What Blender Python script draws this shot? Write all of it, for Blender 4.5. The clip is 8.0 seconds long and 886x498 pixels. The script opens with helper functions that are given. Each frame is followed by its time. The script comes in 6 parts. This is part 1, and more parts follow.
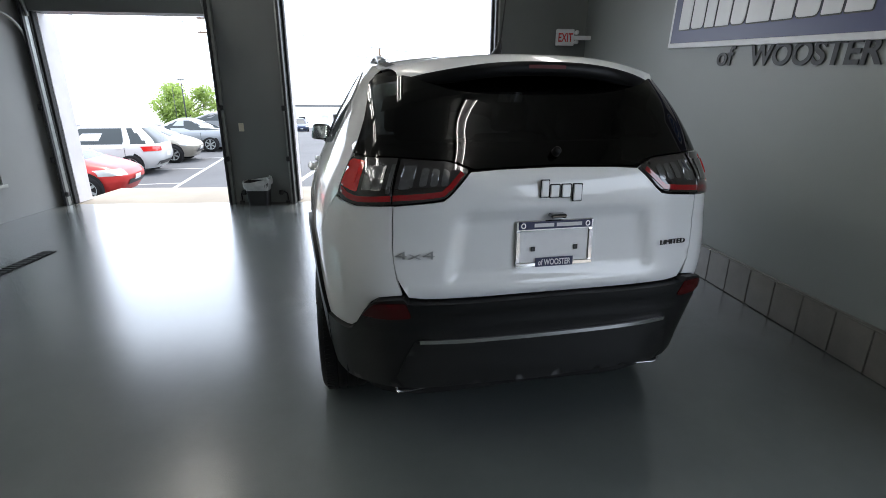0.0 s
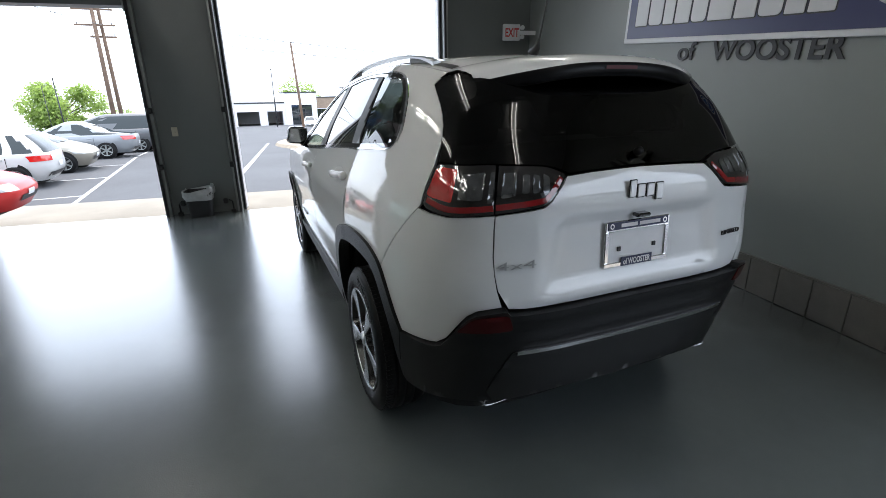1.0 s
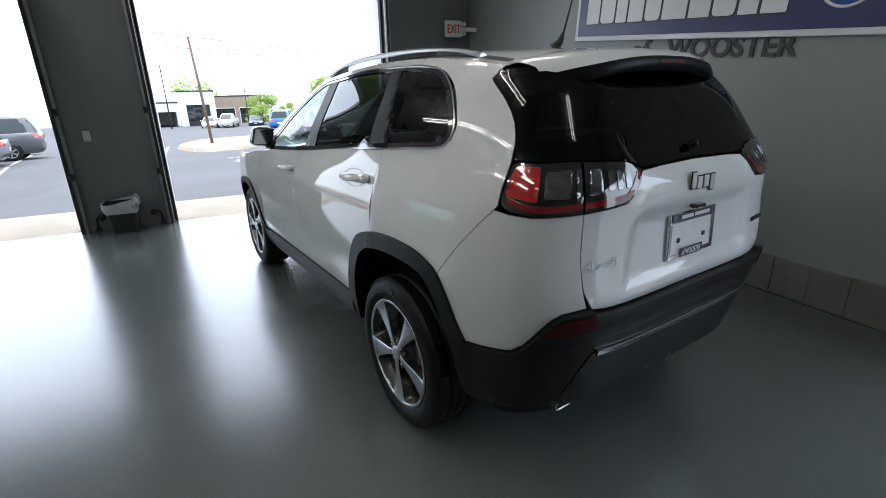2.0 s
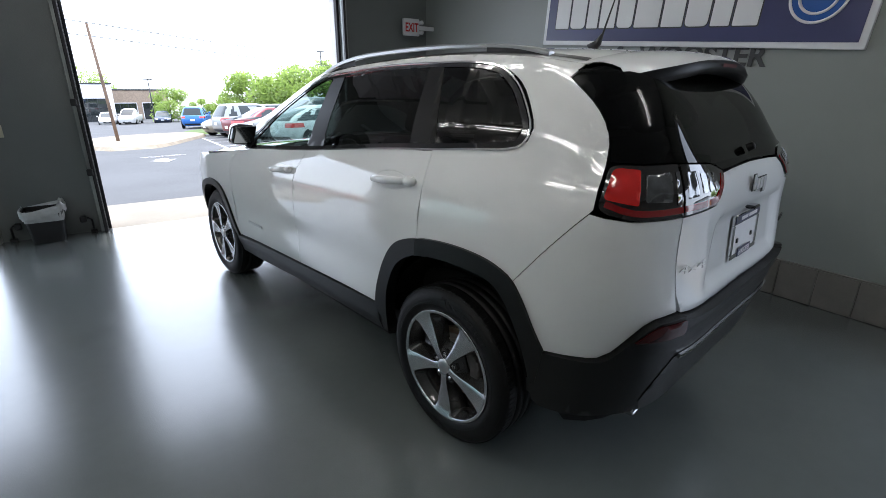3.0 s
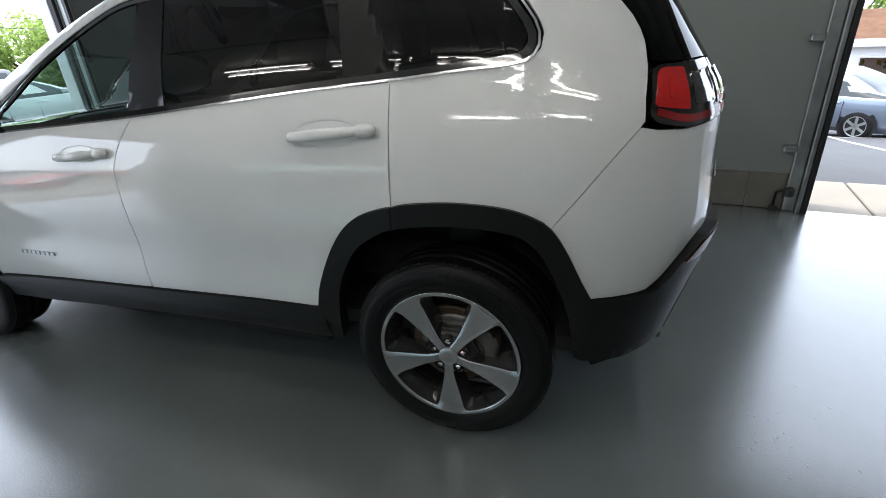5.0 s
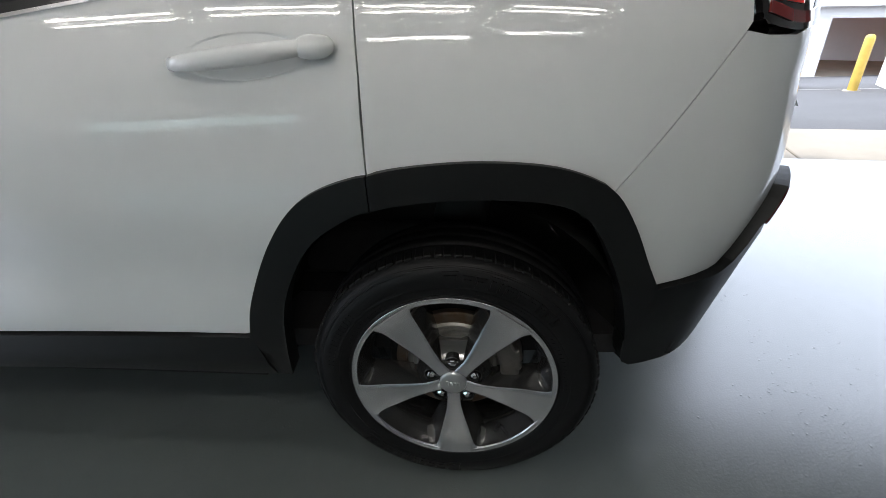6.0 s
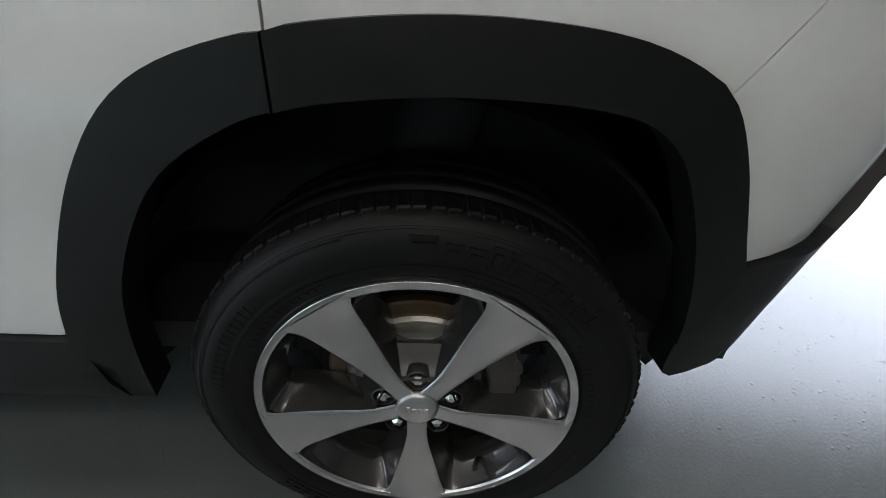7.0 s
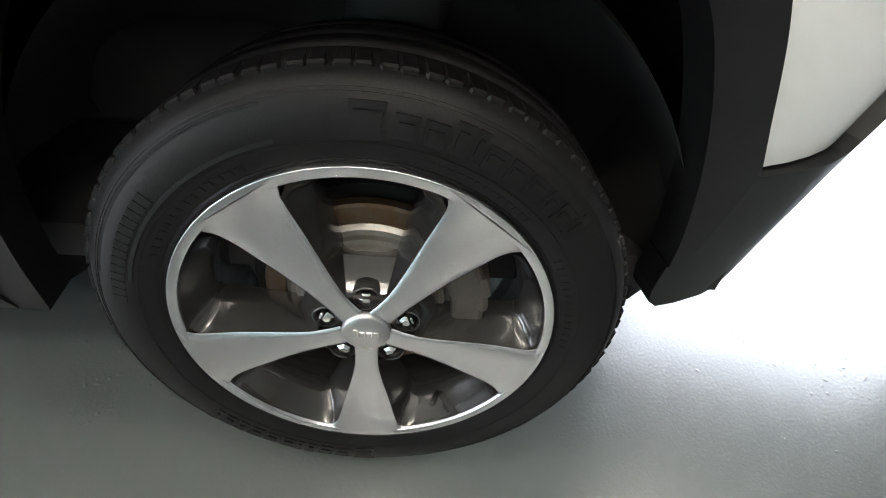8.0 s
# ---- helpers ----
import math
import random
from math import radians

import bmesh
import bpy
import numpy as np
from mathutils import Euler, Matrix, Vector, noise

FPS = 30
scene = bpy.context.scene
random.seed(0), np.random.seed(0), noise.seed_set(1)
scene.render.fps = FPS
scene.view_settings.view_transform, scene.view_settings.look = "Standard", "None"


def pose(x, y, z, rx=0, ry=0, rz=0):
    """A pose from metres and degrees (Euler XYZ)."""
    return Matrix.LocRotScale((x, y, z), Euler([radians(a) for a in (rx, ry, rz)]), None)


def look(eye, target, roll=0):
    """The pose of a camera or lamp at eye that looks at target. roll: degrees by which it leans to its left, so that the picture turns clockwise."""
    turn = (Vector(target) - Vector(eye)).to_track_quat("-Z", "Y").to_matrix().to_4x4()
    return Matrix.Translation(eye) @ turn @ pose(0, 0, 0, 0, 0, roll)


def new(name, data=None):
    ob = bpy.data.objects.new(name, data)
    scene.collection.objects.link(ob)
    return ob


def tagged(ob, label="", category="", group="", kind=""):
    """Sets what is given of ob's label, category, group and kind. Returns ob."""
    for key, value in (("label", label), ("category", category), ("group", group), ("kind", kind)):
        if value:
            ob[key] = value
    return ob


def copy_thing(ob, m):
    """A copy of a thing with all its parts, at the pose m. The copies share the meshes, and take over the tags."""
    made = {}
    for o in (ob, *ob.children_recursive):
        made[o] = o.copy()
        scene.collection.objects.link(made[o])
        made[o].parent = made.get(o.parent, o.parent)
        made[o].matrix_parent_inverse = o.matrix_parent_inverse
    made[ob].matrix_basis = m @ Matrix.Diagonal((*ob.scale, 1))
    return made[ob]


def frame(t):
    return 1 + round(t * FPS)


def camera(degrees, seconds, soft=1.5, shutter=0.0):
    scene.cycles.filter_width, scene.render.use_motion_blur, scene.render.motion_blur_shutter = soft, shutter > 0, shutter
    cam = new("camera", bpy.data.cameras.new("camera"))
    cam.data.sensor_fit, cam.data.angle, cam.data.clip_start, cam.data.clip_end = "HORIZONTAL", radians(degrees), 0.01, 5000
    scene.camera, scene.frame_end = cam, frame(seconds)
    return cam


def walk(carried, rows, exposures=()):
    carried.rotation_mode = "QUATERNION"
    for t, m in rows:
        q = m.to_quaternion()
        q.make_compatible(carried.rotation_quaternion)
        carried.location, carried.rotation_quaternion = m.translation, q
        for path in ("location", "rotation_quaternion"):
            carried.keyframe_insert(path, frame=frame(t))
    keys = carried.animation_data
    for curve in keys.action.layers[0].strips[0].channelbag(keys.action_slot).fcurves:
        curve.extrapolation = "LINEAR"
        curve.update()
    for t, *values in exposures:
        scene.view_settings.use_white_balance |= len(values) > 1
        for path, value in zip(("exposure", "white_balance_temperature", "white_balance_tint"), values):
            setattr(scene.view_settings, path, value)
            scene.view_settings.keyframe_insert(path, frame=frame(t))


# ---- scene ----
import functools
from mathutils import geometry

cam = camera(86.4, 8.0, 0.8)
PATH = [
    (0, (-0.771, -2.364, 1.480), (-0.364, -0.501, 0.876), 0.3),
    (0.5, (-1.083, -2.274, 1.507), (-0.508, -0.460, 0.892), -0.4),
    (1, (-1.340, -2.095, 1.517), (-0.612, -0.342, 0.888), -0.9),
    (1.5, (-1.567, -1.921, 1.518), (-0.675, -0.249, 0.877), -1.3),
    (3, (-2.129, -1.306, 1.505), (-0.840, 0.082, 0.863), 0.4),
    (3.5, (-2.275, -1.078, 1.515), (-0.873, 0.188, 0.860), 1.2),
    (4, (-2.328, -0.820, 1.512), (-0.823, 0.305, 0.826), 0.3),
    (4.5, (-2.322, -0.585, 1.483), (-0.687, 0.289, 0.733), -1.0),
    (5, (-2.178, -0.460, 1.390), (-0.465, 0.152, 0.559), -3.6),
    (6.5, (-1.579, -0.006, 1.122), (0.140, 0.053, 0.101), -0.2),
    (7, (-1.406, -0.016, 0.987), (0.273, -0.061, -0.099), 2.7),
    (7.5, (-1.335, -0.037, 0.862), (0.264, -0.080, -0.339), 3.4),
    (8, (-1.348, -0.054, 0.857), (0.221, -0.190, -0.376), 6.7),
]

walk(cam, [(t, look(eye, target, roll)) for t, eye, target, roll in PATH], exposures=[(0.0, 1.65, 6550, 12), (1.0, 1.55, 6500, 12), (1.5, 1.55, 6450, 11), (3.0, 1.72, 6350, 13), (3.5, 1.82, 6350, 13), (4.5, 1.85, 6400, 13), (5.0, 1.82, 6500, 12), (6.5, 1.88, 6600, 14), (7.0, 2.0, 6700, 14), (7.5, 2.95, 6900, 14), (8.0, 3.4, 7050, 13)])

# world, sun
world = bpy.data.worlds.new("sky")
scene.world = world
world.use_nodes = True
wn = world.node_tree.nodes
sky = wn.new("ShaderNodeTexSky")
sky.sky_type = "NISHITA"
sky.sun_disc = False
sky.sun_elevation, sky.sun_rotation = radians(72), radians(22)
sky.air_density, sky.dust_density, sky.ozone_density = 1.0, 4.0, 0.5
wn["Background"].inputs["Strength"].default_value = 0.13
haze = wn.new("ShaderNodeMix")
haze.data_type = "RGBA"
haze.inputs["Factor"].default_value = 0.6
haze.inputs["B"].default_value = (11.5, 13.0, 14.9, 1)
world.node_tree.links.new(sky.outputs[0], haze.inputs["A"])
world.node_tree.links.new(haze.outputs["Result"], wn["Background"].inputs["Color"])
sun = new("sun", bpy.data.lights.new("sun", "SUN"))
sun.data.energy, sun.data.angle, sun.data.color = 0.9, radians(3), (1, 0.96, 0.9)
sun.matrix_world = look((4, 10, 34), (0, 0, 0))


# ---- materials ----
def mat(name, color, rough=0.5, metal=0.0, vary=0.0, scale=8.0, bump=0.0, bump_scale=60.0, fine=0.0, coat=0.0, tint=None, spec=0.5, rvary=0.0):
    """Principled paint with stains at one scale, grain at another and fine relief, in object metres."""
    m = bpy.data.materials.new(name)
    m.use_nodes = True
    nt = m.node_tree
    n, l = nt.nodes, nt.links
    b = n["Principled BSDF"]
    b.inputs["Base Color"].default_value = (*color, 1)
    b.inputs["Roughness"].default_value = rough
    b.inputs["Metallic"].default_value = metal
    b.inputs["Coat Weight"].default_value = coat
    b.inputs["Coat Roughness"].default_value = 0.03
    b.inputs["Specular IOR Level"].default_value = spec
    geo = n.new("ShaderNodeNewGeometry")
    if vary or fine:
        big, small = n.new("ShaderNodeTexNoise"), n.new("ShaderNodeTexNoise")
        big.inputs["Scale"].default_value, big.inputs["Detail"].default_value = scale, 6
        small.inputs["Scale"].default_value, small.inputs["Detail"].default_value = scale * 14, 3
        l.new(geo.outputs["Position"], big.inputs["Vector"])
        l.new(geo.outputs["Position"], small.inputs["Vector"])
        mix = n.new("ShaderNodeMix")
        mix.data_type = "RGBA"
        other = tint or tuple(c * (1 - vary) for c in color)
        mix.inputs["A"].default_value = (*color, 1)
        mix.inputs["B"].default_value = (*other, 1)
        add = n.new("ShaderNodeMath")
        add.operation = "MULTIPLY_ADD"
        add.inputs[1].default_value = fine
        l.new(small.outputs["Fac"], add.inputs[0])
        ramp = n.new("ShaderNodeMapRange")
        ramp.inputs["From Min"].default_value, ramp.inputs["From Max"].default_value = 0.35, 0.7
        l.new(big.outputs["Fac"], ramp.inputs["Value"])
        l.new(ramp.outputs["Result"], add.inputs[2])
        add.use_clamp = True
        l.new(add.outputs[0], mix.inputs["Factor"])
        l.new(mix.outputs["Result"], b.inputs["Base Color"])
        if rvary:
            rr = n.new("ShaderNodeMapRange")
            rr.inputs["To Min"].default_value, rr.inputs["To Max"].default_value = rough, rough + rvary
            l.new(big.outputs["Fac"], rr.inputs["Value"])
            l.new(rr.outputs["Result"], b.inputs["Roughness"])
    if bump:
        nz, bp = n.new("ShaderNodeTexNoise"), n.new("ShaderNodeBump")
        nz.inputs["Scale"].default_value, nz.inputs["Detail"].default_value = bump_scale, 4
        bp.inputs["Strength"].default_value, bp.inputs["Distance"].default_value = 1.0, bump
        l.new(geo.outputs["Position"], nz.inputs["Vector"])
        l.new(nz.outputs["Fac"], bp.inputs["Height"])
        l.new(bp.outputs["Normal"], b.inputs["Normal"])
        l.new(bp.outputs["Normal"], b.inputs["Coat Normal"])
    return m


def glass(name, tint, rough=0.0, clear=0.85):
    """Thin pane: sees through with a tint, mirrors at its face."""
    m = bpy.data.materials.new(name)
    m.use_nodes = True
    n, l = m.node_tree.nodes, m.node_tree.links
    n.remove(n["Principled BSDF"])
    t, g, mx, fr = n.new("ShaderNodeBsdfTransparent"), n.new("ShaderNodeBsdfGlossy"), n.new("ShaderNodeMixShader"), n.new("ShaderNodeFresnel")
    t.inputs["Color"].default_value = (*[c * clear for c in tint], 1)
    g.inputs["Roughness"].default_value = rough
    fr.inputs["IOR"].default_value = 1.5
    l.new(fr.outputs[0], mx.inputs[0])
    l.new(t.outputs[0], mx.inputs[1])
    l.new(g.outputs[0], mx.inputs[2])
    l.new(mx.outputs[0], n["Material Output"].inputs["Surface"])
    return m


def lamp_mat(name, color, strength):
    m = bpy.data.materials.new(name)
    m.use_nodes = True
    b = m.node_tree.nodes["Principled BSDF"]
    b.inputs["Base Color"].default_value = (*color, 1)
    b.inputs["Emission Color"].default_value = (*color, 1)
    b.inputs["Emission Strength"].default_value = strength
    return m


M_FLOOR = mat("epoxy_floor", (0.114, 0.128, 0.124), 0.14, vary=0.14, scale=1.3, fine=0.5, bump=0.00042, bump_scale=140, rvary=0.10, spec=0.6, coat=1.0)
M_FLOOR.node_tree.nodes["Principled BSDF"].inputs["Coat Roughness"].default_value = 0.27
M_WALL = mat("grey_green_paint", (0.245, 0.264, 0.253), 0.42, vary=0.07, scale=0.8, fine=0.3, bump=0.0008, bump_scale=130)
M_DARKWALL = mat("dark_grey_paint", (0.16, 0.172, 0.170), 0.45, vary=0.10, scale=1.1, fine=0.3, bump=0.0008, bump_scale=130)
M_SIDEWALL = mat("side_wall_paint", (0.30, 0.308, 0.30), 0.45, vary=0.10, scale=0.9, fine=0.3, bump=0.0008, bump_scale=130)
M_CEIL = mat("ceiling_paint", (0.60, 0.61, 0.60), 0.7, vary=0.08, scale=1.0, fine=0.2)
M_TILE = mat("beige_tile", (0.20, 0.188, 0.168), 0.32, vary=0.22, scale=5, fine=0.6, bump=0.0006, bump_scale=90)
M_GROUT = mat("grout", (0.14, 0.13, 0.12), 0.85, vary=0.2, scale=20, fine=0.5)
M_STEEL = mat("galvanised_steel", (0.42, 0.44, 0.43), 0.38, metal=0.85, vary=0.25, scale=9, fine=0.6)
M_WHITE_TRIM = mat("white_trim", (0.72, 0.70, 0.72), 0.45, vary=0.08, scale=5, fine=0.3)
M_BLACK_RUBBER = mat("black_rubber", (0.018, 0.018, 0.019), 0.7, vary=0.3, scale=12, fine=0.6, bump=0.0006, bump_scale=300)
M_BLACK_PLASTIC = mat("black_plastic", (0.02, 0.02, 0.022), 0.45, vary=0.2, scale=10, fine=0.5, bump=0.0004, bump_scale=500)
M_PAINT = mat("white_car_paint", (0.71, 0.72, 0.72), 0.45, spec=0.1, coat=1.0, bump=0.00005, bump_scale=30, vary=0.02, scale=2, fine=0.1)
M_PAINT.node_tree.nodes["Principled BSDF"].inputs["Coat IOR"].default_value = 1.6
M_PAINT.node_tree.nodes["Principled BSDF"].inputs["Coat Roughness"].default_value = 0.008
M_CLAD = mat("black_cladding", (0.0062, 0.0066, 0.0068), 0.42, spec=0.33, vary=0.2, scale=9, fine=0.5, bump=0.0004, bump_scale=700)
M_CLADGREY = mat("grey_lower_fascia", (0.0085, 0.0086, 0.0087), 0.38, vary=0.15, scale=9, fine=0.4, bump=0.0003, bump_scale=700)
M_PILLAR = mat("satin_black_trim", (0.004, 0.004, 0.0045), 0.38, spec=0.16, vary=0.2, scale=20, fine=0.3)
M_GLOSSBLACK = mat("gloss_black", (0.006, 0.006, 0.007), 0.06, coat=1.0)
M_CHROME = mat("chrome", (0.80, 0.80, 0.81), 0.11, metal=1.0)
M_EXHAUST = mat("exhaust_steel", (0.30, 0.30, 0.31), 0.22, metal=1.0)
M_SATIN = mat("satin_silver", (0.46, 0.47, 0.48), 0.3, metal=0.9)
M_TINT = glass("tinted_glass", (0.055, 0.06, 0.058), clear=1.0)
M_CLEAR = glass("green_window_glass", (0.62, 0.74, 0.71), clear=0.95)
M_DEEPRED = mat("deep_red_lens", (0.22, 0.006, 0.008), 0.06, coat=1.0)
M_REDLENS = mat("red_lens", (0.56, 0.014, 0.012), 0.06, coat=1.0, spec=0.7)
M_DARKRED = mat("dark_red_lens", (0.05, 0.004, 0.005), 0.2, spec=0.3)
M_BRAKE = mat("brake_lens", (0.075, 0.005, 0.006), 0.4, spec=0.2)
M_CLEARLENS = mat("silvered_lens", (0.20, 0.205, 0.21), 0.14, metal=0.75, coat=1.0, vary=0.4, scale=40, fine=0.5)
M_LAMPBLACK = mat("smoked_lamp", (0.012, 0.010, 0.010), 0.05, coat=1.0)
# near black: the deep shade of recesses and gaps is in the colour
M_VOID = mat("recess_shade", (0.005, 0.005, 0.0055), 0.9, vary=0.3, scale=9, fine=0.4)
M_INTERIOR = mat("black_cloth", (0.025, 0.025, 0.027), 0.75, vary=0.2, scale=20, fine=0.5)
M_MACHINED = mat("machined_aluminium", (0.57, 0.58, 0.60), 0.25, metal=0.95, vary=0.08, scale=14, fine=0.3)
M_RIMGREY = mat("grey_rim_paint", (0.029, 0.0285, 0.028), 0.24, metal=0.2, coat=0.8)
M_TYRE = mat("tyre_rubber", (0.0085, 0.0085, 0.0088), 0.5, spec=0.2, vary=0.35, scale=9, fine=0.7, bump=0.0002, bump_scale=350)
M_DISC = mat("brake_disc", (0.17, 0.155, 0.14), 0.3, metal=0.6, vary=0.6, scale=16, fine=0.5, tint=(0.13, 0.075, 0.04))
M_HAT = mat("disc_hat_steel", (0.30, 0.285, 0.265), 0.32, metal=0.7, vary=0.3, scale=30, fine=0.5)
M_CALIPER = mat("caliper_iron", (0.13, 0.115, 0.105), 0.55, metal=0.4, vary=0.4, scale=18, fine=0.6)


# ---- mesh helpers ----
def part(name, bm, material, parent=None, label="", smooth=False, category="", group="", kind=""):
    """Links a bmesh as one mesh object, a child of parent where one is given."""
    me = bpy.data.meshes.new(name)
    bm.to_mesh(me)
    bm.free()
    for mm in material if isinstance(material, (list, tuple)) else [material]:
        me.materials.append(mm)
    if smooth:
        me.polygons.foreach_set("use_smooth", [True] * len(me.polygons))
    ob = new(name, me)
    if parent:
        ob.parent = parent
    return tagged(ob, label, category, group, kind)


def thing(name, m, label, category, group="", kind=""):
    ob = new(name)
    ob.matrix_basis = m
    ob.empty_display_size = 0.1
    return tagged(ob, label, category, group, kind)


def box(bm, x0, x1, y0, y1, z0, z1, bevel=0.0, m=None, seg=1):
    vs = [bm.verts.new((x, y, z)) for x in (x0, x1) for y in (y0, y1) for z in (z0, z1)]
    fs = [(0, 1, 3, 2), (4, 6, 7, 5), (0, 4, 5, 1), (2, 3, 7, 6), (0, 2, 6, 4), (1, 5, 7, 3)]
    made = [bm.faces.new([vs[i] for i in f]) for f in fs]
    if bevel:
        es = list({e for f in made for e in f.edges})
        r = bmesh.ops.bevel(bm, geom=es, offset=bevel, segments=seg, affect="EDGES", profile=0.5)
        vs = list({v for f in r["faces"] for v in f.verts} | {v for v in vs if v.is_valid})
    if m is not None:
        for v in vs:
            v.co = m @ v.co
    return bm


def new_box(*a, **k):
    return box(bmesh.new(), *a, **k)


def lathe(bm, profile, axis="x", n=48, a0=0.0, a1=2 * math.pi, m=None):
    """Turns (axial, radius) pairs round an axis."""
    closed = abs(a1 - a0 - 2 * math.pi) < 1e-6
    rows = []
    for i in range(n if closed else n + 1):
        a = a0 + (a1 - a0) * i / n
        c, s = math.cos(a), math.sin(a)
        row = []
        for h, r in profile:
            co = Vector((h, r * c, r * s)) if axis == "x" else Vector((r * c, r * s, h)) if axis == "z" else Vector((r * s, h, r * c))
            row.append(bm.verts.new(m @ co if m is not None else co))
        rows.append(row)
    k = len(rows)
    for i in range(k if closed else k - 1):
        a, b = rows[i], rows[(i + 1) % k]
        for j in range(len(profile) - 1):
            bm.faces.new((a[j], a[j + 1], b[j + 1], b[j]))
    return bm


def tube(bm, pts, r, n=8, cap=True):
    """A round bar along points; r a number or one for each point."""
    pts = [Vector(p) for p in pts]
    rows = []
    for i, p in enumerate(pts):
        d = (pts[min(i + 1, len(pts) - 1)] - pts[max(i - 1, 0)]).normalized()
        q = d.to_track_quat("Z", "Y")
        rr = r[i] if isinstance(r, (list, tuple)) else r
        rows.append([bm.verts.new(p + q @ Vector((rr * math.cos(2 * math.pi * k / n), rr * math.sin(2 * math.pi * k / n), 0))) for k in range(n)])
    for a, b in zip(rows, rows[1:]):
        for k in range(n):
            bm.faces.new((a[k], a[(k + 1) % n], b[(k + 1) % n], b[k]))
    if cap:
        bm.faces.new(rows[0][::-1])
        bm.faces.new(rows[-1])
    return bm


def curve(pts, step=0.03, closed=False):
    """A smooth line (Catmull-Rom) through 2D points."""
    pts = [np.array(p, float) for p in pts]
    k = len(pts)
    out = []
    for i in range(k if closed else k - 1):
        a, b = pts[i], pts[(i + 1) % k]
        p0 = pts[i - 1] if closed or i > 0 else 2 * a - b
        p3 = pts[(i + 2) % k] if closed or i + 2 < k else 2 * b - a
        n = max(1, int(np.linalg.norm(b - a) / step))
        for j in range(n):
            t = j / n
            out.append(0.5 * (2 * a + (b - p0) * t + (2 * p0 - 5 * a + 4 * b - p3) * t * t + (3 * a - p0 - 3 * b + p3) * t**3))
    if not closed:
        out.append(pts[-1])
    return [tuple(p) for p in out]


def straight(pts, step=0.03, closed=True):
    out = []
    k = len(pts)
    for i in range(k if closed else k - 1):
        a, b = np.array(pts[i], float), np.array(pts[(i + 1) % k], float)
        n = max(1, int(np.linalg.norm(b - a) / step))
        out += [tuple(a + (b - a) * j / n) for j in range(n)]
    if not closed:
        out.append(tuple(pts[-1]))
    return out


def rounded(pts, r=0.02, seg=4):
    """A polygon with its corners rounded; r a number or one for each corner."""
    out = []
    k = len(pts)
    for i in range(k):
        p, a, b = (np.array(q, float) for q in (pts[i], pts[i - 1], pts[(i + 1) % k]))
        rr = r[i] if isinstance(r, (list, tuple)) else r
        if rr <= 0:
            out.append(tuple(p))
            continue
        da, db = a - p, b - p
        la, lb = np.linalg.norm(da), np.linalg.norm(db)
        c = min(rr, la * 0.45, lb * 0.45)
        s, e = p + da / la * c, p + db / lb * c
        for j in range(seg + 1):
            t = j / seg
            out.append(tuple((1 - t) ** 2 * s + 2 * t * (1 - t) * p + t * t * e))
    return out


def inside(poly, pts):
    px, py = np.array(poly).T
    qx, qy = np.roll(px, -1), np.roll(py, -1)
    x, y = pts[:, :1], pts[:, 1:]
    cross = ((py > y) != (qy > y)) & (x < (qx - px) * (y - py) / np.where(qy == py, 1e-12, qy - py) + px)
    return cross.sum(1) % 2 == 1


def fill(outline, step=0.035, holes=()):
    """Triangles over a 2D outline, with points inside at the given step."""
    loops = [straight(list(dict.fromkeys((round(a, 5), round(b, 5)) for a, b in loop)), step) for loop in (outline, *holes)]
    verts, edges = [], []
    for loop in loops:
        n0 = len(verts)
        verts += loop
        edges += [(n0 + i, n0 + (i + 1) % len(loop)) for i in range(len(loop))]
    border = np.array(verts)
    lo, hi = border.min(0), border.max(0)
    gx, gy = np.meshgrid(np.arange(lo[0] + step / 2, hi[0], step), np.arange(lo[1] + step / 2, hi[1], step))
    g = np.stack([gx.ravel(), gy.ravel()], 1)
    if len(g):
        ok = inside(loops[0], g)
        for h in loops[1:]:
            ok &= ~inside(h, g)
        g = g[ok]
    if len(g):
        near = np.min(((g[:, None] - border[None]) ** 2).sum(2), 1) > (0.45 * step) ** 2
        g = g[near]
    allv = [Vector(v) for v in verts] + [Vector(p) for p in g]
    v, e, f, *_ = geometry.delaunay_2d_cdt(allv, edges, [], 0, 1e-7)
    vv = np.array([tuple(p) for p in v])
    tri = np.array([t for t in f if len(t) == 3])
    mid = vv[tri].mean(1)
    ok = inside(loops[0], mid)
    for h in loops[1:]:
        ok &= ~inside(h, mid)
    return vv, tri[ok]


def sheet(place, outline, depth=0.012, step=0.035, holes=(), lift=0.0, bm=None, normal=None):
    """A panel: the outline laid on a curved surface place(u, v) with an edge turned inwards by depth."""
    vv, tri = fill(outline, step, holes)
    bm = bm or bmesh.new()
    e = 1e-3
    pos, nor = [], []
    for u, w in vv:
        p = Vector(place(u, w))
        du, dv = Vector(place(u + e, w)) - Vector(place(u - e, w)), Vector(place(u, w + e)) - Vector(place(u, w - e))
        nn = du.cross(dv).normalized()
        if normal and normal(p).dot(nn) < 0:
            nn = -nn
        lf = lift(u, w) if callable(lift) else lift
        pos.append(p + nn * lf)
        nor.append(nn)
    top = [bm.verts.new(p) for p in pos]
    count = {}
    for t in tri:
        t = [int(i) for i in t]
        a, b, c = (pos[i] for i in t)
        if (b - a).cross(c - a).dot(nor[t[0]]) < 0:
            t = t[::-1]
        bm.faces.new([top[i] for i in t]).smooth = True
        for i in range(3):
            ed = (t[i], t[(i + 1) % 3])
            count[ed] = 1
    if depth:
        rim = [ed for ed in count if (ed[1], ed[0]) not in count]
        up, low = {}, {}
        for a, b in rim:
            for i in (a, b):
                if i not in up:
                    up[i] = bm.verts.new(pos[i])
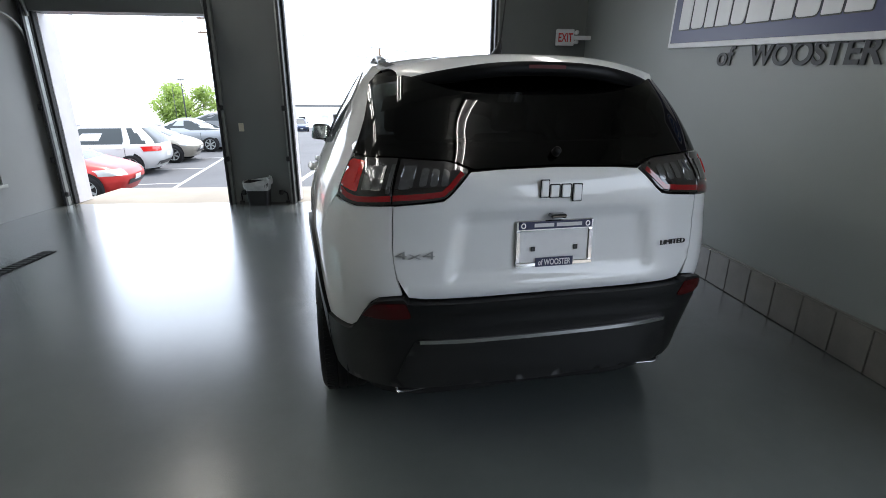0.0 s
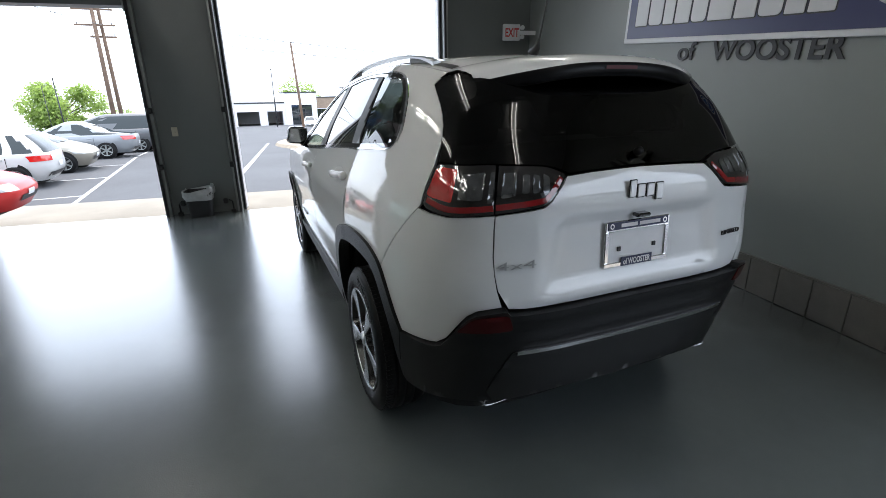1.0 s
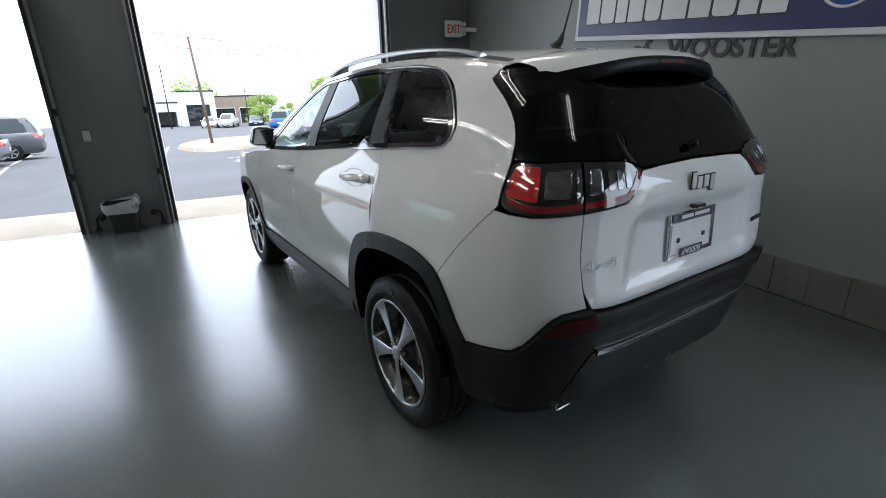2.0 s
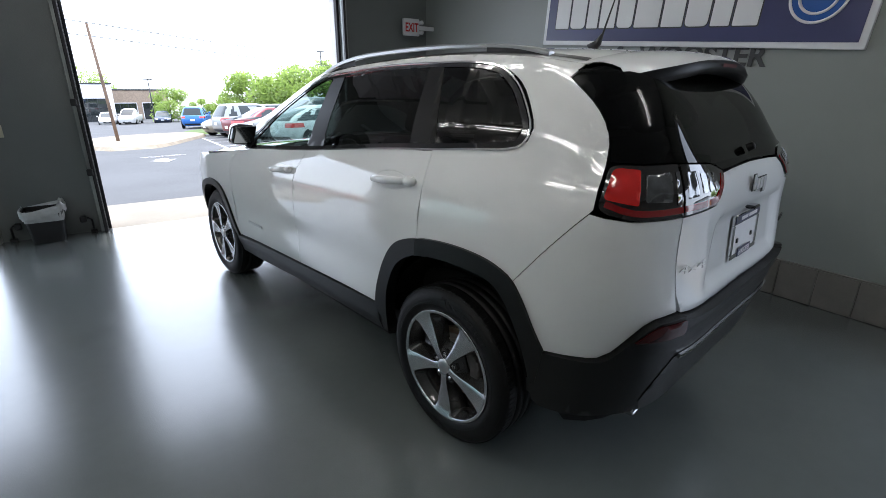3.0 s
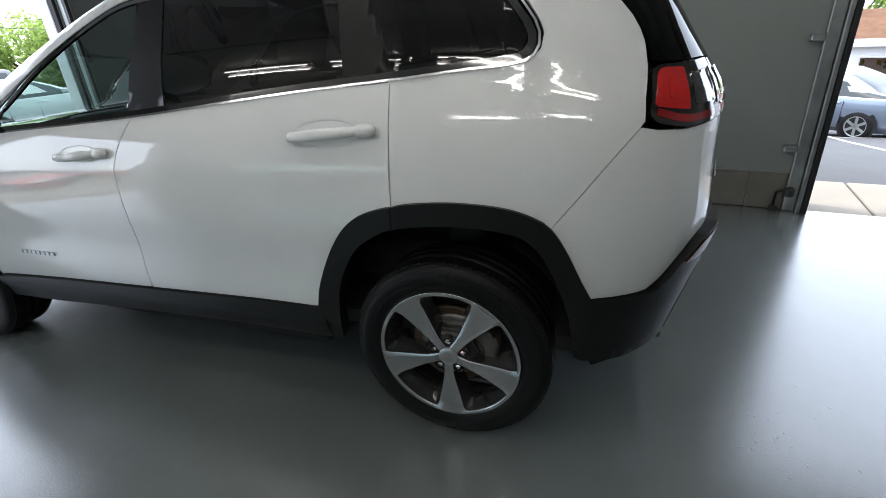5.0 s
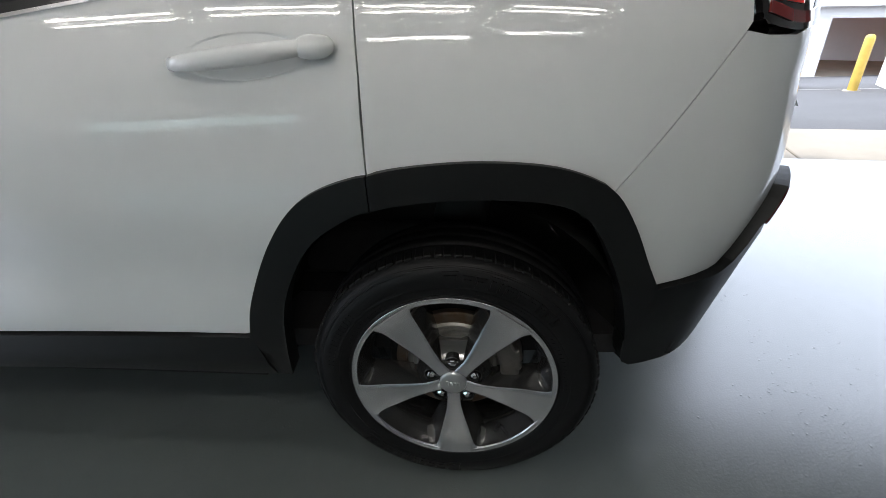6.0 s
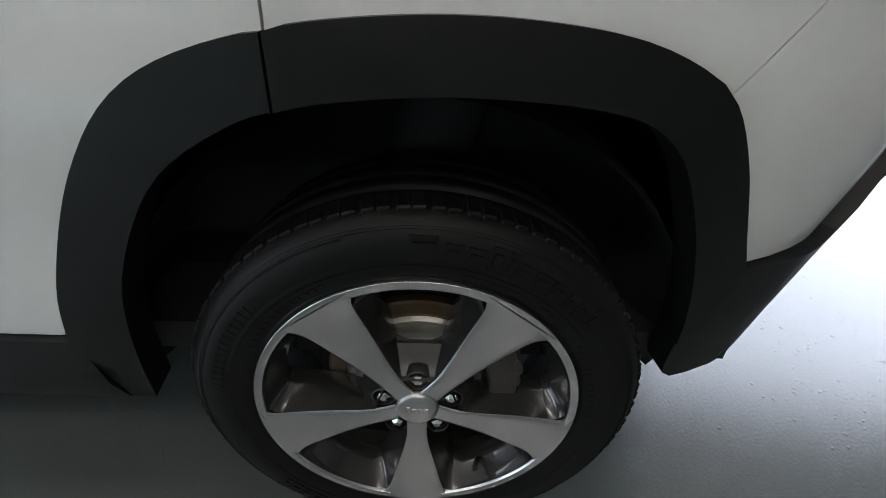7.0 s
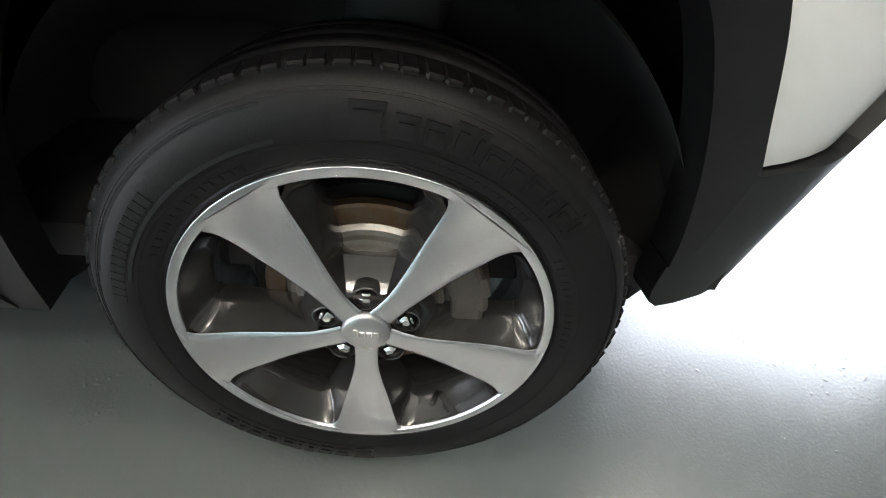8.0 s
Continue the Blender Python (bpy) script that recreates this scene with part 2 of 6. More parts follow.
                    low[i] = bm.verts.new(pos[i] - nor[i] * depth)
            bm.faces.new((up[b], up[a], low[a], low[b]))
    return bm


def grid(place, us, vs, bm=None, smooth=True):
    bm = bm or bmesh.new()
    rows = [[bm.verts.new(place(u, v)) for v in vs] for u in us]
    for a, b in zip(rows, rows[1:]):
        for j in range(len(vs) - 1):
            bm.faces.new((a[j], b[j], b[j + 1], a[j + 1])).smooth = smooth
    return bm


def band(pts, w):
    """The outline of a strip of width w along 2D points."""
    p = [np.array(q, float) for q in pts]
    left, right = [], []
    for i in range(len(p)):
        d = p[min(i + 1, len(p) - 1)] - p[max(i - 1, 0)]
        d /= np.linalg.norm(d)
        n = np.array([-d[1], d[0]])
        left.append(tuple(p[i] + n * w / 2))
        right.append(tuple(p[i] - n * w / 2))
    return left + right[::-1]


def wording(text, size, material, m, parent=None, name="lettering", depth=0.002, label="", width=None, bold=0.0):
    cu = bpy.data.curves.new(name, "FONT")
    cu.body, cu.size, cu.extrude, cu.align_x, cu.offset = text, size, depth, "CENTER", bold
    tmp = bpy.data.objects.new("tmp", cu)
    me = bpy.data.meshes.new_from_object(tmp)
    bpy.data.objects.remove(tmp)
    bpy.data.curves.remove(cu)
    bm = bmesh.new()
    bm.from_mesh(me)
    bpy.data.meshes.remove(me)
    if width:
        xs = [v.co.x for v in bm.verts]
        k = width / (max(xs) - min(xs))
        for v in bm.verts:
            v.co.x *= k
    ob = part(name, bm, material, parent, label)
    ob.matrix_basis = m
    return ob


def lut(pts):
    xs, ys = [p[0] for p in pts], [p[1] for p in pts]

    def f(x):
        if x <= xs[0]:
            return ys[0]
        if x >= xs[-1]:
            return ys[-1]
        i = max(k for k in range(len(xs) - 1) if xs[k] <= x)
        h = xs[i + 1] - xs[i]
        t, d = (x - xs[i]) / h, (ys[i + 1] - ys[i]) / h
        m0 = (ys[i + 1] - ys[i - 1]) / (xs[i + 1] - xs[i - 1]) if i > 0 else d
        m1 = (ys[i + 2] - ys[i]) / (xs[i + 2] - xs[i]) if i + 2 < len(xs) else d
        return (2 * t**3 - 3 * t * t + 1) * ys[i] + (t**3 - 2 * t * t + t) * h * m0 + (3 * t * t - 2 * t**3) * ys[i + 1] + (t**3 - t * t) * h * m1

    return f


# ---- the service bay ----
HIGH, DOOR, SIDE_DOOR = 3.80, 3.00, 2.55
BAY_L, BAY_R, BAY_BACK = -3.32, 4.226, -10.80
FRONT_M = pose(-1.425, 4.93, 0, 0, 0, -7.8)
RIGHT_M = pose(2.165, 0, 0, 0, 0, -7.8)
LEFT_M = FRONT_M @ pose(BAY_L, 0, 0)


def setting(name, bm, material, label, m=None, category=""):
    ob = part(name, bm, material, None, label, kind="structure", category=category)
    if m is not None:
        ob.matrix_basis = m
    return ob


def flat(bm, pts, z0, z1):
    a = [bm.verts.new((x, y, z0)) for x, y in pts]
    b = [bm.verts.new((x, y, z1)) for x, y in pts]
    bm.faces.new(a[::-1])
    bm.faces.new(b)
    for i in range(len(pts)):
        j = (i + 1) % len(pts)
        bm.faces.new((a[i], a[j], b[j], b[i]))
    return bm


floor = setting("floor", new_box(BAY_L, BAY_R, BAY_BACK, 0, -0.12, 0.0), M_FLOOR, "glossy grey epoxy coated concrete floor with scuffs and droplets", FRONT_M, "floor")
setting("ceiling", new_box(BAY_L - 0.3, BAY_R + 0.3, BAY_BACK - 0.3, 0.3, HIGH, HIGH + 0.1), M_CEIL, "plain grey painted ceiling of the bay", FRONT_M, "ceiling")

bm = bmesh.new()
for a, b, z in ((BAY_L - 0.25, -3.20, 0), (-3.20, -0.955, SIDE_DOOR), (-0.955, 0.0, 0), (0.0, 2.90, DOOR), (2.90, BAY_R + 0.25, 0)):
    box(bm, a, b, 0, 0.25, z, HIGH)
wall_front = setting("wall_front", bm, M_DARKWALL, "dark grey painted wall with two tall open garage doorways", FRONT_M, "wall")
bm = bmesh.new()
box(bm, 0, 0.25, -1.93, 4.397, 0, HIGH)
box(bm, 0, 0.25, -5.20, -1.93, DOOR, HIGH)
box(bm, 0, 0.25, -6.40, -5.20, 0, HIGH)
wall_right = setting("wall_right", bm, M_WALL, "grey green painted wall with a sign, low tile skirting and a wide open doorway", RIGHT_M, "wall")
bm = bmesh.new()
box(bm, -0.25, 0, BAY_BACK, -3.4, 0, HIGH)
box(bm, -0.25, 0, -3.4, -0.95, 0, 0.45)
box(bm, -0.25, 0, -3.4, -0.95, 1.62, HIGH)
box(bm, -0.25, 0, -0.95, 0.0, 0, HIGH)
wall_left = setting("wall_left", bm, M_SIDEWALL, "dark grey painted wall with a window", LEFT_M, "wall")
wall_back = setting("wall_back", new_box(BAY_L - 0.25, BAY_R + 0.25, BAY_BACK - 0.25, BAY_BACK, 0, HIGH), M_SIDEWALL, "plain grey painted wall behind the car", FRONT_M, "wall")

# tile skirting on the right wall
skirt = setting("baseboard", new_box(-0.012, 0, -1.82, 4.39, 0, 0.278), M_GROUT, "beige ceramic tile skirting with dark joints", RIGHT_M, "baseboard")
trim_cap = part("cap", new_box(-0.024, 0, -1.82, 4.39, 0.278, 0.289, 0.002), M_TILE, skirt, "beige edging strip")
tile_mesh = None
for i in range(25):
    y = -1.81 + i * 0.245
    if tile_mesh is None:
        t0 = part("tile", new_box(-0.022, -0.010, 0.003, 0.242, 0.004, 0.275, 0.003), M_TILE, skirt)
        tile_mesh = t0.data
        t0.location.y = y
    else:
        t0 = new("tile", tile_mesh)
        t0.parent, t0.location.y = skirt, y


def jamb(name, m, s, side, high, deep=0.30):
    """A doorway's steel angle, white outer trim and rubber seal; side: +1 where the opening lies towards +s."""
    j = thing(name, m @ pose(s, 0, 0), "galvanised garage door track and jamb with black rubber seal", "door track", "garage door jambs")
    a = side
    part("track", new_box(*sorted((-a * 0.07, -a * 0.005)), -0.075, -0.004, 0.0, high + 0.25, 0.006), M_STEEL, j)
    part("angle", new_box(*sorted((-a * 0.035, -a * 0.004)), -0.12, -0.075, 0.0, high + 0.2, 0.004), M_BLACK_PLASTIC, j)
    part("seal", new_box(*sorted((a * 0.001, a * 0.03)), 0.02, 0.10, 0.0, high, 0.005), M_BLACK_RUBBER, j)
    part("casing", new_box(*sorted((a * 0.001, a * 0.025)), 0.115, deep, 0.0, high, 0.004), M_WHITE_TRIM, j)
    hinge = bmesh.new()
    for z in (0.62, 1.32):
        box(hinge, *sorted((-a * 0.075, -a * 0.02)), -0.135, -0.07, z, z + 0.07, 0.008)
    part("bracket", hinge, M_BLACK_PLASTIC, j)
    return j


jamb("door_jamb", FRONT_M, -3.20, 1, SIDE_DOOR, 0.42)
jamb("door_jamb", FRONT_M, -0.955, -1, SIDE_DOOR)
jamb("door_jamb", FRONT_M, 0.0, 1, DOOR)
jamb("door_jamb", FRONT_M, 2.90, -1, DOOR)
bj = thing("door_jamb", RIGHT_M @ pose(0, -1.93, 0), "galvanised garage door track at the end of the wall", "door track", "garage door jambs")
part("track", new_box(-0.05, -0.004, 0.03, 0.11, 0, DOOR, 0.006), M_STEEL, bj)
part("angle", new_box(-0.09, -0.05, 0.0, 0.03, 0, DOOR, 0.004), M_STEEL, bj)
part("seal", new_box(-0.11, 0.25, -0.035, -0.003, 0, DOOR, 0.004), M_BLACK_RUBBER, bj)
for z in (0.45, 1.2, 2.0, 2.8):
    part("bracket", new_box(-0.07, -0.004, 0.11, 0.19, z, z + 0.05, 0.006), M_STEEL, bj)


def overhead_door(m, s0, s1, high):
    """A raised sectional door that lies under the ceiling on its curved tracks."""
    d = thing("overhead_door", m, "raised white sectional garage door on curved steel tracks", "garage door", "garage doors")
    for i in range(5):
        bm = bmesh.new()
        y1 = -0.45 - i * 0.56
        box(bm, s0 + 0.05, s1 - 0.05, y1 - 0.55, y1, high + 0.28, high + 0.325, 0.006)
        for k in range(4):
            w = (s1 - s0 - 0.1) / 4
            box(bm, s0 + 0.05 + k * w + 0.06, s0 + 0.05 + (k + 1) * w - 0.06, y1 - 0.47, y1 - 0.08, high + 0.268, high + 0.282, 0.004)
        part("panel", bm, M_WHITE_TRIM, d)
    for s in (s0 + 0.01, s1 - 0.01):
        pts = [(s, -0.05, high - 0.15)] + [(s, -0.05 - 0.42 * (1 - math.cos(a)), high - 0.15 + 0.42 * math.sin(a)) for a in np.linspace(0.1, math.pi / 2, 8)] + [(s, -3.4, high + 0.27)]
        part("rail", tube(bmesh.new(), pts, 0.022, 6), M_STEEL, d, smooth=True)
    part("spring_shaft", tube(bmesh.new(), [(s0, -0.1, high + 0.55), (s1, -0.1, high + 0.55)], 0.03, 10), M_STEEL, d, smooth=True)
    return d


overhead_door(FRONT_M, -3.20, -0.955, SIDE_DOOR + 0.08)
overhead_door(FRONT_M, 0.0, 2.90, DOOR)
guide = thing("guide_rail", FRONT_M, "curved steel guide rail of the side door", "guide rail")
rail_pts = [(-3.25, -0.06, 0.4), (-3.25, -0.06, 2.08)] + [(-3.25, -0.06 - 0.40 * (1 - math.cos(a)), 2.08 + 0.40 * math.sin(a)) for a in np.linspace(0.15, math.pi / 2, 8)] + [(-3.23, -2.6, 2.49)]
part("rail", tube(bmesh.new(), rail_pts, 0.020, 8), M_STEEL, guide, smooth=True)
part("hanger", new_box(-3.26, -3.22, -2.5, -2.46, 2.49, HIGH - 0.002), M_STEEL, guide)

# window in the left wall
win = setting("window_1", new_box(-0.02, 0.03, -3.44, -0.91, 0.41, 0.45, 0.004), M_STEEL, "tall fixed window with a pale metal frame and sill", LEFT_M, "window")
fr = bmesh.new()
for a in (-3.4, -0.99):
    box(fr, -0.16, -0.02, a, a + 0.04, 0.45, 1.62)
box(fr, -0.16, -0.02, -3.36, -0.99, 0.45, 0.49)
box(fr, -0.16, -0.02, -3.36, -0.99, 1.58, 1.62)
part("window_frame", fr, M_STEEL, win)
p = part("pane", new_box(-0.10, -0.092, -3.36, -0.99, 0.49, 1.58), M_CLEAR, win)
p.visible_shadow = False

# drain channel in the floor
drain = thing("floor_drain", pose(-3.84, 1.66, 0.003, 0, 0, -7.8), "long black slotted drain grate set in the floor", "drain")
part("channel", new_box(-0.06, 0.06, -1.1, 1.25, 0.0, 0.004), M_VOID, drain)
for i in range(39):
    y = -1.08 + i * 0.06
    o = part("grate_bar", new_box(-0.055, 0.055, y, y + 0.03, 0.004, 0.011), M_BLACK_PLASTIC, drain)

# strip lights on the ceiling
M_TUBE = lamp_mat("fluorescent_tube", (0.99, 0.985, 0.91), 18.0)


def strip_light(x, y, turn=0):
    f = thing("strip_light", pose(x, y, HIGH - 0.14, 0, 0, turn), "white ceiling fixture with two lit fluorescent tubes", "strip light", "ceiling strip lights")
    part("housing", new_box(-0.09, 0.09, -0.62, 0.62, 0.05, 0.11, 0.01), M_WHITE_TRIM, f)
    part("stem", new_box(-0.02, 0.02, -0.3, 0.3, 0.11, 0.14), M_STEEL, f)
    for a in (-0.07, 0.07):
        part("tube", tube(bmesh.new(), [(a, -0.59, 0.03), (a, 0.59, 0.03)], 0.006, 8), M_TUBE, f, smooth=True)
        for b in (-0.605, 0.595):
            part("lamp_holder", new_box(a - 0.014, a + 0.014, b, b + 0.012, 0.01, 0.055), M_WHITE_TRIM, f)


for y in (-1.5, 0.1):
    strip_light(-4.55, y, -7.8)
for x in (-3.3, -1.5):
    for y in ((-1.4, 0.2, 1.8, 3.3) if x < -2 else (0.2, 1.8)):
        strip_light(x + 0.11 * y, y, -7.8)
strip_light(0.25, -1.9, -7.8)
# unseen fixture, added only to brighten the right wall
strip_light(1.35, 1.6, -7.8)


# ---- car bodies ----
class Shape:
    """A car's skin, left half: u runs along the side (as y) and then round the rear corner to the middle, z is height."""

    def __init__(self, half, rear, front, y0=0.1, pull=0.12, n=5.0, ys=2.5, cabin=1.1, nf=3.6):
        self.half, self.rear, self.front = (functools.lru_cache(None)(lut(a)) for a in (half, rear, front))
        self.y0, self.pull, self.n, self.ys, self.cabin, self.nf = y0, pull, n, ys, cabin, nf
        self.mid = y0 - 0.9 * math.pi / 2

    def start(self, z):
        return self.ys if z < self.cabin else self.front(z) - 0.36

    def at(self, u, z):
        if u < self.mid:
            p = self.at(2 * self.mid - u, z)
            return Vector((-p.x, p.y, p.z))
        z = round(z, 5)
        w, ys = self.half(z), self.start(z)
        if u < self.y0:
            a, d, n = (self.y0 - u) / 0.9, self.y0 - self.rear(z), self.n
            c, s = abs(math.cos(a)), math.sin(a)
            r = ((c / w) ** n + (s / d) ** n) ** (-1 / n)
            x, y = r * math.cos(a), self.y0 - r * s
            x *= 1 - self.pull * max(0.0, self.y0 + 0.1 - y) ** 1.5
        elif u > ys:
            a, d, n = (u - ys) / 0.9, self.front(z) - ys, self.nf
            c, s = abs(math.cos(a)), math.sin(a)
            r = ((c / w) ** n + (s / d) ** n) ** (-1 / n)
            x, y = r * math.cos(a), ys + r * s
        else:
            x, y = w, u
        if z > self.cabin:
            x *= 1 - 0.03 * max(0.0, y - self.y0 - 0.9) * min(1.0, (z - self.cabin) / 0.15)
        return Vector((-x, y, z))

    def side(self, sgn):
        """The skin of the left (-1) or right (+1) side."""
        return (lambda u, z: self.at(u, z)) if sgn < 0 else (lambda u, z: Vector((-self.at(u, z).x, *self.at(u, z)[1:])))


SUV = Shape(
    [(.2, .84), (.30, .87), (.45, .897), (.52, .908), (.70, .925), (.85, .930), (1.0, .922), (1.08, .910), (1.2, .872), (1.3, .832), (1.4, .785), (1.5, .730), (1.56, .692), (1.60, .655), (1.66, .56)],
    [(.2, -0.725), (.30, -0.760), (.5, -0.794), (.76, -0.812), (.85, -0.806), (1.0, -0.795), (1.10, -0.797), (1.16, -0.785), (1.2, -0.760), (1.3, -0.692), (1.4, -0.622), (1.5, -0.530), (1.56, -0.472), (1.66, -0.385)],
    [(.2, 3.46), (.4, 3.55), (.6, 3.60), (.8, 3.60), (.92, 3.54), (1.0, 3.40), (1.1, 2.47), (1.2, 2.30), (1.3, 2.14), (1.4, 1.97), (1.5, 1.78), (1.56, 1.65), (1.60, 1.55), (1.66, 1.38)],
)
MID = SUV.mid
zroof = lut([(-.60, 1.545), (-.45, 1.588), (-.2, 1.636), (.1, 1.668), (.5, 1.684), (1.0, 1.678), (1.3, 1.655), (1.5, 1.62)])


def u_of(y, z):
    """The u at which the skin reaches y, by halving."""
    lo, hi = MID, 2.6
    for _ in range(40):
        mid = (lo + hi) / 2
        if SUV.at(mid, z).y < y:
            lo = mid
        else:
            hi = mid
    return lo


def roof_at(v, y):
    ze = zroof(y) - 0.085
    p = SUV.at(y, ze) if y > 0.1 else None
    if p is None:
        p = SUV.at(u_of(y, ze), ze)
    return Vector((v * abs(p.x), y, ze + 0.085 * (1 - abs(v) ** 2.6)))


M_REARGLASS = glass('rear_glass', (0.018, 0.018, 0.018), clear=1.0)
M_REARGLASS.node_tree.nodes['Fresnel'].inputs['IOR'].default_value = 1.4
M_PLATE = mat('plate_backing', (0.74, 0.74, 0.75), 0.4, vary=0.06, scale=20, fine=0.3)
M_NAVY = mat('navy_paint', (0.02, 0.025, 0.075), 0.4, vary=0.1, scale=6, fine=0.3)
car = thing("compact_suv", pose(0, 0, 0), "white compact SUV with black cladding on the grey floor", "car")
OUT = lambda p: Vector((p.x, (p.y - 1.35) * 0.45, (p.z - 0.8) * 0.5))


def mirror(u_pts):
    return [(2 * MID - u, z) for u, z in reversed(u_pts)]


def skin(name, outline, material, sgn=-1, lift=0.0, depth=0.014, step=0.032, holes=(), label="", parent=None):
    return part(name, sheet(SUV.side(sgn), outline, depth, step, holes, lift, normal=OUT), material, parent or car, label)


# outlines on the side, (u, z)
BELT = [(2.02, 1.082), (1.75, 1.108), (1.11, 1.138), (0.60, 1.170), (0.135, 1.197)]
REAR_SEAM = [(0.135, 1.192), (0.128, 1.03), (0.130, 0.873)]
ARCH_R_OUT = [(0.452, 0.497), (0.420, 0.590), (0.339, 0.737), (0.254, 0.827), (0.130, 0.870), (-0.029, 0.885), (-0.167, 0.875), (-0.245, 0.849), (-0.287, 0.816), (-0.324, 0.749), (-0.361, 0.658), (-0.389, 0.597)]
ARCH_R_IN = [(0.385, 0.36), (0.372, 0.47), (0.341, 0.597), (0.267, 0.724), (0.184, 0.786), (0.110, 0.810), (-0.029, 0.822), (-0.176, 0.810), (-0.243, 0.776), (-0.288, 0.698), (-0.330, 0.581), (-0.355, 0.47), (-0.362, 0.37)]
ARCH_F_OUT = [(2.292, 0.415), (2.335, 0.522), (2.405, 0.695), (2.50, 0.778), (2.62, 0.812), (2.76, 0.812), (2.90, 0.770), (2.99, 0.70), (3.06, 0.56), (3.09, 0.42)]
ARCH_F_IN = [(2.335, 0.33), (2.365, 0.42), (2.40, 0.53), (2.465, 0.66), (2.54, 0.735), (2.64, 0.765), (2.76, 0.765), (2.87, 0.73), (2.945, 0.66), (3.0, 0.54), (3.03, 0.36)]
DOOR_SEAM = [(1.098, 1.138), (1.178, 0.97), (1.192, 0.741), (1.228, 0.478)]
FENDER_SEAM = [(2.10, 1.078), (2.235, 0.952), (2.252, 0.714), (2.288, 0.432)]
GLASS_EDGE = [(-0.378, 1.478), (-0.450, 1.402), (-0.488, 1.335), (-0.497, 1.27), (-0.488, 1.212), (-0.472, 1.140), (-0.466, 1.085)]
QUARTER_SEAM = [(-0.458, 1.072), (-0.376, 0.955), (-0.285, 0.820)]
QWIN_OUT = [(-0.10, 1.222), (-0.200, 1.228), (-0.268, 1.258), (-0.280, 1.30), (-0.258, 1.366), (-0.195, 1.459), (-0.066, 1.523), (0.156, 1.542)]
QWIN = [(0.135, 1.220), (-0.165, 1.246), (-0.222, 1.262), (-0.236, 1.300), (-0.206, 1.358), (-0.150, 1.432), (-0.060, 1.494), (0.09, 1.520), (0.268, 1.524)]
RWIN = [(0.955, 1.156), (0.274, 1.207), (0.297, 1.380), (0.345, 1.531), (0.70, 1.544), (1.115, 1.535)]
FWIN = [(1.90, 1.112), (1.118, 1.146), (1.255, 1.530), (1.33, 1.520), (1.46, 1.478), (1.60, 1.405), (1.75, 1.298), (1.87, 1.185)]
TOP_EDGE = [(1.93, 1.20), (1.78, 1.315), (1.62, 1.425), (1.47, 1.500), (1.33, 1.542), (1.11, 1.557), (0.70, 1.567), (0.30, 1.556), (0.12, 1.552)]
GATE_SIDE = [(-0.690, 1.088), (-0.690, 0.956), (-0.707, 0.840), (-0.745, 0.770)]
LAMP = [(-0.470, 1.082), (-0.494, 1.213), (-0.580, 1.228), (-0.660, 1.236), (-0.850, 1.226), (-0.930, 1.198), (-0.858, 1.112), (-0.690, 1.094), (-0.550, 1.077)]


def inset(poly, d):
    """Shrinks an outline by d, to leave a gap at the seams."""
    p = [np.array(q, float) for q in poly]
    area = sum(a[0] * b[1] - b[0] * a[1] for a, b in zip(p, p[1:] + p[:1]))
    sg = 1 if area > 0 else -1
    out = []
    for i in range(len(p)):
        a, b, c = p[i - 1], p[i], p[(i + 1) % len(p)]
        e1, e2 = (b - a) / (np.linalg.norm(b - a) + 1e-9), (c - b) / (np.linalg.norm(c - b) + 1e-9)
        n = np.array([-(e1 + e2)[1], (e1 + e2)[0]])
        n /= np.linalg.norm(n) + 1e-9
        out.append(tuple(b + sg * n * d))
    return out


def lower_fold(u, z):
    """The crease and hollow that run along the doors."""
    return -0.010 * math.exp(-((z - 0.66) / 0.09) ** 2) + 0.006 * math.exp(-((z - 0.97) / 0.035) ** 2) * min(1, max(0, (1.9 - u) / 0.6))


def bump_lift(u, z):
    """How far the black bumper stands off the skin: a ledge at the rear that fades out along the side."""
    back = min(1.0, max(0.0, (-0.42 - min(u, 2 * MID - u if u < MID else 9)) / 0.35)) if u > MID else min(1.0, max(0.0, (-0.42 - (2 * MID - u)) / 0.35))
    k = min(1.0, max(0.0, (z - 0.30) / 0.22))
    groove = 0.010 * math.exp(-((z - 0.675) / 0.012) ** 2) * back
    return 0.0125 + 0.0035 * min(1.0, back * 5) + back * (0.004 + 0.020 * k) - groove


roof_edge = [(y, zroof(y) - 0.085) for y in np.linspace(1.42, -0.35, 18)]


for sgn in (-1, 1):
    # doors
    rear_door = curve(BELT[2:4] + [(0.132, 1.192)], 0.05) + curve(REAR_SEAM, 0.05) + curve(ARCH_R_OUT[4::-1], 0.03) + curve([(0.47, 0.492), (0.73, 0.490), (1.225, 0.474)], 0.06) + curve(DOOR_SEAM[::-1], 0.05)[1:]
    rear_door = list(dict.fromkeys(rear_door))
    d = skin("rear_door", inset(rear_door, 0.0020), M_PAINT, sgn, lower_fold, step=0.024, label="white rear door")
    front_door = curve(BELT[:3], 0.05) + curve(DOOR_SEAM, 0.05) + curve([(1.235, 0.474), (1.8, 0.455), (2.285, 0.430)], 0.06) + curve(FENDER_SEAM[::-1], 0.05)[1:]
    fd = skin("front_door", inset(list(dict.fromkeys(front_door)), 0.0020), M_PAINT, sgn, lower_fold, step=0.024, label="white front door")
    for owner, a, zz in ((d, 0.325, 1.066), (fd, 1.36, 1.017)):
        bowl = [(a + 0.115 * math.cos(t), zz + 0.036 * math.sin(t)) for t in np.linspace(0, 2 * math.pi, 24, endpoint=False)]
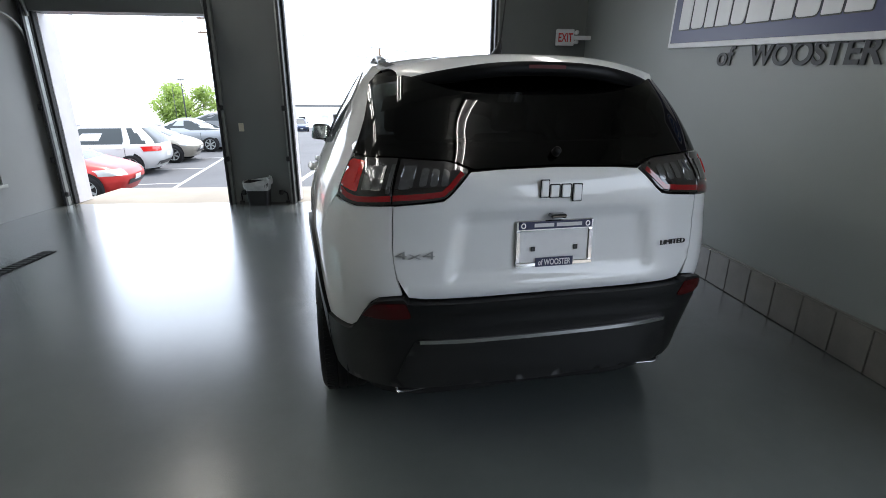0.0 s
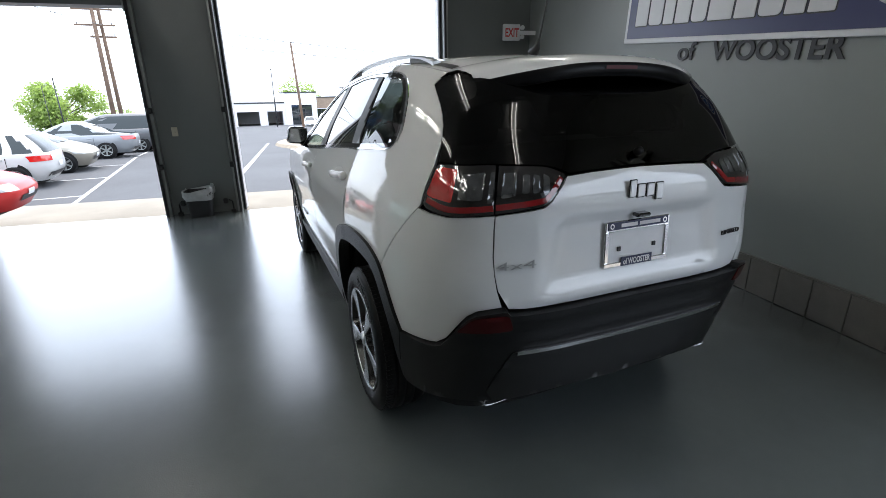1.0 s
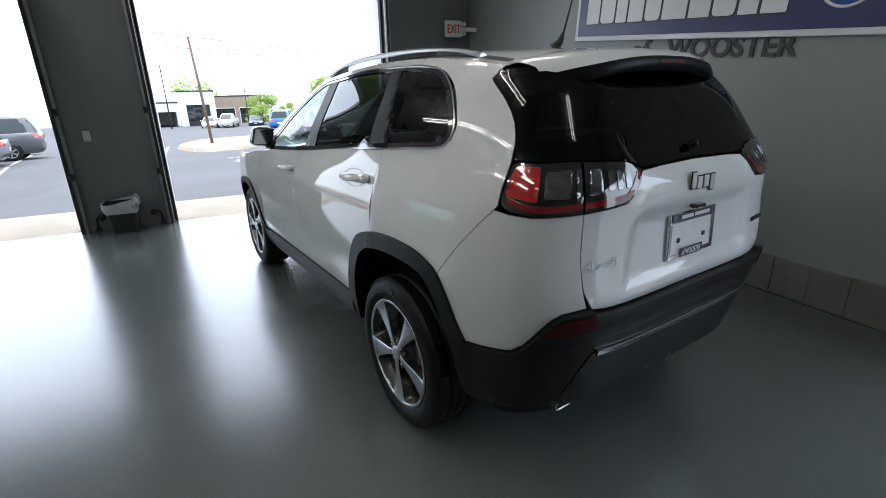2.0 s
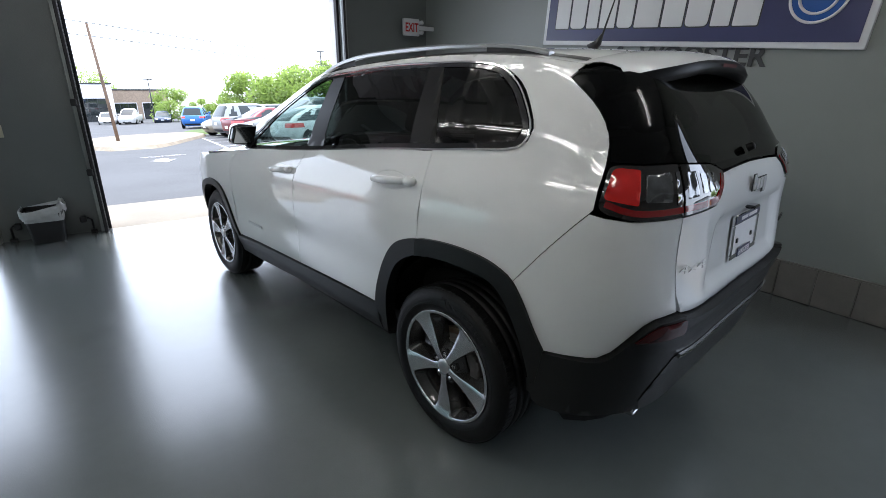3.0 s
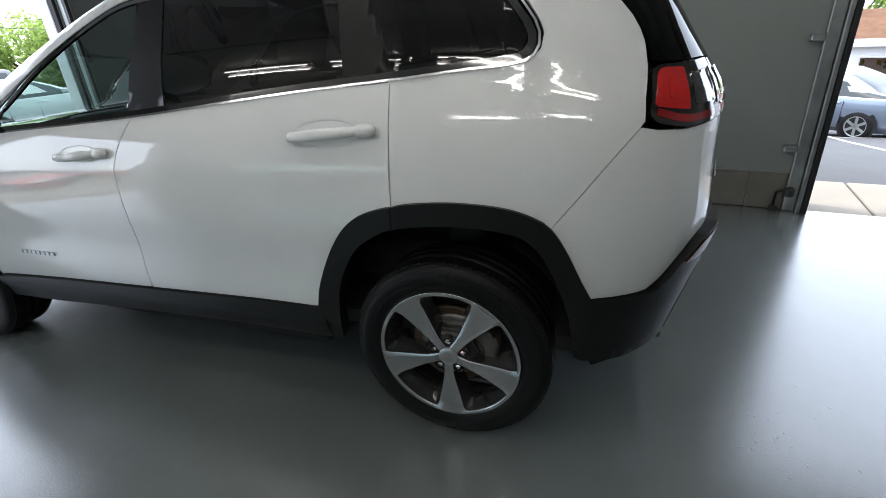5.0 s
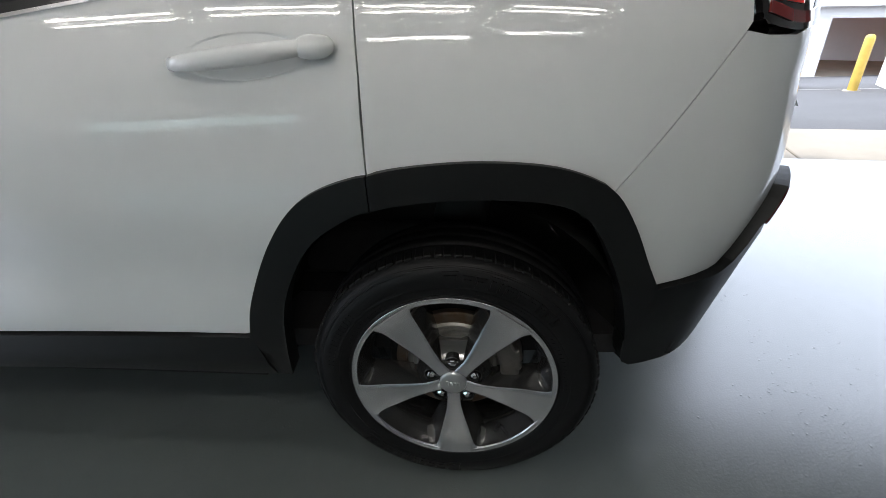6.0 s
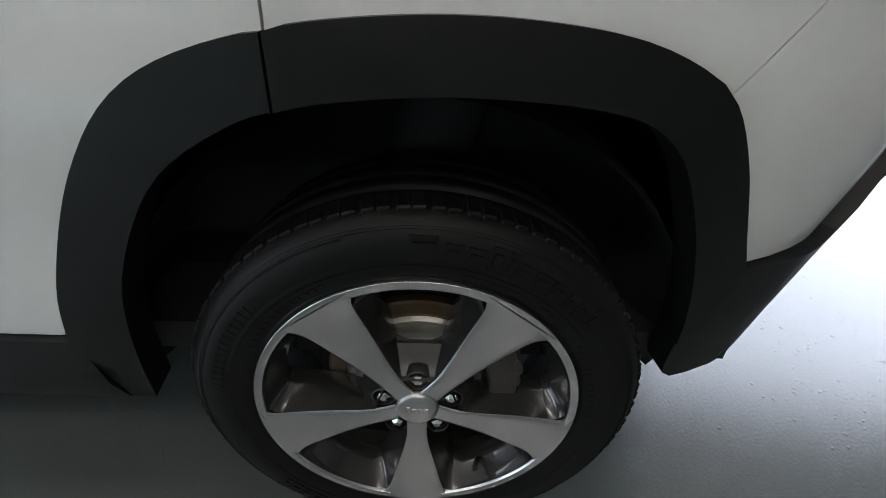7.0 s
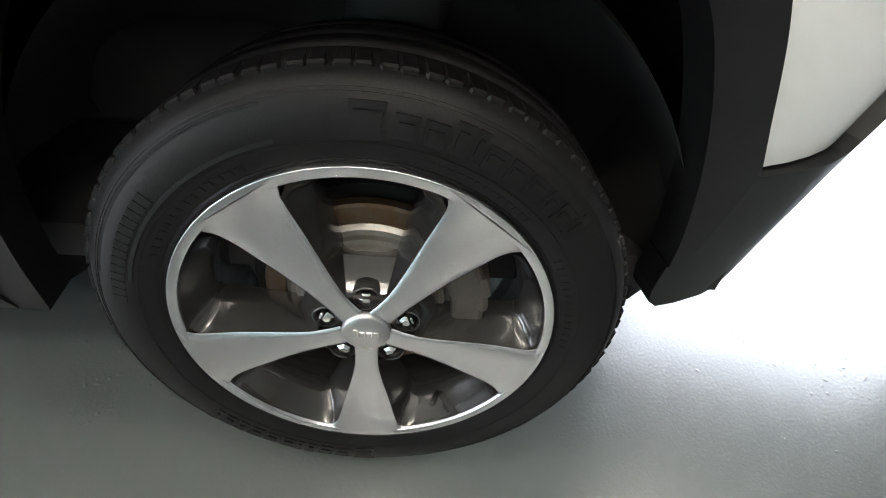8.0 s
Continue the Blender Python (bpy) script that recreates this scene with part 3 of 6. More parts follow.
        skin("handle_bowl", bowl, M_PAINT, sgn, lambda u, z, a=a, zz=zz: 0.0015 - 0.012 * max(0, 1 - ((u - a) / 0.115) ** 2 - ((z - zz) / 0.036) ** 2), 0.0, 0.012, parent=owner)
        bm = bmesh.new()
        side = SUV.side(sgn)
        prev = None
        for k in range(15):
            t = k / 14
            c = side(a + 0.135 - 0.27 * t, zz - 0.004 + 0.016 * t)
            bow = 0.034 * math.sin(math.pi * min(1, max(0.0, t))) ** 0.5 + 0.002
            hh = 0.011 + 0.006 * math.sin(math.pi * t)
            ring = [bm.verts.new((c.x + sgn * (bow + 0.010 * math.cos(q)), c.y, c.z + hh * math.sin(q))) for q in np.linspace(0, 2 * math.pi, 10, endpoint=False)]
            if prev:
                for q in range(10):
                    bm.faces.new((prev[q], prev[(q + 1) % 10], ring[(q + 1) % 10], ring[q]))
            else:
                bm.faces.new(ring)
            prev = ring
        bm.faces.new(prev[::-1])
        bmesh.ops.recalc_face_normals(bm, faces=bm.faces)
        pull = part("handle", bm, M_PAINT, owner, "white pull handle", smooth=True)
        cap = bmesh.new()
        bmesh.ops.create_uvsphere(cap, u_segments=16, v_segments=10, radius=1)
        c = side(a - 0.128, zz + 0.010)
        for v in cap.verts:
            v.co = (c.x + sgn * (0.014 + 0.020 * v.co.x), c.y + 0.036 * math.copysign(abs(v.co.y) ** 0.8, v.co.y), c.z + 0.019 * v.co.z)
        part("handle_cap", cap, M_PAINT, pull, "white rounded handle end", smooth=True)
    # quarter panel with the roof side above the windows
    q = curve(REAR_SEAM[::-1], 0.05) + curve([(0.135, 1.205)] + QWIN_OUT, 0.03) + curve(TOP_EDGE[::-1], 0.05) + [(2.06, 1.14), (2.03, 1.19)]
    q += [(u_of(y, z), z) for y, z in [(1.72, 1.42), (1.60, 1.485), (1.50, 1.525)]] + [(u_of(y, z), z) for y, z in roof_edge]
    q += curve(GLASS_EDGE, 0.03) + curve(QUARTER_SEAM, 0.04) + curve(ARCH_R_OUT[8:3:-1], 0.03)
    q = list(dict.fromkeys(q))
    skin("quarter_panel", inset(q, 0.0009), M_PAINT, sgn, step=0.021, label="white quarter panel and roof side")
    # white upper bumper corner
    c = curve(QUARTER_SEAM, 0.04) + curve(ARCH_R_OUT[8:], 0.03)[1:] + curve([(-0.44, 0.596), (-0.530, 0.602), (-0.562, 0.630), (-0.590, 0.685), (-0.622, 0.742), (-0.650, 0.765), (-0.725, 0.780)], 0.03) + curve(GATE_SIDE[::-1][1:], 0.04) + curve([(-0.60, 1.080), (-0.55, 1.072), (-0.49, 1.068)], 0.04)
    skin("bumper_corner", inset(list(dict.fromkeys(c)), 0.0010), M_PAINT, sgn, label="white upper bumper corner")
    # front wing
    w = curve(FENDER_SEAM, 0.05) + curve(ARCH_F_OUT, 0.04) + [(3.3, 0.40), (3.42, 0.60), (3.42, 0.80), (3.36, 0.93), (3.1, 0.985), (2.7, 1.02), (2.3, 1.06)]
    skin("front_wing", inset(list(dict.fromkeys(w)), 0.0025), M_PAINT, sgn, label="white front wing")
    # black cladding, set proud
    proud = lambda u, z: 0.015
    lo = curve(ARCH_R_IN, 0.018)
    hi = [(a, b + 0.003) for a, b in curve(ARCH_R_OUT, 0.018)]
    fore = [p for p in hi if p[0] > 0.131] + [(0.1310, 0.8710)] + [(0.1310, 0.8045)] + [p for p in lo if p[0] > 0.131][::-1] + [(0.42, 0.36)]
    aft = [(0.1280, 0.8055), (0.1280, 0.8715)] + [p for p in hi if p[0] < 0.128] + [(-0.374, 0.466), (-0.3565, 0.466)] + [p for p in lo if p[0] < 0.128 and p[1] > 0.475][::-1]
    skin("arch_cladding", fore, M_CLAD, sgn, proud, 0.055, 0.03, label="black plastic wheel arch trim")
    skin("arch_cladding", aft, M_CLAD, sgn, proud, 0.055, 0.03, label="black plastic wheel arch trim")
    fr_out, fr_in = curve(ARCH_F_OUT, 0.03), curve(ARCH_F_IN, 0.03)
    skin("arch_cladding", fr_out + fr_in[::-1], M_CLAD, sgn, proud, 0.055, 0.03, label="black plastic wheel arch trim")
    sill = curve([(2.285, 0.426), (1.8, 0.451), (1.235, 0.470), (0.73, 0.486), (0.4535, 0.492)], 0.06) + [(0.4215, 0.362), (0.80, 0.362), (1.28, 0.345), (1.91, 0.308), (2.30, 0.300)]
    skin("sill_cladding", sill, M_CLAD, sgn, lambda u, z: 0.010 + 0.012 * math.exp(-((z - 0.40) / 0.05) ** 2), 0.05, 0.035, label="black plastic sill trim")
    # glass
    skin("side_window", inset(rounded(RWIN, 0.012), -0.004), M_TINT, sgn, -0.004, 0.004, 0.022, label="dark tinted rear door glass")
    skin("side_window", inset(QWIN, -0.004), M_TINT, sgn, -0.004, 0.004, 0.022, label="dark tinted rear quarter glass")
    skin("side_window", inset(FWIN, -0.004), M_CLEAR, sgn, -0.004, 0.004, 0.022, label="clear green tinted front door glass")
    # pillars and frame of the glass
    skin("pillar_trim", [(1.118, 1.142), (0.950, 1.152), (1.118, 1.544), (1.262, 1.538)], M_PILLAR, sgn, 0.0005, 0.004, 0.03, label="gloss black door pillar trim")
    skin("pillar_trim", [(0.278, 1.204), (0.130, 1.214), (0.262, 1.532), (0.350, 1.537)], M_PILLAR, sgn, 0.0005, 0.004, 0.03, label="gloss black door pillar trim")
    skin("window_seal", band(curve([(1.87, 1.185), (1.75, 1.302), (1.60, 1.411), (1.46, 1.486), (1.33, 1.530), (1.11, 1.543), (0.70, 1.554), (0.30, 1.541), (0.10, 1.531), (-0.062, 1.507), (-0.165, 1.444), (-0.224, 1.362), (-0.253, 1.300), (-0.235, 1.252), (-0.165, 1.234), (0.135, 1.208), (0.60, 1.179), (1.11, 1.148), (1.75, 1.118), (1.92, 1.108)], 0.025), 0.020), M_GLOSSBLACK, sgn, 0.001, 0.01, 0.03, label="black window seal")
    skin("chrome_strip", band(curve([(1.90, 1.192), (1.775, 1.309), (1.615, 1.419), (1.47, 1.496), (1.33, 1.541), (1.11, 1.553), (0.70, 1.564), (0.30, 1.551), (0.10, 1.542), (-0.070, 1.518), (-0.180, 1.455), (-0.245, 1.366), (-0.270, 1.300), (-0.253, 1.246), (-0.195, 1.224), (-0.05, 1.212), (0.135, 1.196), (0.60, 1.168), (1.11, 1.137), (1.75, 1.107), (1.96, 1.096)], 0.025), 0.0062), M_CHROME, sgn, 0.005, 0.008, 0.03, label="chrome window surround")
    # tail lamp in two halves either side of the tailgate gap
    lamp = rounded(LAMP, [0.03, 0.025, 0.01, 0.01, 0.02, 0.015, 0.03, 0.01, 0.03])
    cut = lambda poly, side_: [p for p in straight(poly, 0.01) if (p[0] > -0.686) == side_]
    outer = skin("tail_lamp", cut(lamp, True) + [], M_LAMPBLACK, sgn, 0.006, 0.03, 0.025, label="smoked tail lamp with red lens")
    inner = skin("tail_lamp", cut(lamp, False), M_LAMPBLACK, sgn, 0.006, 0.03, 0.025, label="smoked tail lamp on the tailgate")
    skin("red_lens", rounded([(-0.482, 1.119), (-0.502, 1.208), (-0.566, 1.215), (-0.560, 1.119)], [0.012, 0.020, 0.006, 0.006]), M_REDLENS, sgn, lambda u, z: 0.0085 + 0.0012 * math.sin(u * 260), 0.004, 0.012, parent=outer, label="red lens")
    skin("lamp_core", rounded([(-0.510, 1.140), (-0.520, 1.190), (-0.552, 1.194), (-0.548, 1.140)], 0.012), M_REDLENS, sgn, 0.0115, 0.003, 0.012, parent=outer, label="bright red lamp core")
    skin("red_band", band(curve([(-0.486, 1.108), (-0.55, 1.098), (-0.683, 1.112)], 0.02), 0.018), M_DEEPRED, sgn, 0.0085, 0.004, 0.02, parent=outer, label="red light band")
    skin("red_band", band(curve([(-0.690, 1.113), (-0.845, 1.128), (-0.868, 1.148), (-0.905, 1.190)], 0.02), 0.018), M_DEEPRED, sgn, 0.0085, 0.004, 0.02, parent=inner, label="red light band")
    skin("clear_lens", rounded([(-0.576, 1.130), (-0.580, 1.203), (-0.652, 1.213), (-0.649, 1.134)], 0.008), M_CLEARLENS, sgn, lambda u, z: 0.0085 + 0.002 * math.sin(u * 700), 0.004, 0.008, parent=outer, label="ribbed clear lens")
    skin("clear_lens", rounded([(-0.702, 1.140), (-0.706, 1.212), (-0.748, 1.213), (-0.746, 1.145)], 0.008), M_CLEARLENS, sgn, lambda u, z: 0.0085 + 0.002 * math.sin(u * 700), 0.004, 0.008, parent=inner, label="ribbed clear lens")
    for k, a in enumerate((-0.765, -0.800, -0.835)):
        skin("bulb_cell", rounded([(a, 1.150), (a - 0.002, 1.206), (a - 0.026, 1.205 - 0.006 * k), (a - 0.024, 1.152)], 0.008), M_CLEARLENS, sgn, 0.008, 0.004, 0.012, parent=inner)
    skin("marker_strip", rounded([(-0.664, 1.126), (-0.667, 1.214), (-0.680, 1.216), (-0.678, 1.126)], 0.003), M_CLEARLENS, sgn, 0.0085, 0.004, 0.012, parent=outer)
    # reflector in the bumper
    skin("reflector", rounded([(-0.600, 0.686), (-0.634, 0.738), (-0.658, 0.755), (-0.742, 0.764), (-0.760, 0.700), (-0.690, 0.690)], 0.012), M_DARKRED, sgn, lambda u, z: bump_lift(u, z) + 0.004, 0.01, 0.02, label="dark red bumper reflector")

# tailgate, glass, bumper: across the whole rear
half_gate = curve(GATE_SIDE[::-1], 0.04) + curve([(-0.690, 1.090), (-0.850, 1.106), (-0.872, 1.124), (-0.935, 1.196)], 0.03)[1:] + [(-1.05, 1.202), (MID, 1.206)]
gate = [(MID, 0.755), (-1.0, 0.757), (-0.80, 0.762)] + half_gate
gate = list(dict.fromkeys(gate + mirror(gate)))


def smooth01(t):
    t = min(1.0, max(0.0, t))
    return t * t * (3 - 2 * t)


def gate_lift(u, z):
    x = abs(SUV.at(u, z).x)
    hollow = smooth01((0.40 + 0.20 * (1.06 - z) - x) / 0.06) * smooth01((1.065 - z) / 0.03) * smooth01((z - 0.80) / 0.05)
    return -0.020 * hollow + 0.010 * math.exp(-((z - 0.795) / 0.025) ** 2) * smooth01((0.6 - x) / 0.2)


tailgate = skin("tailgate", inset(gate, 0.003), M_PAINT, -1, gate_lift, 0.016, 0.024, label="white tailgate with a hollow for the plate")
ROOF_END = zroof(-0.352) - 0.085
half_glass = curve([(-0.945, 1.203), (-0.850, 1.231), (-0.660, 1.241), (-0.580, 1.233), (-0.497, 1.222)], 0.03) + curve([(-0.500, 1.27), (-0.491, 1.335), (-0.453, 1.402), (-0.383, 1.476)], 0.03) + [(u_of(-0.352, ROOF_END) - 0.004, ROOF_END - 0.002), (-0.40, 1.502), (-0.47, 1.514), (-0.60, 1.540), (-0.85, 1.570), (MID, 1.578)]
glass_poly = [(MID, 1.212)] + half_glass
glass_poly = list(dict.fromkeys(glass_poly + mirror(glass_poly)))
skin("rear_window", glass_poly, M_REARGLASS, -1, 0.002, 0.012, 0.035, label="black tinted rear window that wraps round the corners", parent=tailgate)
half_bump = curve([(-0.386, 0.593), (-0.530, 0.598), (-0.566, 0.628), (-0.594, 0.683), (-0.626, 0.740), (-0.652, 0.762), (-0.735, 0.776), (-0.748, 0.760)], 0.02) + [(-0.80, 0.757), (-1.0, 0.752), (MID, 0.750)]
low_bump = [(MID, 0.335), (-1.0, 0.335), (-0.75, 0.342), (-0.60, 0.347), (-0.47, 0.352), (-0.42, 0.356), (-0.388, 0.362), (-0.370, 0.380), (-0.362, 0.41), (-0.356, 0.462), (-0.372, 0.464)]
bump_poly = list(dict.fromkeys(half_bump + mirror(half_bump)[1:] + mirror(low_bump) + low_bump[1:]))
rear_bumper = skin("rear_bumper", bump_poly, M_CLAD, -1, bump_lift, 0.05, 0.03, label="black plastic rear bumper")
ledge = bmesh.new()
us = np.linspace(-0.735, 2 * MID + 0.735, 40)
for a, b in zip(us, us[1:]):
    vs = []
    for u, k in ((a, 0), (b, 0), (b, 1), (a, 1)):
        p = SUV.at(u, 0.752)
        nn = (p - Vector((0, 0.1, 0.752)))
        nn.z = 0
        nn = Vector((nn.x * 0.25, nn.y, 0)).normalized()
        vs.append(ledge.verts.new(p + nn * (bump_lift(u, 0.752) if k else -0.012)))
    ledge.faces.new(vs).smooth = True
part("step_pad", ledge, M_CLAD, car, "black bumper top pad")
skid = [(-0.70, 0.40), (-0.735, 0.50), (-0.770, 0.585), (-0.80, 0.592), (-1.0, 0.578), (MID, 0.566)]
skid = list(dict.fromkeys(skid + mirror(skid) + [(2 * MID + 0.72, 0.35), (MID, 0.318), (-0.72, 0.35)]))
skin("lower_fascia", skid, M_CLADGREY, -1, lambda u, z: bump_lift(u, z) + 0.003, 0.01, 0.03, label="grey lower bumper fascia", parent=rear_bumper)
strip = curve([(-0.785, 0.590), (-1.0, 0.574), (MID, 0.566), (2 * MID + 1.0, 0.574), (2 * MID + 0.785, 0.590)], 0.03)
skin("chrome_bar", band(strip, 0.018), M_CHROME, -1, lambda u, z: bump_lift(u, z) + 0.014, 0.01, 0.03, label="chrome bumper strip", parent=rear_bumper)
for sgn in (-1, 1):
    tip = bmesh.new()
    for k, (yy, grow, inner_) in enumerate(((-0.58, 0, 0), (-0.742, 0.003, 0), (-0.742, -0.003, 1), (-0.662, -0.006, 1))):
        ring = [tip.verts.new((sgn * 0.545 + (0.068 + grow) * math.copysign(abs(math.cos(a)) ** 0.5, math.cos(a)), yy, 0.332 + (0.019 + grow) * math.copysign(abs(math.sin(a)) ** 0.7, math.sin(a)))) for a in np.linspace(0, 2 * math.pi, 28, endpoint=False)]
        if k:
            for i in range(28):
                tip.faces.new((prev[i], prev[(i + 1) % 28], ring[(i + 1) % 28], ring[i])).smooth = True
        prev = ring
    tail_pipe = part("exhaust_tip", tip, M_EXHAUST, car, "chrome oval exhaust tip")
    # plate across the pipe, its dark colour stands for the shade inside
    bore = bmesh.new()
    flat(bore, [(sgn * 0.545 + 0.064 * math.copysign(abs(math.cos(a)) ** 0.5, math.cos(a)), 0.332 + 0.0155 * math.copysign(abs(math.sin(a)) ** 0.7, math.sin(a))) for a in np.linspace(0, 2 * math.pi, 28, endpoint=False)], 0.0, 0.01)
    bore.transform(Matrix.Translation((0, -0.727, 0)) @ Matrix.Rotation(radians(90), 4, "X"))
    part("bore", bore, M_VOID, tail_pipe, "dark plate for the shade inside the pipe")

part("rear_wiper", lathe(bmesh.new(), [(-0.02, 0.016), (0.002, 0.015), (0.006, 0.010), (0.007, 0.001)], "z", 20, m=Matrix.Translation((0.0, -0.756, 1.262)) @ Matrix.Rotation(radians(58), 4, "X")), M_PILLAR, tailgate, "black rear wiper pivot", smooth=True)

# roof, spoiler, rails, mast
grid_v = np.linspace(-1, 1, 25)
part("roof", grid(lambda y, v: roof_at(v, y), np.linspace(1.44, -0.36, 40), grid_v), M_PAINT, car, "white roof panel")


def spoiler_at(v, k):
    """The spoiler's section: k along it, over the top, round the lip and back under."""
    ys_ = [-0.335, -0.43, -0.50, -0.555, -0.595, -0.612, -0.602, -0.565, -0.50, -0.44, -0.41, -0.38]
    zs_ = [-0.004, 0.002, -0.005, -0.016, -0.034, -0.058, -0.082, -0.096, -0.100, -0.104, -0.125, -0.165]
    edge = roof_at(1, -0.365)
    yc = -0.365 + (ys_[k] + 0.365) * (1 - 0.55 * abs(v) ** 4)
    x = v * (abs(edge.x) + 0.004) * (1 - 0.22 * (-0.365 - yc) / 0.23)
    base = zroof(-0.365) - 0.085 * abs(v) ** 2.6
    return Vector((x, yc, base + zs_[k] + (0.010 * abs(v) ** 4 if k < 4 else 0.0) - 0.03 * (-0.365 - yc) * abs(v) ** 3))


vs_ = np.linspace(-1, 1, 33)
spoiler = part("spoiler", grid(lambda a, b: spoiler_at(a, b), vs_, range(0, 5)), M_PAINT, car, "white roof spoiler with a black lip")
part("spoiler_lip", grid(lambda a, b: spoiler_at(a, b), vs_, range(4, 12)), M_PILLAR, spoiler, "satin black spoiler lip")
part("brake_light", grid(lambda a, b: spoiler_at(a, 5) + Vector((0, -0.004, 0.012 - 0.014 * b)), np.linspace(-0.16, 0.16, 9), (0, 1)), M_BRAKE, spoiler, "slim red brake light")
for sgn in (-1, 1):
    rail = bmesh.new()
    ys_ = np.linspace(1.46, -0.20, 40)
    prev = None
    for i, y in enumerate(ys_):
        t = i / 39
        rise = 0.052 * (1 - abs(2 * t - 1) ** 4)
        e = roof_at(sgn * 0.93, y)
        c = e + Vector((0, 0, 0.004 + rise))
        ring = [rail.verts.new(c + Vector((sgn * dx, 0, dz))) for dx, dz in ((-0.018, -0.012), (-0.016, 0.010), (0.004, 0.016), (0.020, 0.006), (0.020, -0.012))]
        if prev:
            for k in range(5):
                rail.faces.new((prev[k], prev[(k + 1) % 5], ring[(k + 1) % 5], ring[k])).smooth = k in (1, 2)
        else:
            rail.faces.new(ring)
        prev = ring
    rail.faces.new(prev[::-1])
    bmesh.ops.recalc_face_normals(rail, faces=rail.faces)
    r = part("roof_rail", rail, M_SATIN, car, "satin silver roof rail")
    for y0_, y1_ in ((1.46, 1.12), (0.10, -0.20)):
        foot = bmesh.new()
        lo_, hi_ = [], []
        for y in np.linspace(y0_, y1_, 10):
            t = (1.46 - y) / 1.66
            e = roof_at(sgn * 0.93, y)
            lo_.append(foot.verts.new(e + Vector((sgn * 0.010, 0, -0.004))))
            hi_.append(foot.verts.new(e + Vector((sgn * 0.010, 0, 0.052 * (1 - abs(2 * t - 1) ** 4)))))
        for k in range(9):
            foot.faces.new((lo_[k], lo_[k + 1], hi_[k + 1], hi_[k]))
        part("rail_foot", foot, M_BLACK_PLASTIC, r)
    part("roof_ditch", grid(lambda y, k, s=sgn: roof_at(s * (0.90 + 0.06 * k), y) + Vector((0, 0, 0.0025)), np.linspace(1.44, -0.34, 30), (0, 1)), M_BLACK_PLASTIC, car)
mast = bmesh.new()
tube(mast, [(0.0, -0.03, 1.672), (0.0, -0.06, 1.700), (0.0, -0.075, 1.735)], [0.030, 0.016, 0.006], 10)
aerial = part("antenna", mast, M_BLACK_PLASTIC, car, "short black roof antenna", smooth=True)
part("antenna_mast", tube(bmesh.new(), [(0.0, -0.075, 1.73), (0.0, -0.125, 1.90)], [0.005, 0.003], 8), M_BLACK_PLASTIC, aerial, smooth=True)

# windscreen, bonnet, nose
def screen_at(a, z):
    return SUV.at(SUV.start(z) + a, z)


ws = bmesh.new()
zs_ = np.linspace(1.10, 1.575, 14)
as_ = np.linspace(0.30, 0.9 * math.pi / 2, 12)
for f in (1, -1):
    grid(lambda a, z: Vector((screen_at(a, z).x * f, *screen_at(a, z)[1:])), as_, zs_, ws)
bmesh.ops.remove_doubles(ws, verts=ws.verts, dist=1e-4)
part("windscreen", ws, M_CLEAR, car, "clear windscreen")
for sgn in (-1, 1):
    part("a_pillar", grid(lambda a, z: Vector((screen_at(a, z).x * -sgn, *screen_at(a, z)[1:])), np.linspace(0.10, 0.30, 5), np.linspace(1.10, 1.60, 14)), M_PAINT, car, "white windscreen pillar")
hood = lambda v, y: Vector((v * (0.80 - 0.10 * max(0, y - 2.9) ** 1.5), y, lut([(2.2, 1.105), (2.6, 1.085), (3.0, 1.045), (3.3, 1.0), (3.5, 0.945)])(y) - 0.055 * abs(v) ** 3))
part("bonnet", grid(hood, np.linspace(-1, 1, 17), np.linspace(2.18, 3.5, 16)), M_PAINT, car, "white bonnet")
part("cowl", grid(lambda v, y: Vector((v * 0.66, 2.02 + 0.20 * y, 1.045 + 0.01 * y)), np.linspace(-1, 1, 9), (0, 1)), M_BLACK_PLASTIC, car)
nose = bmesh.new()
for f in (1, -1):
    grid(lambda a, z: Vector((SUV.at(2.5 + a, z).x * f, *SUV.at(2.5 + a, z)[1:])), np.linspace(0.80, 0.9 * math.pi / 2, 8), np.linspace(0.56, 0.95, 8), nose)
bmesh.ops.remove_doubles(nose, verts=nose.verts, dist=1e-4)
part("front_bumper", nose, M_PAINT, car, "white front bumper")
nose = bmesh.new()
for f in (1, -1):
    grid(lambda a, z: Vector((SUV.at(2.5 + a, z).x * f, *SUV.at(2.5 + a, z)[1:])), np.linspace(0.72, 0.9 * math.pi / 2, 8), np.linspace(0.28, 0.56, 6), nose)
bmesh.ops.remove_doubles(nose, verts=nose.verts, dist=1e-4)
part("front_apron", nose, M_CLAD, car, "black lower front apron")

# door mirrors
for sgn in (-1, 1):
    bm = bmesh.new()
    bmesh.ops.create_uvsphere(bm, u_segments=24, v_segments=14, radius=1)
    for v in bm.verts:
        x, y, z = v.co
        k = 0.55
        x, y, z = (math.copysign(abs(c_) ** k, c_) for c_ in (x, y, z))
        v.co = (sgn * (0.960 + 0.085 * x), 1.93 + 0.055 * y * (1 - 0.12 * x * sgn) + 0.03 * abs(z) * (y > 0), 1.192 + 0.068 * z - 0.008 * sgn * x)
    mir = part("door_mirror", bm, M_GLOSSBLACK, car, "black door mirror", smooth=True)
    part("mirror_glass", new_box(sgn * 0.960 - 0.070, sgn * 0.960 + 0.070, 1.872, 1.8765, 1.14, 1.244, 0.002), M_CHROME, mir)
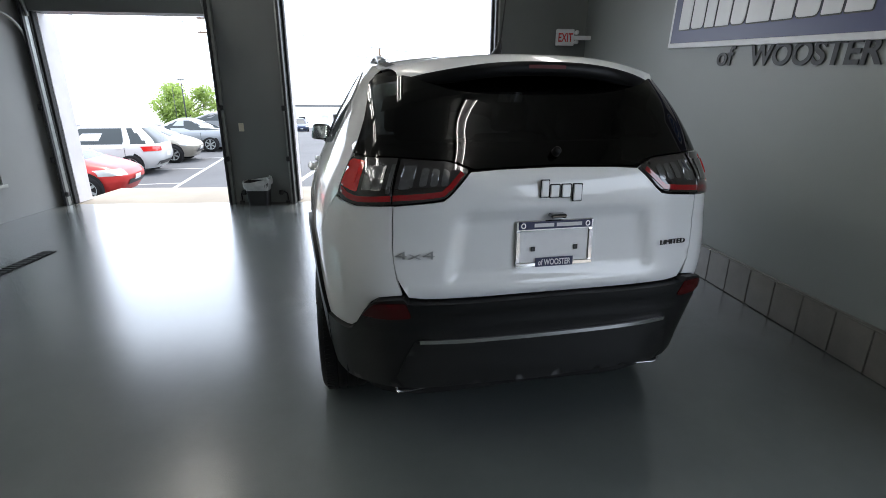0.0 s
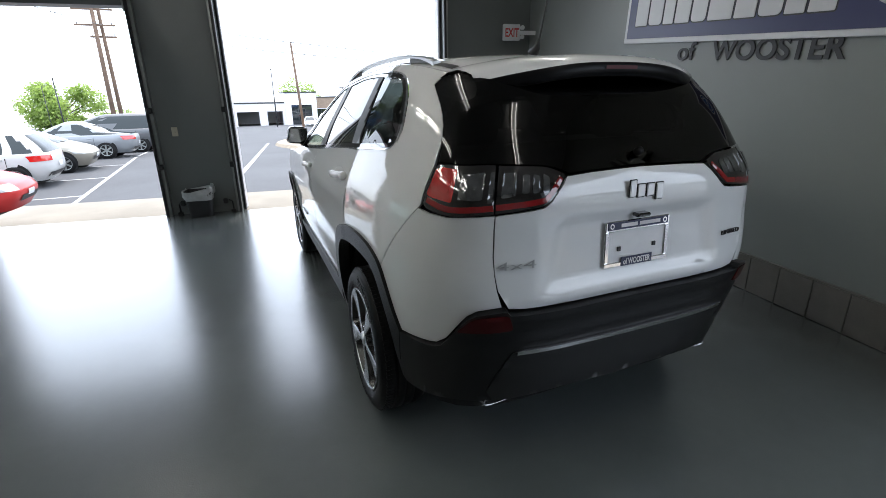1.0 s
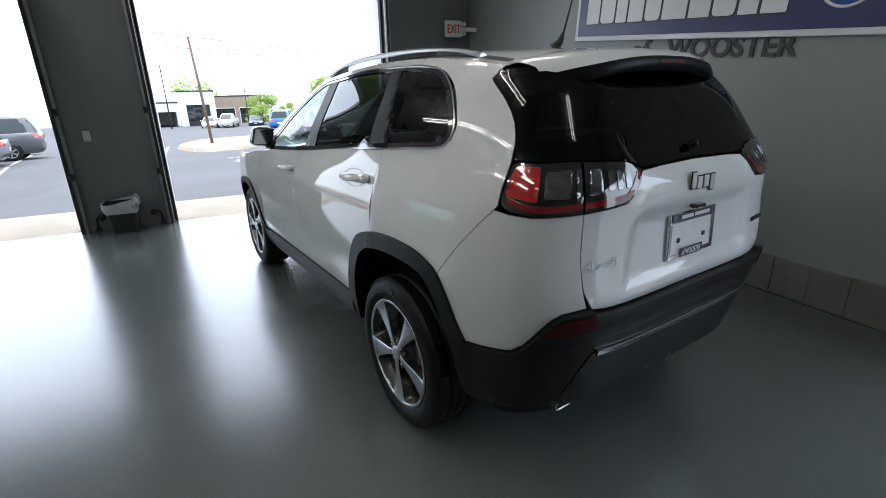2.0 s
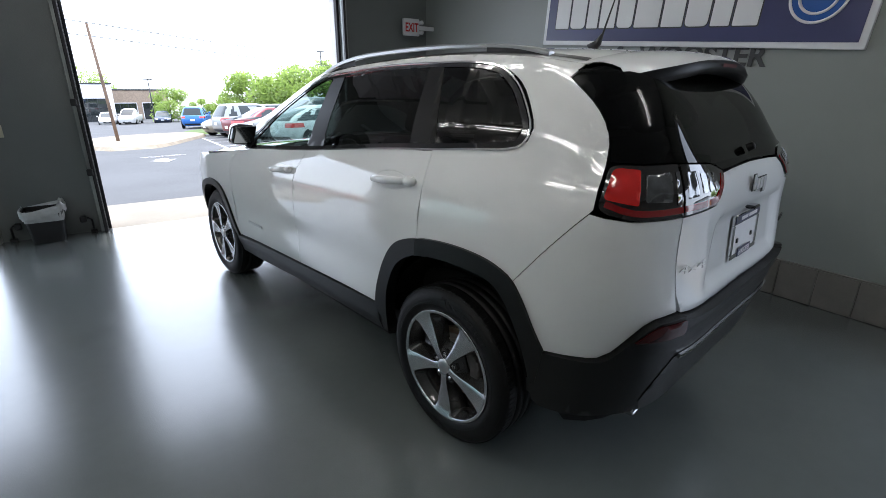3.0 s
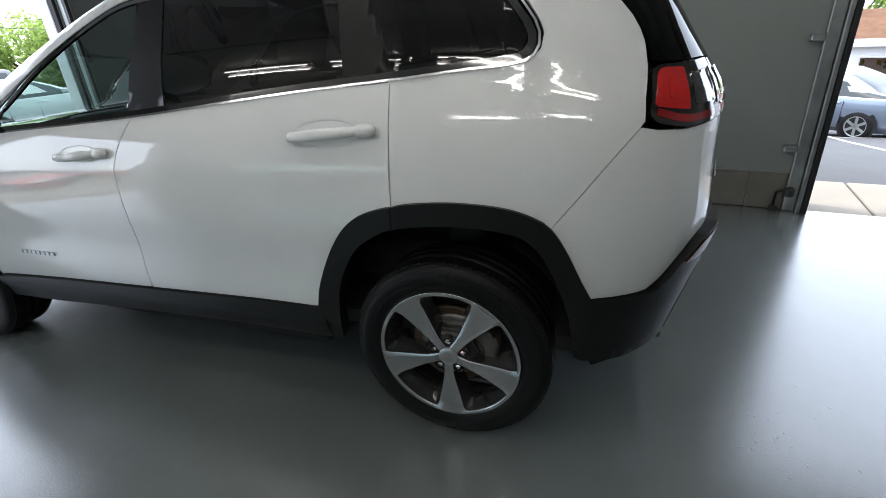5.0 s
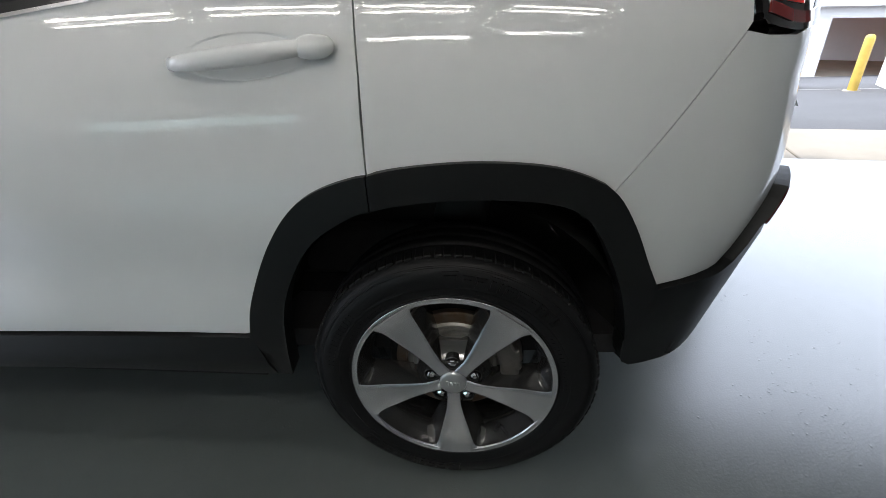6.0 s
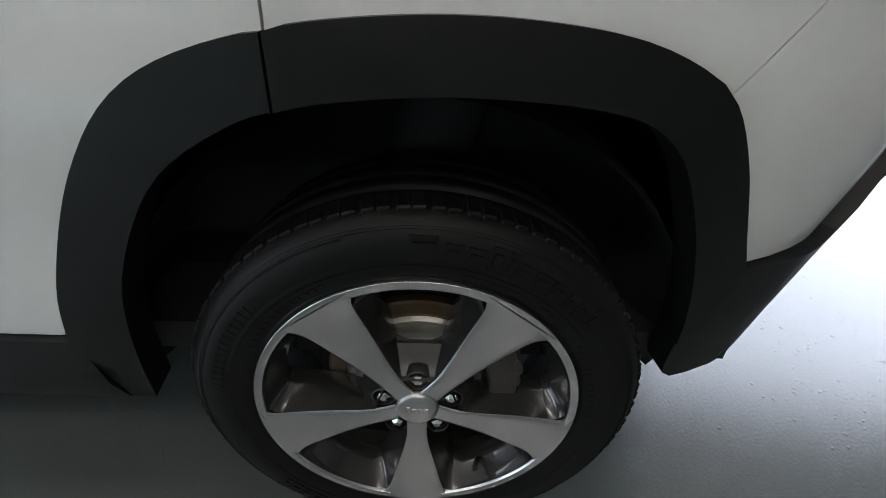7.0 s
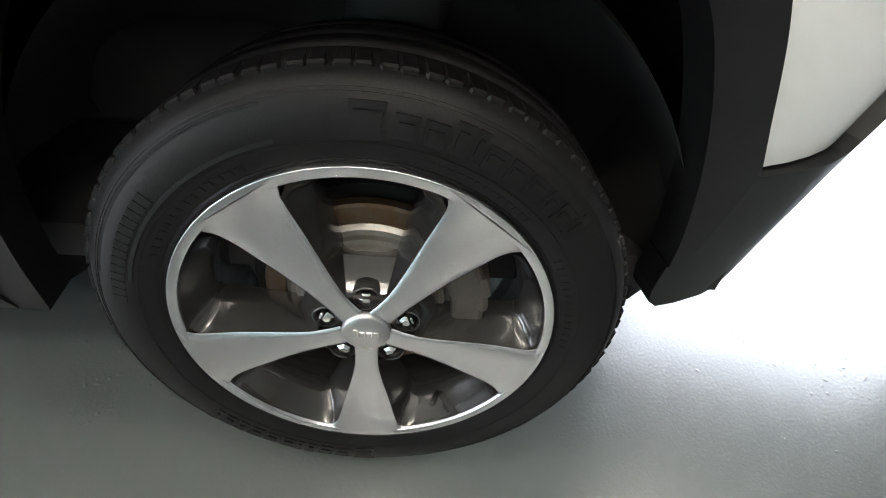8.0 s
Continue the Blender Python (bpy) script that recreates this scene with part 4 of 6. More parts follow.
    part("mirror_arm", tube(bmesh.new(), [(sgn * 0.86, 1.93, 1.115), (sgn * 0.90, 1.93, 1.135), (sgn * 0.93, 1.93, 1.155)], [0.03, 0.028, 0.03], 10), M_BLACK_PLASTIC, mir, smooth=True)
    skin("mirror_sail", [(1.88, 1.105), (1.86, 1.19), (1.98, 1.10)], M_BLACK_PLASTIC, sgn, 0.003, 0.01, 0.03)

# dark inner shell and wheel housings, deep shade in their colour; cabin
shell = bmesh.new()
rz = [0.24, 0.40, 0.60, 0.80, 0.90]
rows_ = []
for z in rz:
    us = np.linspace(MID, 2.5 + 0.9 * math.pi / 2, 70)
    left = [SUV.at(u, z) for u in us]
    k = 0.955 if z > 0.3 else 0.92
    keep = lambda p: p.x * k * (0.72 if z < 0.82 and (abs(p.y) < 0.44 or abs(p.y - 2.707) < 0.44) else 1.0)
    pts = [Vector((keep(p), 0.03 + p.y * 0.975, z)) for p in left]
    rows_.append([shell.verts.new(p) for p in pts] + [shell.verts.new((-p.x, p.y, p.z)) for p in reversed(pts)])
for a, b in zip(rows_, rows_[1:]):
    for i in range(len(a)):
        j = (i + 1) % len(a)
        if (a[i].co - a[j].co).length > 1e-6:
            shell.faces.new((a[i], a[j], b[j], b[i]))
shell.faces.new(rows_[0])
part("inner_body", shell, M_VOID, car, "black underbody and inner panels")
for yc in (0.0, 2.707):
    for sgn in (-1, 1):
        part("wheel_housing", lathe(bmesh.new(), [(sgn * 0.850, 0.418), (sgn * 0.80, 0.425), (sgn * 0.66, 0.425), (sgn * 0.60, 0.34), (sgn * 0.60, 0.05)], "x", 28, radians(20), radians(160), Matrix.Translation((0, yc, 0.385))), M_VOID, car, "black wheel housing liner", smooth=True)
cab = bmesh.new()
box(cab, -0.80, 0.80, -0.55, 2.1, 0.36, 0.42)
box(cab, -0.70, 0.70, -0.62, -0.55, 0.42, 1.14)
part("cabin_floor", cab, M_INTERIOR, car, "black cabin lining")
for sgn in (-1, 1):
    part("door_card", new_box(*sorted((sgn * 0.79, sgn * 0.835)), 0.46, 2.0, 0.42, 1.09, 0.015), M_INTERIOR, car, "black door lining")
    part("side_lining", new_box(*sorted((sgn * 0.77, sgn * 0.81)), -0.36, 0.455, 0.88, 1.10, 0.015), M_INTERIOR, car, "black load bay lining")
part("headlining", grid(lambda v, y: roof_at(v * 0.93, y) + Vector((0, 0, -0.045)), np.linspace(-1, 1, 9), np.linspace(1.35, -0.32, 12)), mat("grey_headlining", (0.16, 0.16, 0.155), 0.85, vary=0.1, scale=20, fine=0.3), car, "grey headlining")


def car_seat(x, y, wide):
    s = part("seat", new_box(x - wide, x + wide, y - 0.24, y + 0.28, 0.50, 0.66, 0.05, seg=3), M_INTERIOR, car, "black cloth seat", smooth=True)
    part("seat_back", new_box(x - wide, x + wide, -0.07, 0.07, 0.0, 0.62, 0.05, m=Matrix.Translation((0, y - 0.25, 0.60)) @ Matrix.Rotation(radians(14), 4, "X"), seg=3), M_INTERIOR, s, smooth=True)
    for k in ([0] if wide < 0.4 else [-0.42, 0.42]):
        part("head_restraint", new_box(x + k - 0.13, x + k + 0.13, -0.05, 0.05, 0.64, 0.83, 0.04, m=Matrix.Translation((0, y - 0.25, 0.60)) @ Matrix.Rotation(radians(14), 4, "X"), seg=3), M_INTERIOR, s, smooth=True)


car_seat(-0.38, 1.12, 0.25)
car_seat(0.38, 1.12, 0.25)
car_seat(0.0, 0.25, 0.66)
bm = new_box(-0.76, 0.76, 1.72, 2.12, 0.70, 1.06, 0.06, seg=3)
box(bm, -0.62, -0.16, 1.68, 1.86, 1.03, 1.12, 0.03, seg=2)
dash = part("dashboard", bm, M_INTERIOR, car, "black dashboard", smooth=True)
wheel_m = Matrix.Translation((-0.38, 1.58, 1.0)) @ Matrix.Rotation(radians(24), 4, "X")
bm = bmesh.new()
lathe(bm, [(0.016 * math.sin(a), 0.185 + 0.016 * math.cos(a)) for a in np.linspace(0, 2 * math.pi, 9)], "y", 32, m=wheel_m)
box(bm, -0.17, 0.17, -0.012, 0.012, -0.03, 0.03, 0.008, m=wheel_m)
box(bm, -0.06, 0.06, -0.03, 0.02, -0.17, 0.05, 0.015, m=wheel_m)
part("steering_wheel", bm, M_INTERIOR, car, "black steering wheel", smooth=True)

# badges and plate on the tailgate
M_BADGE = mat("badge_silver", (0.72, 0.73, 0.74), 0.25, metal=0.35)
tailpose = lambda x, z, off: Matrix.Translation((x, 0, z)) @ Matrix.Translation((0, SUV.at(u_x(x, z), z).y - off, 0)) @ pose(0, 0, 0, 88, 0, yaw_x(x, z))


def u_x(x, z):
    us_ = np.linspace(MID, -0.45, 120)
    return min(us_, key=lambda u: abs(SUV.at(u, z).x + abs(x)))


def yaw_x(x, z):
    u = u_x(x, z)
    a, b = SUV.at(u + 0.02, z), SUV.at(max(MID, u - 0.02), z)
    ang = math.degrees(math.atan2(b.y - a.y, b.x - a.x))
    return ang if x < 0 else -ang


for k, (dx, w_, h0, h1) in enumerate(((-0.066, 0.030, -0.020, 0.036), (-0.026, 0.036, -0.022, 0.020), (0.020, 0.036, -0.022, 0.020), (0.066, 0.034, -0.036, 0.020))):
    b = part("maker_badge", new_box(dx - w_ / 2 - 0.0035, dx + w_ / 2 + 0.0035, h0 - 0.0035, h1 + 0.0035, 0.0, 0.004, 0.003), M_GLOSSBLACK, tailgate, "black edged chrome block of the maker badge")
    b.matrix_basis = tailpose(0.005, 1.128, 0.006)
    part("badge_face", new_box(dx - w_ / 2, dx + w_ / 2, h0, h1, 0.003, 0.008, 0.003), M_BADGE, b)
wording("4x4", 0.040, M_SATIN, tailpose(-0.545, 0.912, 0.006), tailgate, "trim_lettering", 0.0015, "silver 4x4 lettering", 0.150, -0.0004)
wording("LIMITED", 0.026, M_BLACK_PLASTIC, tailpose(0.515, 0.912, 0.006), tailgate, "trim_lettering", 0.003, "dark LIMITED lettering", 0.125, -0.0002)
pm = pose(0.0, -0.788, 0.94, 86.5, 0, 0)
holder = part("plate_holder", new_box(-0.152, 0.152, -0.076, 0.076, -0.004, 0.0, 0.001), M_PLATE, tailgate, "blank pale grey licence plate backing")
holder.matrix_basis = pm
frame_bm = bmesh.new()
for a in ((-0.160, 0.160, 0.046, 0.083), (-0.160, 0.160, -0.083, -0.066), (-0.160, -0.140, -0.066, 0.046), (0.140, 0.160, -0.066, 0.046)):
    box(frame_bm, a[0], a[1], a[2], a[3], -0.006, 0.006, 0.003)
pf = part("plate_frame", frame_bm, M_CHROME, holder, "chrome licence plate frame with dark dealer bands")
part("dealer_band", new_box(-0.150, 0.150, 0.053, 0.080, 0.0055, 0.0085, 0.001), M_NAVY, pf, "navy band")
part("dealer_band", new_box(-0.078, 0.078, -0.083, -0.050, 0.0055, 0.0085, 0.001), M_NAVY, pf, "navy band")
for a, w_ in ((-0.048, 0.080), (0.055, 0.105)):
    part("brand_bar", new_box(a - w_ / 2, a + w_ / 2, 0.060, 0.073, 0.0083, 0.0095), M_WHITE_TRIM, pf, "pale bar in place of a brand name")
for a in (-0.132, 0.132):
    part("brand_roundel", lathe(bmesh.new(), [(0.0083, 0.006), (0.0095, 0.006), (0.0095, 0.010), (0.0083, 0.010)], "z", 18, m=Matrix.Translation((a, 0.0665, 0))), M_CHROME, pf)
wording("of WOOSTER", 0.030, M_WHITE_TRIM, pose(0, -0.077, 0.0087), pf, "dealer_lettering", 0.0006, "white of WOOSTER lettering", 0.135, 0.0006)
for a in (-0.088, 0.088):
    part("plate_clip", new_box(a - 0.008, a + 0.008, -0.026, -0.010, 0.0, 0.006, 0.001), M_BLACK_PLASTIC, holder, "black plate clip")
part("camera_pod", new_box(-0.032, 0.032, -0.818, -0.78, 1.034, 1.048, 0.005), M_GLOSSBLACK, tailgate, "black reversing camera")
# model script low on the front door
bars = bmesh.new()
for k in range(8):
    y0_ = 1.985 - k * 0.030
    p = SUV.at(y0_, 0.582)
    box(bars, p.x - 0.004, p.x + 0.004, y0_ - 0.022, y0_, 0.575, 0.592, 0.001)
part("model_script", bars, M_SATIN, car, "small silver blocks in place of a model name")


# the body's proportions: a longer tail, more tumblehome, a higher belt line
GROW_Z = lut([(0.30, 0.0), (0.48, 0.0), (0.60, 0.015), (0.80, 0.034), (0.90, 0.044), (1.10, 0.066), (1.20, 0.074), (1.30, 0.076), (1.40, 0.073), (1.54, 0.064), (1.60, 0.050), (1.68, 0.015), (1.80, 0.015)])
GROW_ALONG = lut([(-0.85, 0.60), (-0.65, 0.65), (-0.50, 0.95), (0.30, 1.0), (1.20, 0.50), (2.0, 0.20), (2.6, 0.0)])
GROW_Y = lut([(-0.85, -0.025), (-0.75, -0.038), (-0.65, -0.042), (-0.58, -0.036), (-0.50, -0.020), (-0.30, -0.010), (0.0, 0.008), (0.15, 0.018), (0.30, 0.030), (0.50, 0.042), (1.10, 0.095), (1.40, 0.090), (2.0, 0.085), (2.3, 0.040), (2.6, 0.0)])
GROW_X = lut([(0.30, 0.0), (0.90, 0.0), (1.00, -0.008), (1.08, -0.020), (1.15, -0.035), (1.20, -0.045), (1.30, -0.056), (1.40, -0.072), (1.50, -0.084), (1.56, -0.092), (1.62, -0.098), (1.70, -0.10)])


def stance(p):
    tail = smooth01((-0.40 - p.y) / 0.30)
    low = 1 - smooth01((p.z - 0.45) / 0.40)
    ahead = smooth01((p.y - 0.2) / 1.2) * smooth01((p.z - 1.0) / 0.6)
    wide = GROW_X(p.z) * (1 - 0.5 * tail if p.z > 1.0 else 1.0) - 0.035 * ahead - 0.025 * tail
    middle = max(0.0, 1 - (p.x / 0.85) ** 2)
    along = GROW_Y(p.y) * (1 - ahead) * (1 - tail * (1 - (1 - 0.75 * low) * (1 - 0.85 * middle)))
    along += tail * low * (0.025 + 0.035 * middle)
    return Vector((p.x * (1 + wide), p.y + along, p.z + GROW_Z(p.z) * GROW_ALONG(p.y) + (0.015 + 0.018 * middle) * low * smooth01((-0.30 - p.y) / 0.45)))


bpy.context.view_layer.update()
for ob in car.children_recursive:
    there = ob.matrix_world.copy()
    back_ = there.inverted()
    for v in ob.data.vertices:
        v.co = back_ @ stance(there @ v.co)


# ---- wheels of the SUV ----
def wheel_meshes():
    """One wheel about the origin, its face towards -x; returns (name, mesh, parent index, label)."""
    out = []
    made = thing("tmp_wheel", pose(0, 0, 0), "", "")
    tyre = bmesh.new()
    prof = [(0.012, 0.252), (-0.004, 0.2565), (-0.010, 0.267), (-0.016, 0.285), (-0.0175, 0.305), (-0.014, 0.325), (-0.004, 0.342), (0.008, 0.352), (0.018, 0.3560)]
    back = [(0.036, 0.3575), (0.056, 0.3575), (0.0565, 0.350), (0.0645, 0.350), (0.065, 0.3585), (0.098, 0.3590), (0.0985, 0.351), (0.1065, 0.351), (0.107, 0.3590), (0.142, 0.3585), (0.1425, 0.350), (0.1505, 0.350), (0.151, 0.3575), (0.185, 0.355), (0.205, 0.343), (0.215, 0.31), (0.20, 0.25)]
    lathe(tyre, prof + back, "x", 96)
    for f in tyre.faces:
        f.smooth = True
    t_ob = part("tyre", tyre, M_TYRE, made, "black road tyre with moulded sidewall")
    # shoulder blocks with grooves between them
    n = 100
    block = None
    for i in range(n):
        a = 2 * math.pi * (i + 0.12 * (i % 2)) / n
        m = Matrix.Rotation(a, 4, "X") @ Matrix.Rotation(radians(6), 4, "Z")
        if block is None:
            block = part("tread_block", new_box(0.008, 0.050, -0.0098, 0.0098, 0.343, 0.3580, 0.0026), M_TYRE, t_ob)
        ob = block if i == 0 else new("tread_block", block.data)
        ob.parent, ob.matrix_basis = t_ob, m
    # sidewall relief: raised blocks in place of the maker's name, ribs, size marks
    rel = bmesh.new()

    def side_block(r0, r1, a0, a1, h=0.0014):
        k = max(1, int(abs(a1 - a0) / 0.02))
        rows = []
        for j in range(k + 1):
            a = a0 + (a1 - a0) * j / k
            ring = []
            for r in (r0, r1):
                x = np.interp(r, [p[1] for p in prof], [p[0] for p in prof]) - h
                ring.append(rel.verts.new((x, -r * math.sin(a), r * math.cos(a))))
            for r in (r1, r0):
                x = np.interp(r, [p[1] for p in prof], [p[0] for p in prof]) + 0.004
                ring.append(rel.verts.new((x, -r * math.sin(a), r * math.cos(a))))
            rows.append(ring)
        for a_, b_ in zip(rows, rows[1:]):
            for q in range(4):
                rel.faces.new((a_[q], a_[(q + 1) % 4], b_[(q + 1) % 4], b_[q]))
        rel.faces.new(rows[0])
        rel.faces.new(rows[-1][::-1])

    side_block(0.292, 0.3325, -1.30, -0.30, 0.0012)
    for base in (0.0, math.pi):
        a = base - 0.04
        for k, w_ in enumerate((0.14, 0.095, 0.095, 0.07, 0.05, 0.095, 0.09, 0.095, 0.07, 0.085, 0.05)):
            r0, r1 = (0.291, 0.329) if k == 0 else (0.296, 0.330 if k in (3, 4, 10) else 0.322)
            e = a + w_ * 0.80
            side_block(r0, r1, a, e, 0.0022)
            side_block(r0 + 0.008, r1 - 0.008, a + 0.012, e - 0.012, 0.0034)
            a += w_
    for k in range(14):
        side_block(0.300, 0.316, -1.42 + k * 0.042, -1.42 + k * 0.042 + 0.028, 0.0012)
        side_block(0.271, 0.279, -1.15 + k * 0.05, -1.15 + k * 0.05 + 0.036, 0.0008)
        side_block(0.270, 0.279, 1.0 + k * 0.045, 1.0 + k * 0.045 + 0.03, 0.0008)
        side_block(0.272, 0.278, 0.2 + k * 0.04, 0.2 + k * 0.04 + 0.026, 0.0007)
    for r in (0.334, 0.3375, 0.286, 0.2635):
        side_block(r, r + 0.0013, 0, 2 * math.pi - 0.001, 0.0009)
    bmesh.ops.recalc_face_normals(rel, faces=rel.faces)
    part("sidewall_relief", rel, M_TYRE, t_ob, "raised moulding on the sidewall")
    # rim: lip ring, barrel
    rim = lathe(bmesh.new(), [(-0.004, 0.2455), (-0.0105, 0.2453), (-0.0118, 0.2443), (-0.0118, 0.2440), (-0.0118, 0.2336), (-0.0112, 0.2328), (0.002, 0.2310)], "x", 96)
    lip = part("rim", rim, M_MACHINED, made, "two tone alloy rim", smooth=True)
    part("barrel", lathe(bmesh.new(), [(-0.001, 0.2316), (0.018, 0.226), (0.045, 0.214), (0.080, 0.208), (0.17, 0.212), (0.19, 0.235)], "x", 72), M_RIMGREY, lip, "grey painted rim barrel", smooth=True)
    # spokes: bright faces; between them dark pockets that slope to the openings
    R = [0.030, 0.050, 0.070, 0.100, 0.135, 0.170, 0.198, 0.214, 0.224, 0.2350]
    Wd = [0.0165, 0.0158, 0.0168, 0.0212, 0.0285, 0.0365, 0.0425, 0.0475, 0.0540, 0.0660]
    X = [-0.007, -0.008, -0.008, -0.0065, -0.005, -0.005, -0.006, -0.0080, -0.0100, -0.0120]
    width, lift_ = lut(list(zip(R, Wd))), lut(list(zip(R, X)))
    c36, s36 = math.cos(math.pi / 5), math.sin(math.pi / 5)

    def edge(rho, w_):
        """A point beside a spoke's middle line, seen from the middle of the pocket next to it."""
        return rho * s36 - w_ * c36, rho * c36 + w_ * s36

    for i in range(5):
        a = math.pi + i * 2 * math.pi / 5
        m, m2 = Matrix.Rotation(a, 4, "X"), Matrix.Rotation(a + math.pi / 5, 4, "X")
        face = bmesh.new()
        rows = []
        for rr in np.linspace(0.030, 0.2350, 24):
            w_, x = width(rr), lift_(rr)
            rows.append([face.verts.new(m @ Vector((x - 0.0012 * (1 - q * q) + (0.0012 if abs(q) == 1 else 0), w_ * q, rr))) for q in (-1, -0.94, -0.5, 0, 0.5, 0.94, 1)])
        for A, B in zip(rows, rows[1:]):
            for k in range(6):
                face.faces.new((A[k], A[k + 1], B[k + 1], B[k])).smooth = True
        bmesh.ops.recalc_face_normals(face, faces=face.faces)
        part("spoke", face, M_MACHINED, lip, "machined bright spoke face")
        # pocket: rings from the face's edge down to the opening
        pk = bmesh.new()
        rings = []
        for d in (0.0, 0.10, 0.35, 0.75, 1.0, 1.04):
            ring = []
            for side in (1, -1):
                pts = []
                for k in range(15):
                    t = k / 14
                    rho = 0.062 + d * 0.030 + t * (0.150 - d * 0.048)
                    far = width(rho) + d * (0.005 + 0.020 * t)
                    x_, y_ = edge(rho, far)
                    pts.append((max(x_, 0.004), y_, lift_(rho)))
                ring += [(side * x_, y_, z_) for x_, y_, z_ in (pts if side == 1 else pts[::-1])] if side == -1 else pts
                if side == 1:
                    ax, ay, az = pts[-1]
                    r_end = 0.2300 - d * 0.022
                    half_ = math.atan2(ax, ay)
                    ring += [(r_end * math.sin(half_ * q), r_end * math.cos(half_ * q), -0.008) for q in np.linspace(0.87, -0.87, 13)]
            depth_ = 0.0005 + 0.050 * d**0.8 + (0.02 if d > 1 else 0)
            rings.append([pk.verts.new(m2 @ Vector((z_ + depth_, x_, y_))) for x_, y_, z_ in ring])
        for A, B in zip(rings, rings[1:]):
            for k in range(len(A) - 1):
                pk.faces.new((A[k], A[k + 1], B[k + 1], B[k])).smooth = True
            pk.faces.new((A[-1], A[0], B[0], B[-1]))
        bmesh.ops.recalc_face_normals(pk, faces=pk.faces)
        part("pocket", pk, M_RIMGREY, lip, "dark grey painted pocket between spokes")
        # nut in its bored seat
        m3 = m2 @ Matrix.Translation((0, 0, 0.0545))
        part("nut_seat", lathe(bmesh.new(), [(0.016, 0.0215), (-0.001, 0.0190), (-0.003, 0.0178), (-0.002, 0.0165)], "x", 24, m=m3), M_RIMGREY, lip, smooth=True)
        part("nut_bore", lathe(bmesh.new(), [(-0.002, 0.0164), (0.022, 0.0150), (0.022, 0.002)], "x", 24, m=m3), M_VOID, lip, "dark bore", smooth=True)
        part("wheel_nut", lathe(bmesh.new(), [(0.021, 0.0122), (0.002, 0.0122), (-0.002, 0.0104), (-0.0050, 0.0055), (-0.0056, 0.0005)], "x", 6, m=m3), M_CHROME, lip, "chrome wheel nut")
    part("hub", lathe(bmesh.new(), [(0.06, 0.076), (0.034, 0.076), (0.014, 0.070), (0.005, 0.056), (0.000, 0.036), (-0.002, 0.02)], "x", 40), M_RIMGREY, lip, "dark grey hub", smooth=True)
    cap = lathe(bmesh.new(), [(-0.002, 0.0325), (-0.0100, 0.0318), (-0.0125, 0.0290), (-0.0135, 0.018), (-0.0138, 0.0005)], "x", 40)
    for f in cap.faces:
        f.smooth = True
    for k, (dx, w_) in enumerate(((-0.0135, 0.006), (-0.0045, 0.007), (0.0045, 0.007), (0.0135, 0.007))):
        box(cap, -0.0150, -0.0125, -dx - w_ / 2, -dx + w_ / 2, -0.005, 0.005 if k else 0.009, 0.001)
    part("centre_cap", cap, M_SATIN, lip, "silver centre cap with a raised maker mark", smooth=False)
    part("valve", tube(bmesh.new(), [(0.030, -0.110, -0.178), (-0.004, -0.100, -0.163)], [0.005, 0.004], 8), M_BLACK_RUBBER, lip, "black valve stem", smooth=True)
    for ob in [lip] + list(lip.children):
        ob.data.transform(Matrix.Diagonal((1, 1.047, 1.047, 1)))
    disc = lathe(bmesh.new(), [(0.0745, 0.126), (0.071, 0.127), (0.0705, 0.130), (0.072, 0.1305), (0.072, 0.152), (0.0735, 0.157), (0.090, 0.157), (0.090, 0.07)], "x", 60)
    part("brake_disc", disc, M_DISC, made, "worn steel brake disc with a rusty edge", smooth=False)
    hat = lathe(bmesh.new(), [(0.050, 0.05), (0.050, 0.086), (0.053, 0.096), (0.060, 0.100), (0.060, 0.108), (0.066, 0.111), (0.067, 0.119), (0.074, 0.1265)], "x", 60)
    part("disc_hat", hat, M_HAT, made, "bright turned steel disc hat", smooth=False)
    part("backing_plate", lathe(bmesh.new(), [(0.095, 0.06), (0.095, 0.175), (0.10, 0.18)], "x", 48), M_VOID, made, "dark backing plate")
    cal = bmesh.new()
    for a in (-1.25,):
        for k in range(5):
            m = Matrix.Rotation(-a + (k - 2) * 0.16, 4, "X")
            box(cal, 0.032, 0.10, -0.020, 0.020, 0.118, 0.178 - 0.006 * abs(k - 2), 0.008, m=m, seg=2)
    part("brake_caliper", cal, M_CALIPER, made, "cast iron brake caliper")
    return made


w0 = wheel_meshes()
four = [w0] + [copy_thing(w0, pose(0, 0, 0)) for _ in range(3)]
for k, (x, y, turn, spin) in enumerate(((-0.900, 0.0, 0, 0), (-0.900, 2.707, 0, 20), (0.900, 0.0, 180, 11), (0.900, 2.707, 180, 45))):
    w = four[k]
    tyre_ = [c for c in w.children if c.name.startswith("tyre")][0]
    # the tyre is the wheel's own mesh, the rest are its pieces
    for c in list(w.children):
        if c is not tyre_:
            c.parent = tyre_
            c.matrix_parent_inverse = Matrix()
    for c in list(tyre_.children_recursive):
        if c.parent is not tyre_:
            c.parent = tyre_
    tyre_.parent = car
    tyre_.name = "wheel"
    tyre_.matrix_basis = pose(x, y, 0.358, 0, 0, turn) @ pose(0, 0, 0, spin, 0, 0)
    tagged(tyre_, "black tyre on a two tone five spoke alloy rim")
    bpy.data.objects.remove(w)


# ---- things in the bay ----
M_SIGNBLUE = mat("sign_navy", (0.035, 0.04, 0.12), 0.35, vary=0.06, scale=3, fine=0.2)
M_SIGNWHITE = mat("sign_white", (0.70, 0.71, 0.73), 0.35, vary=0.05, scale=4, fine=0.2)
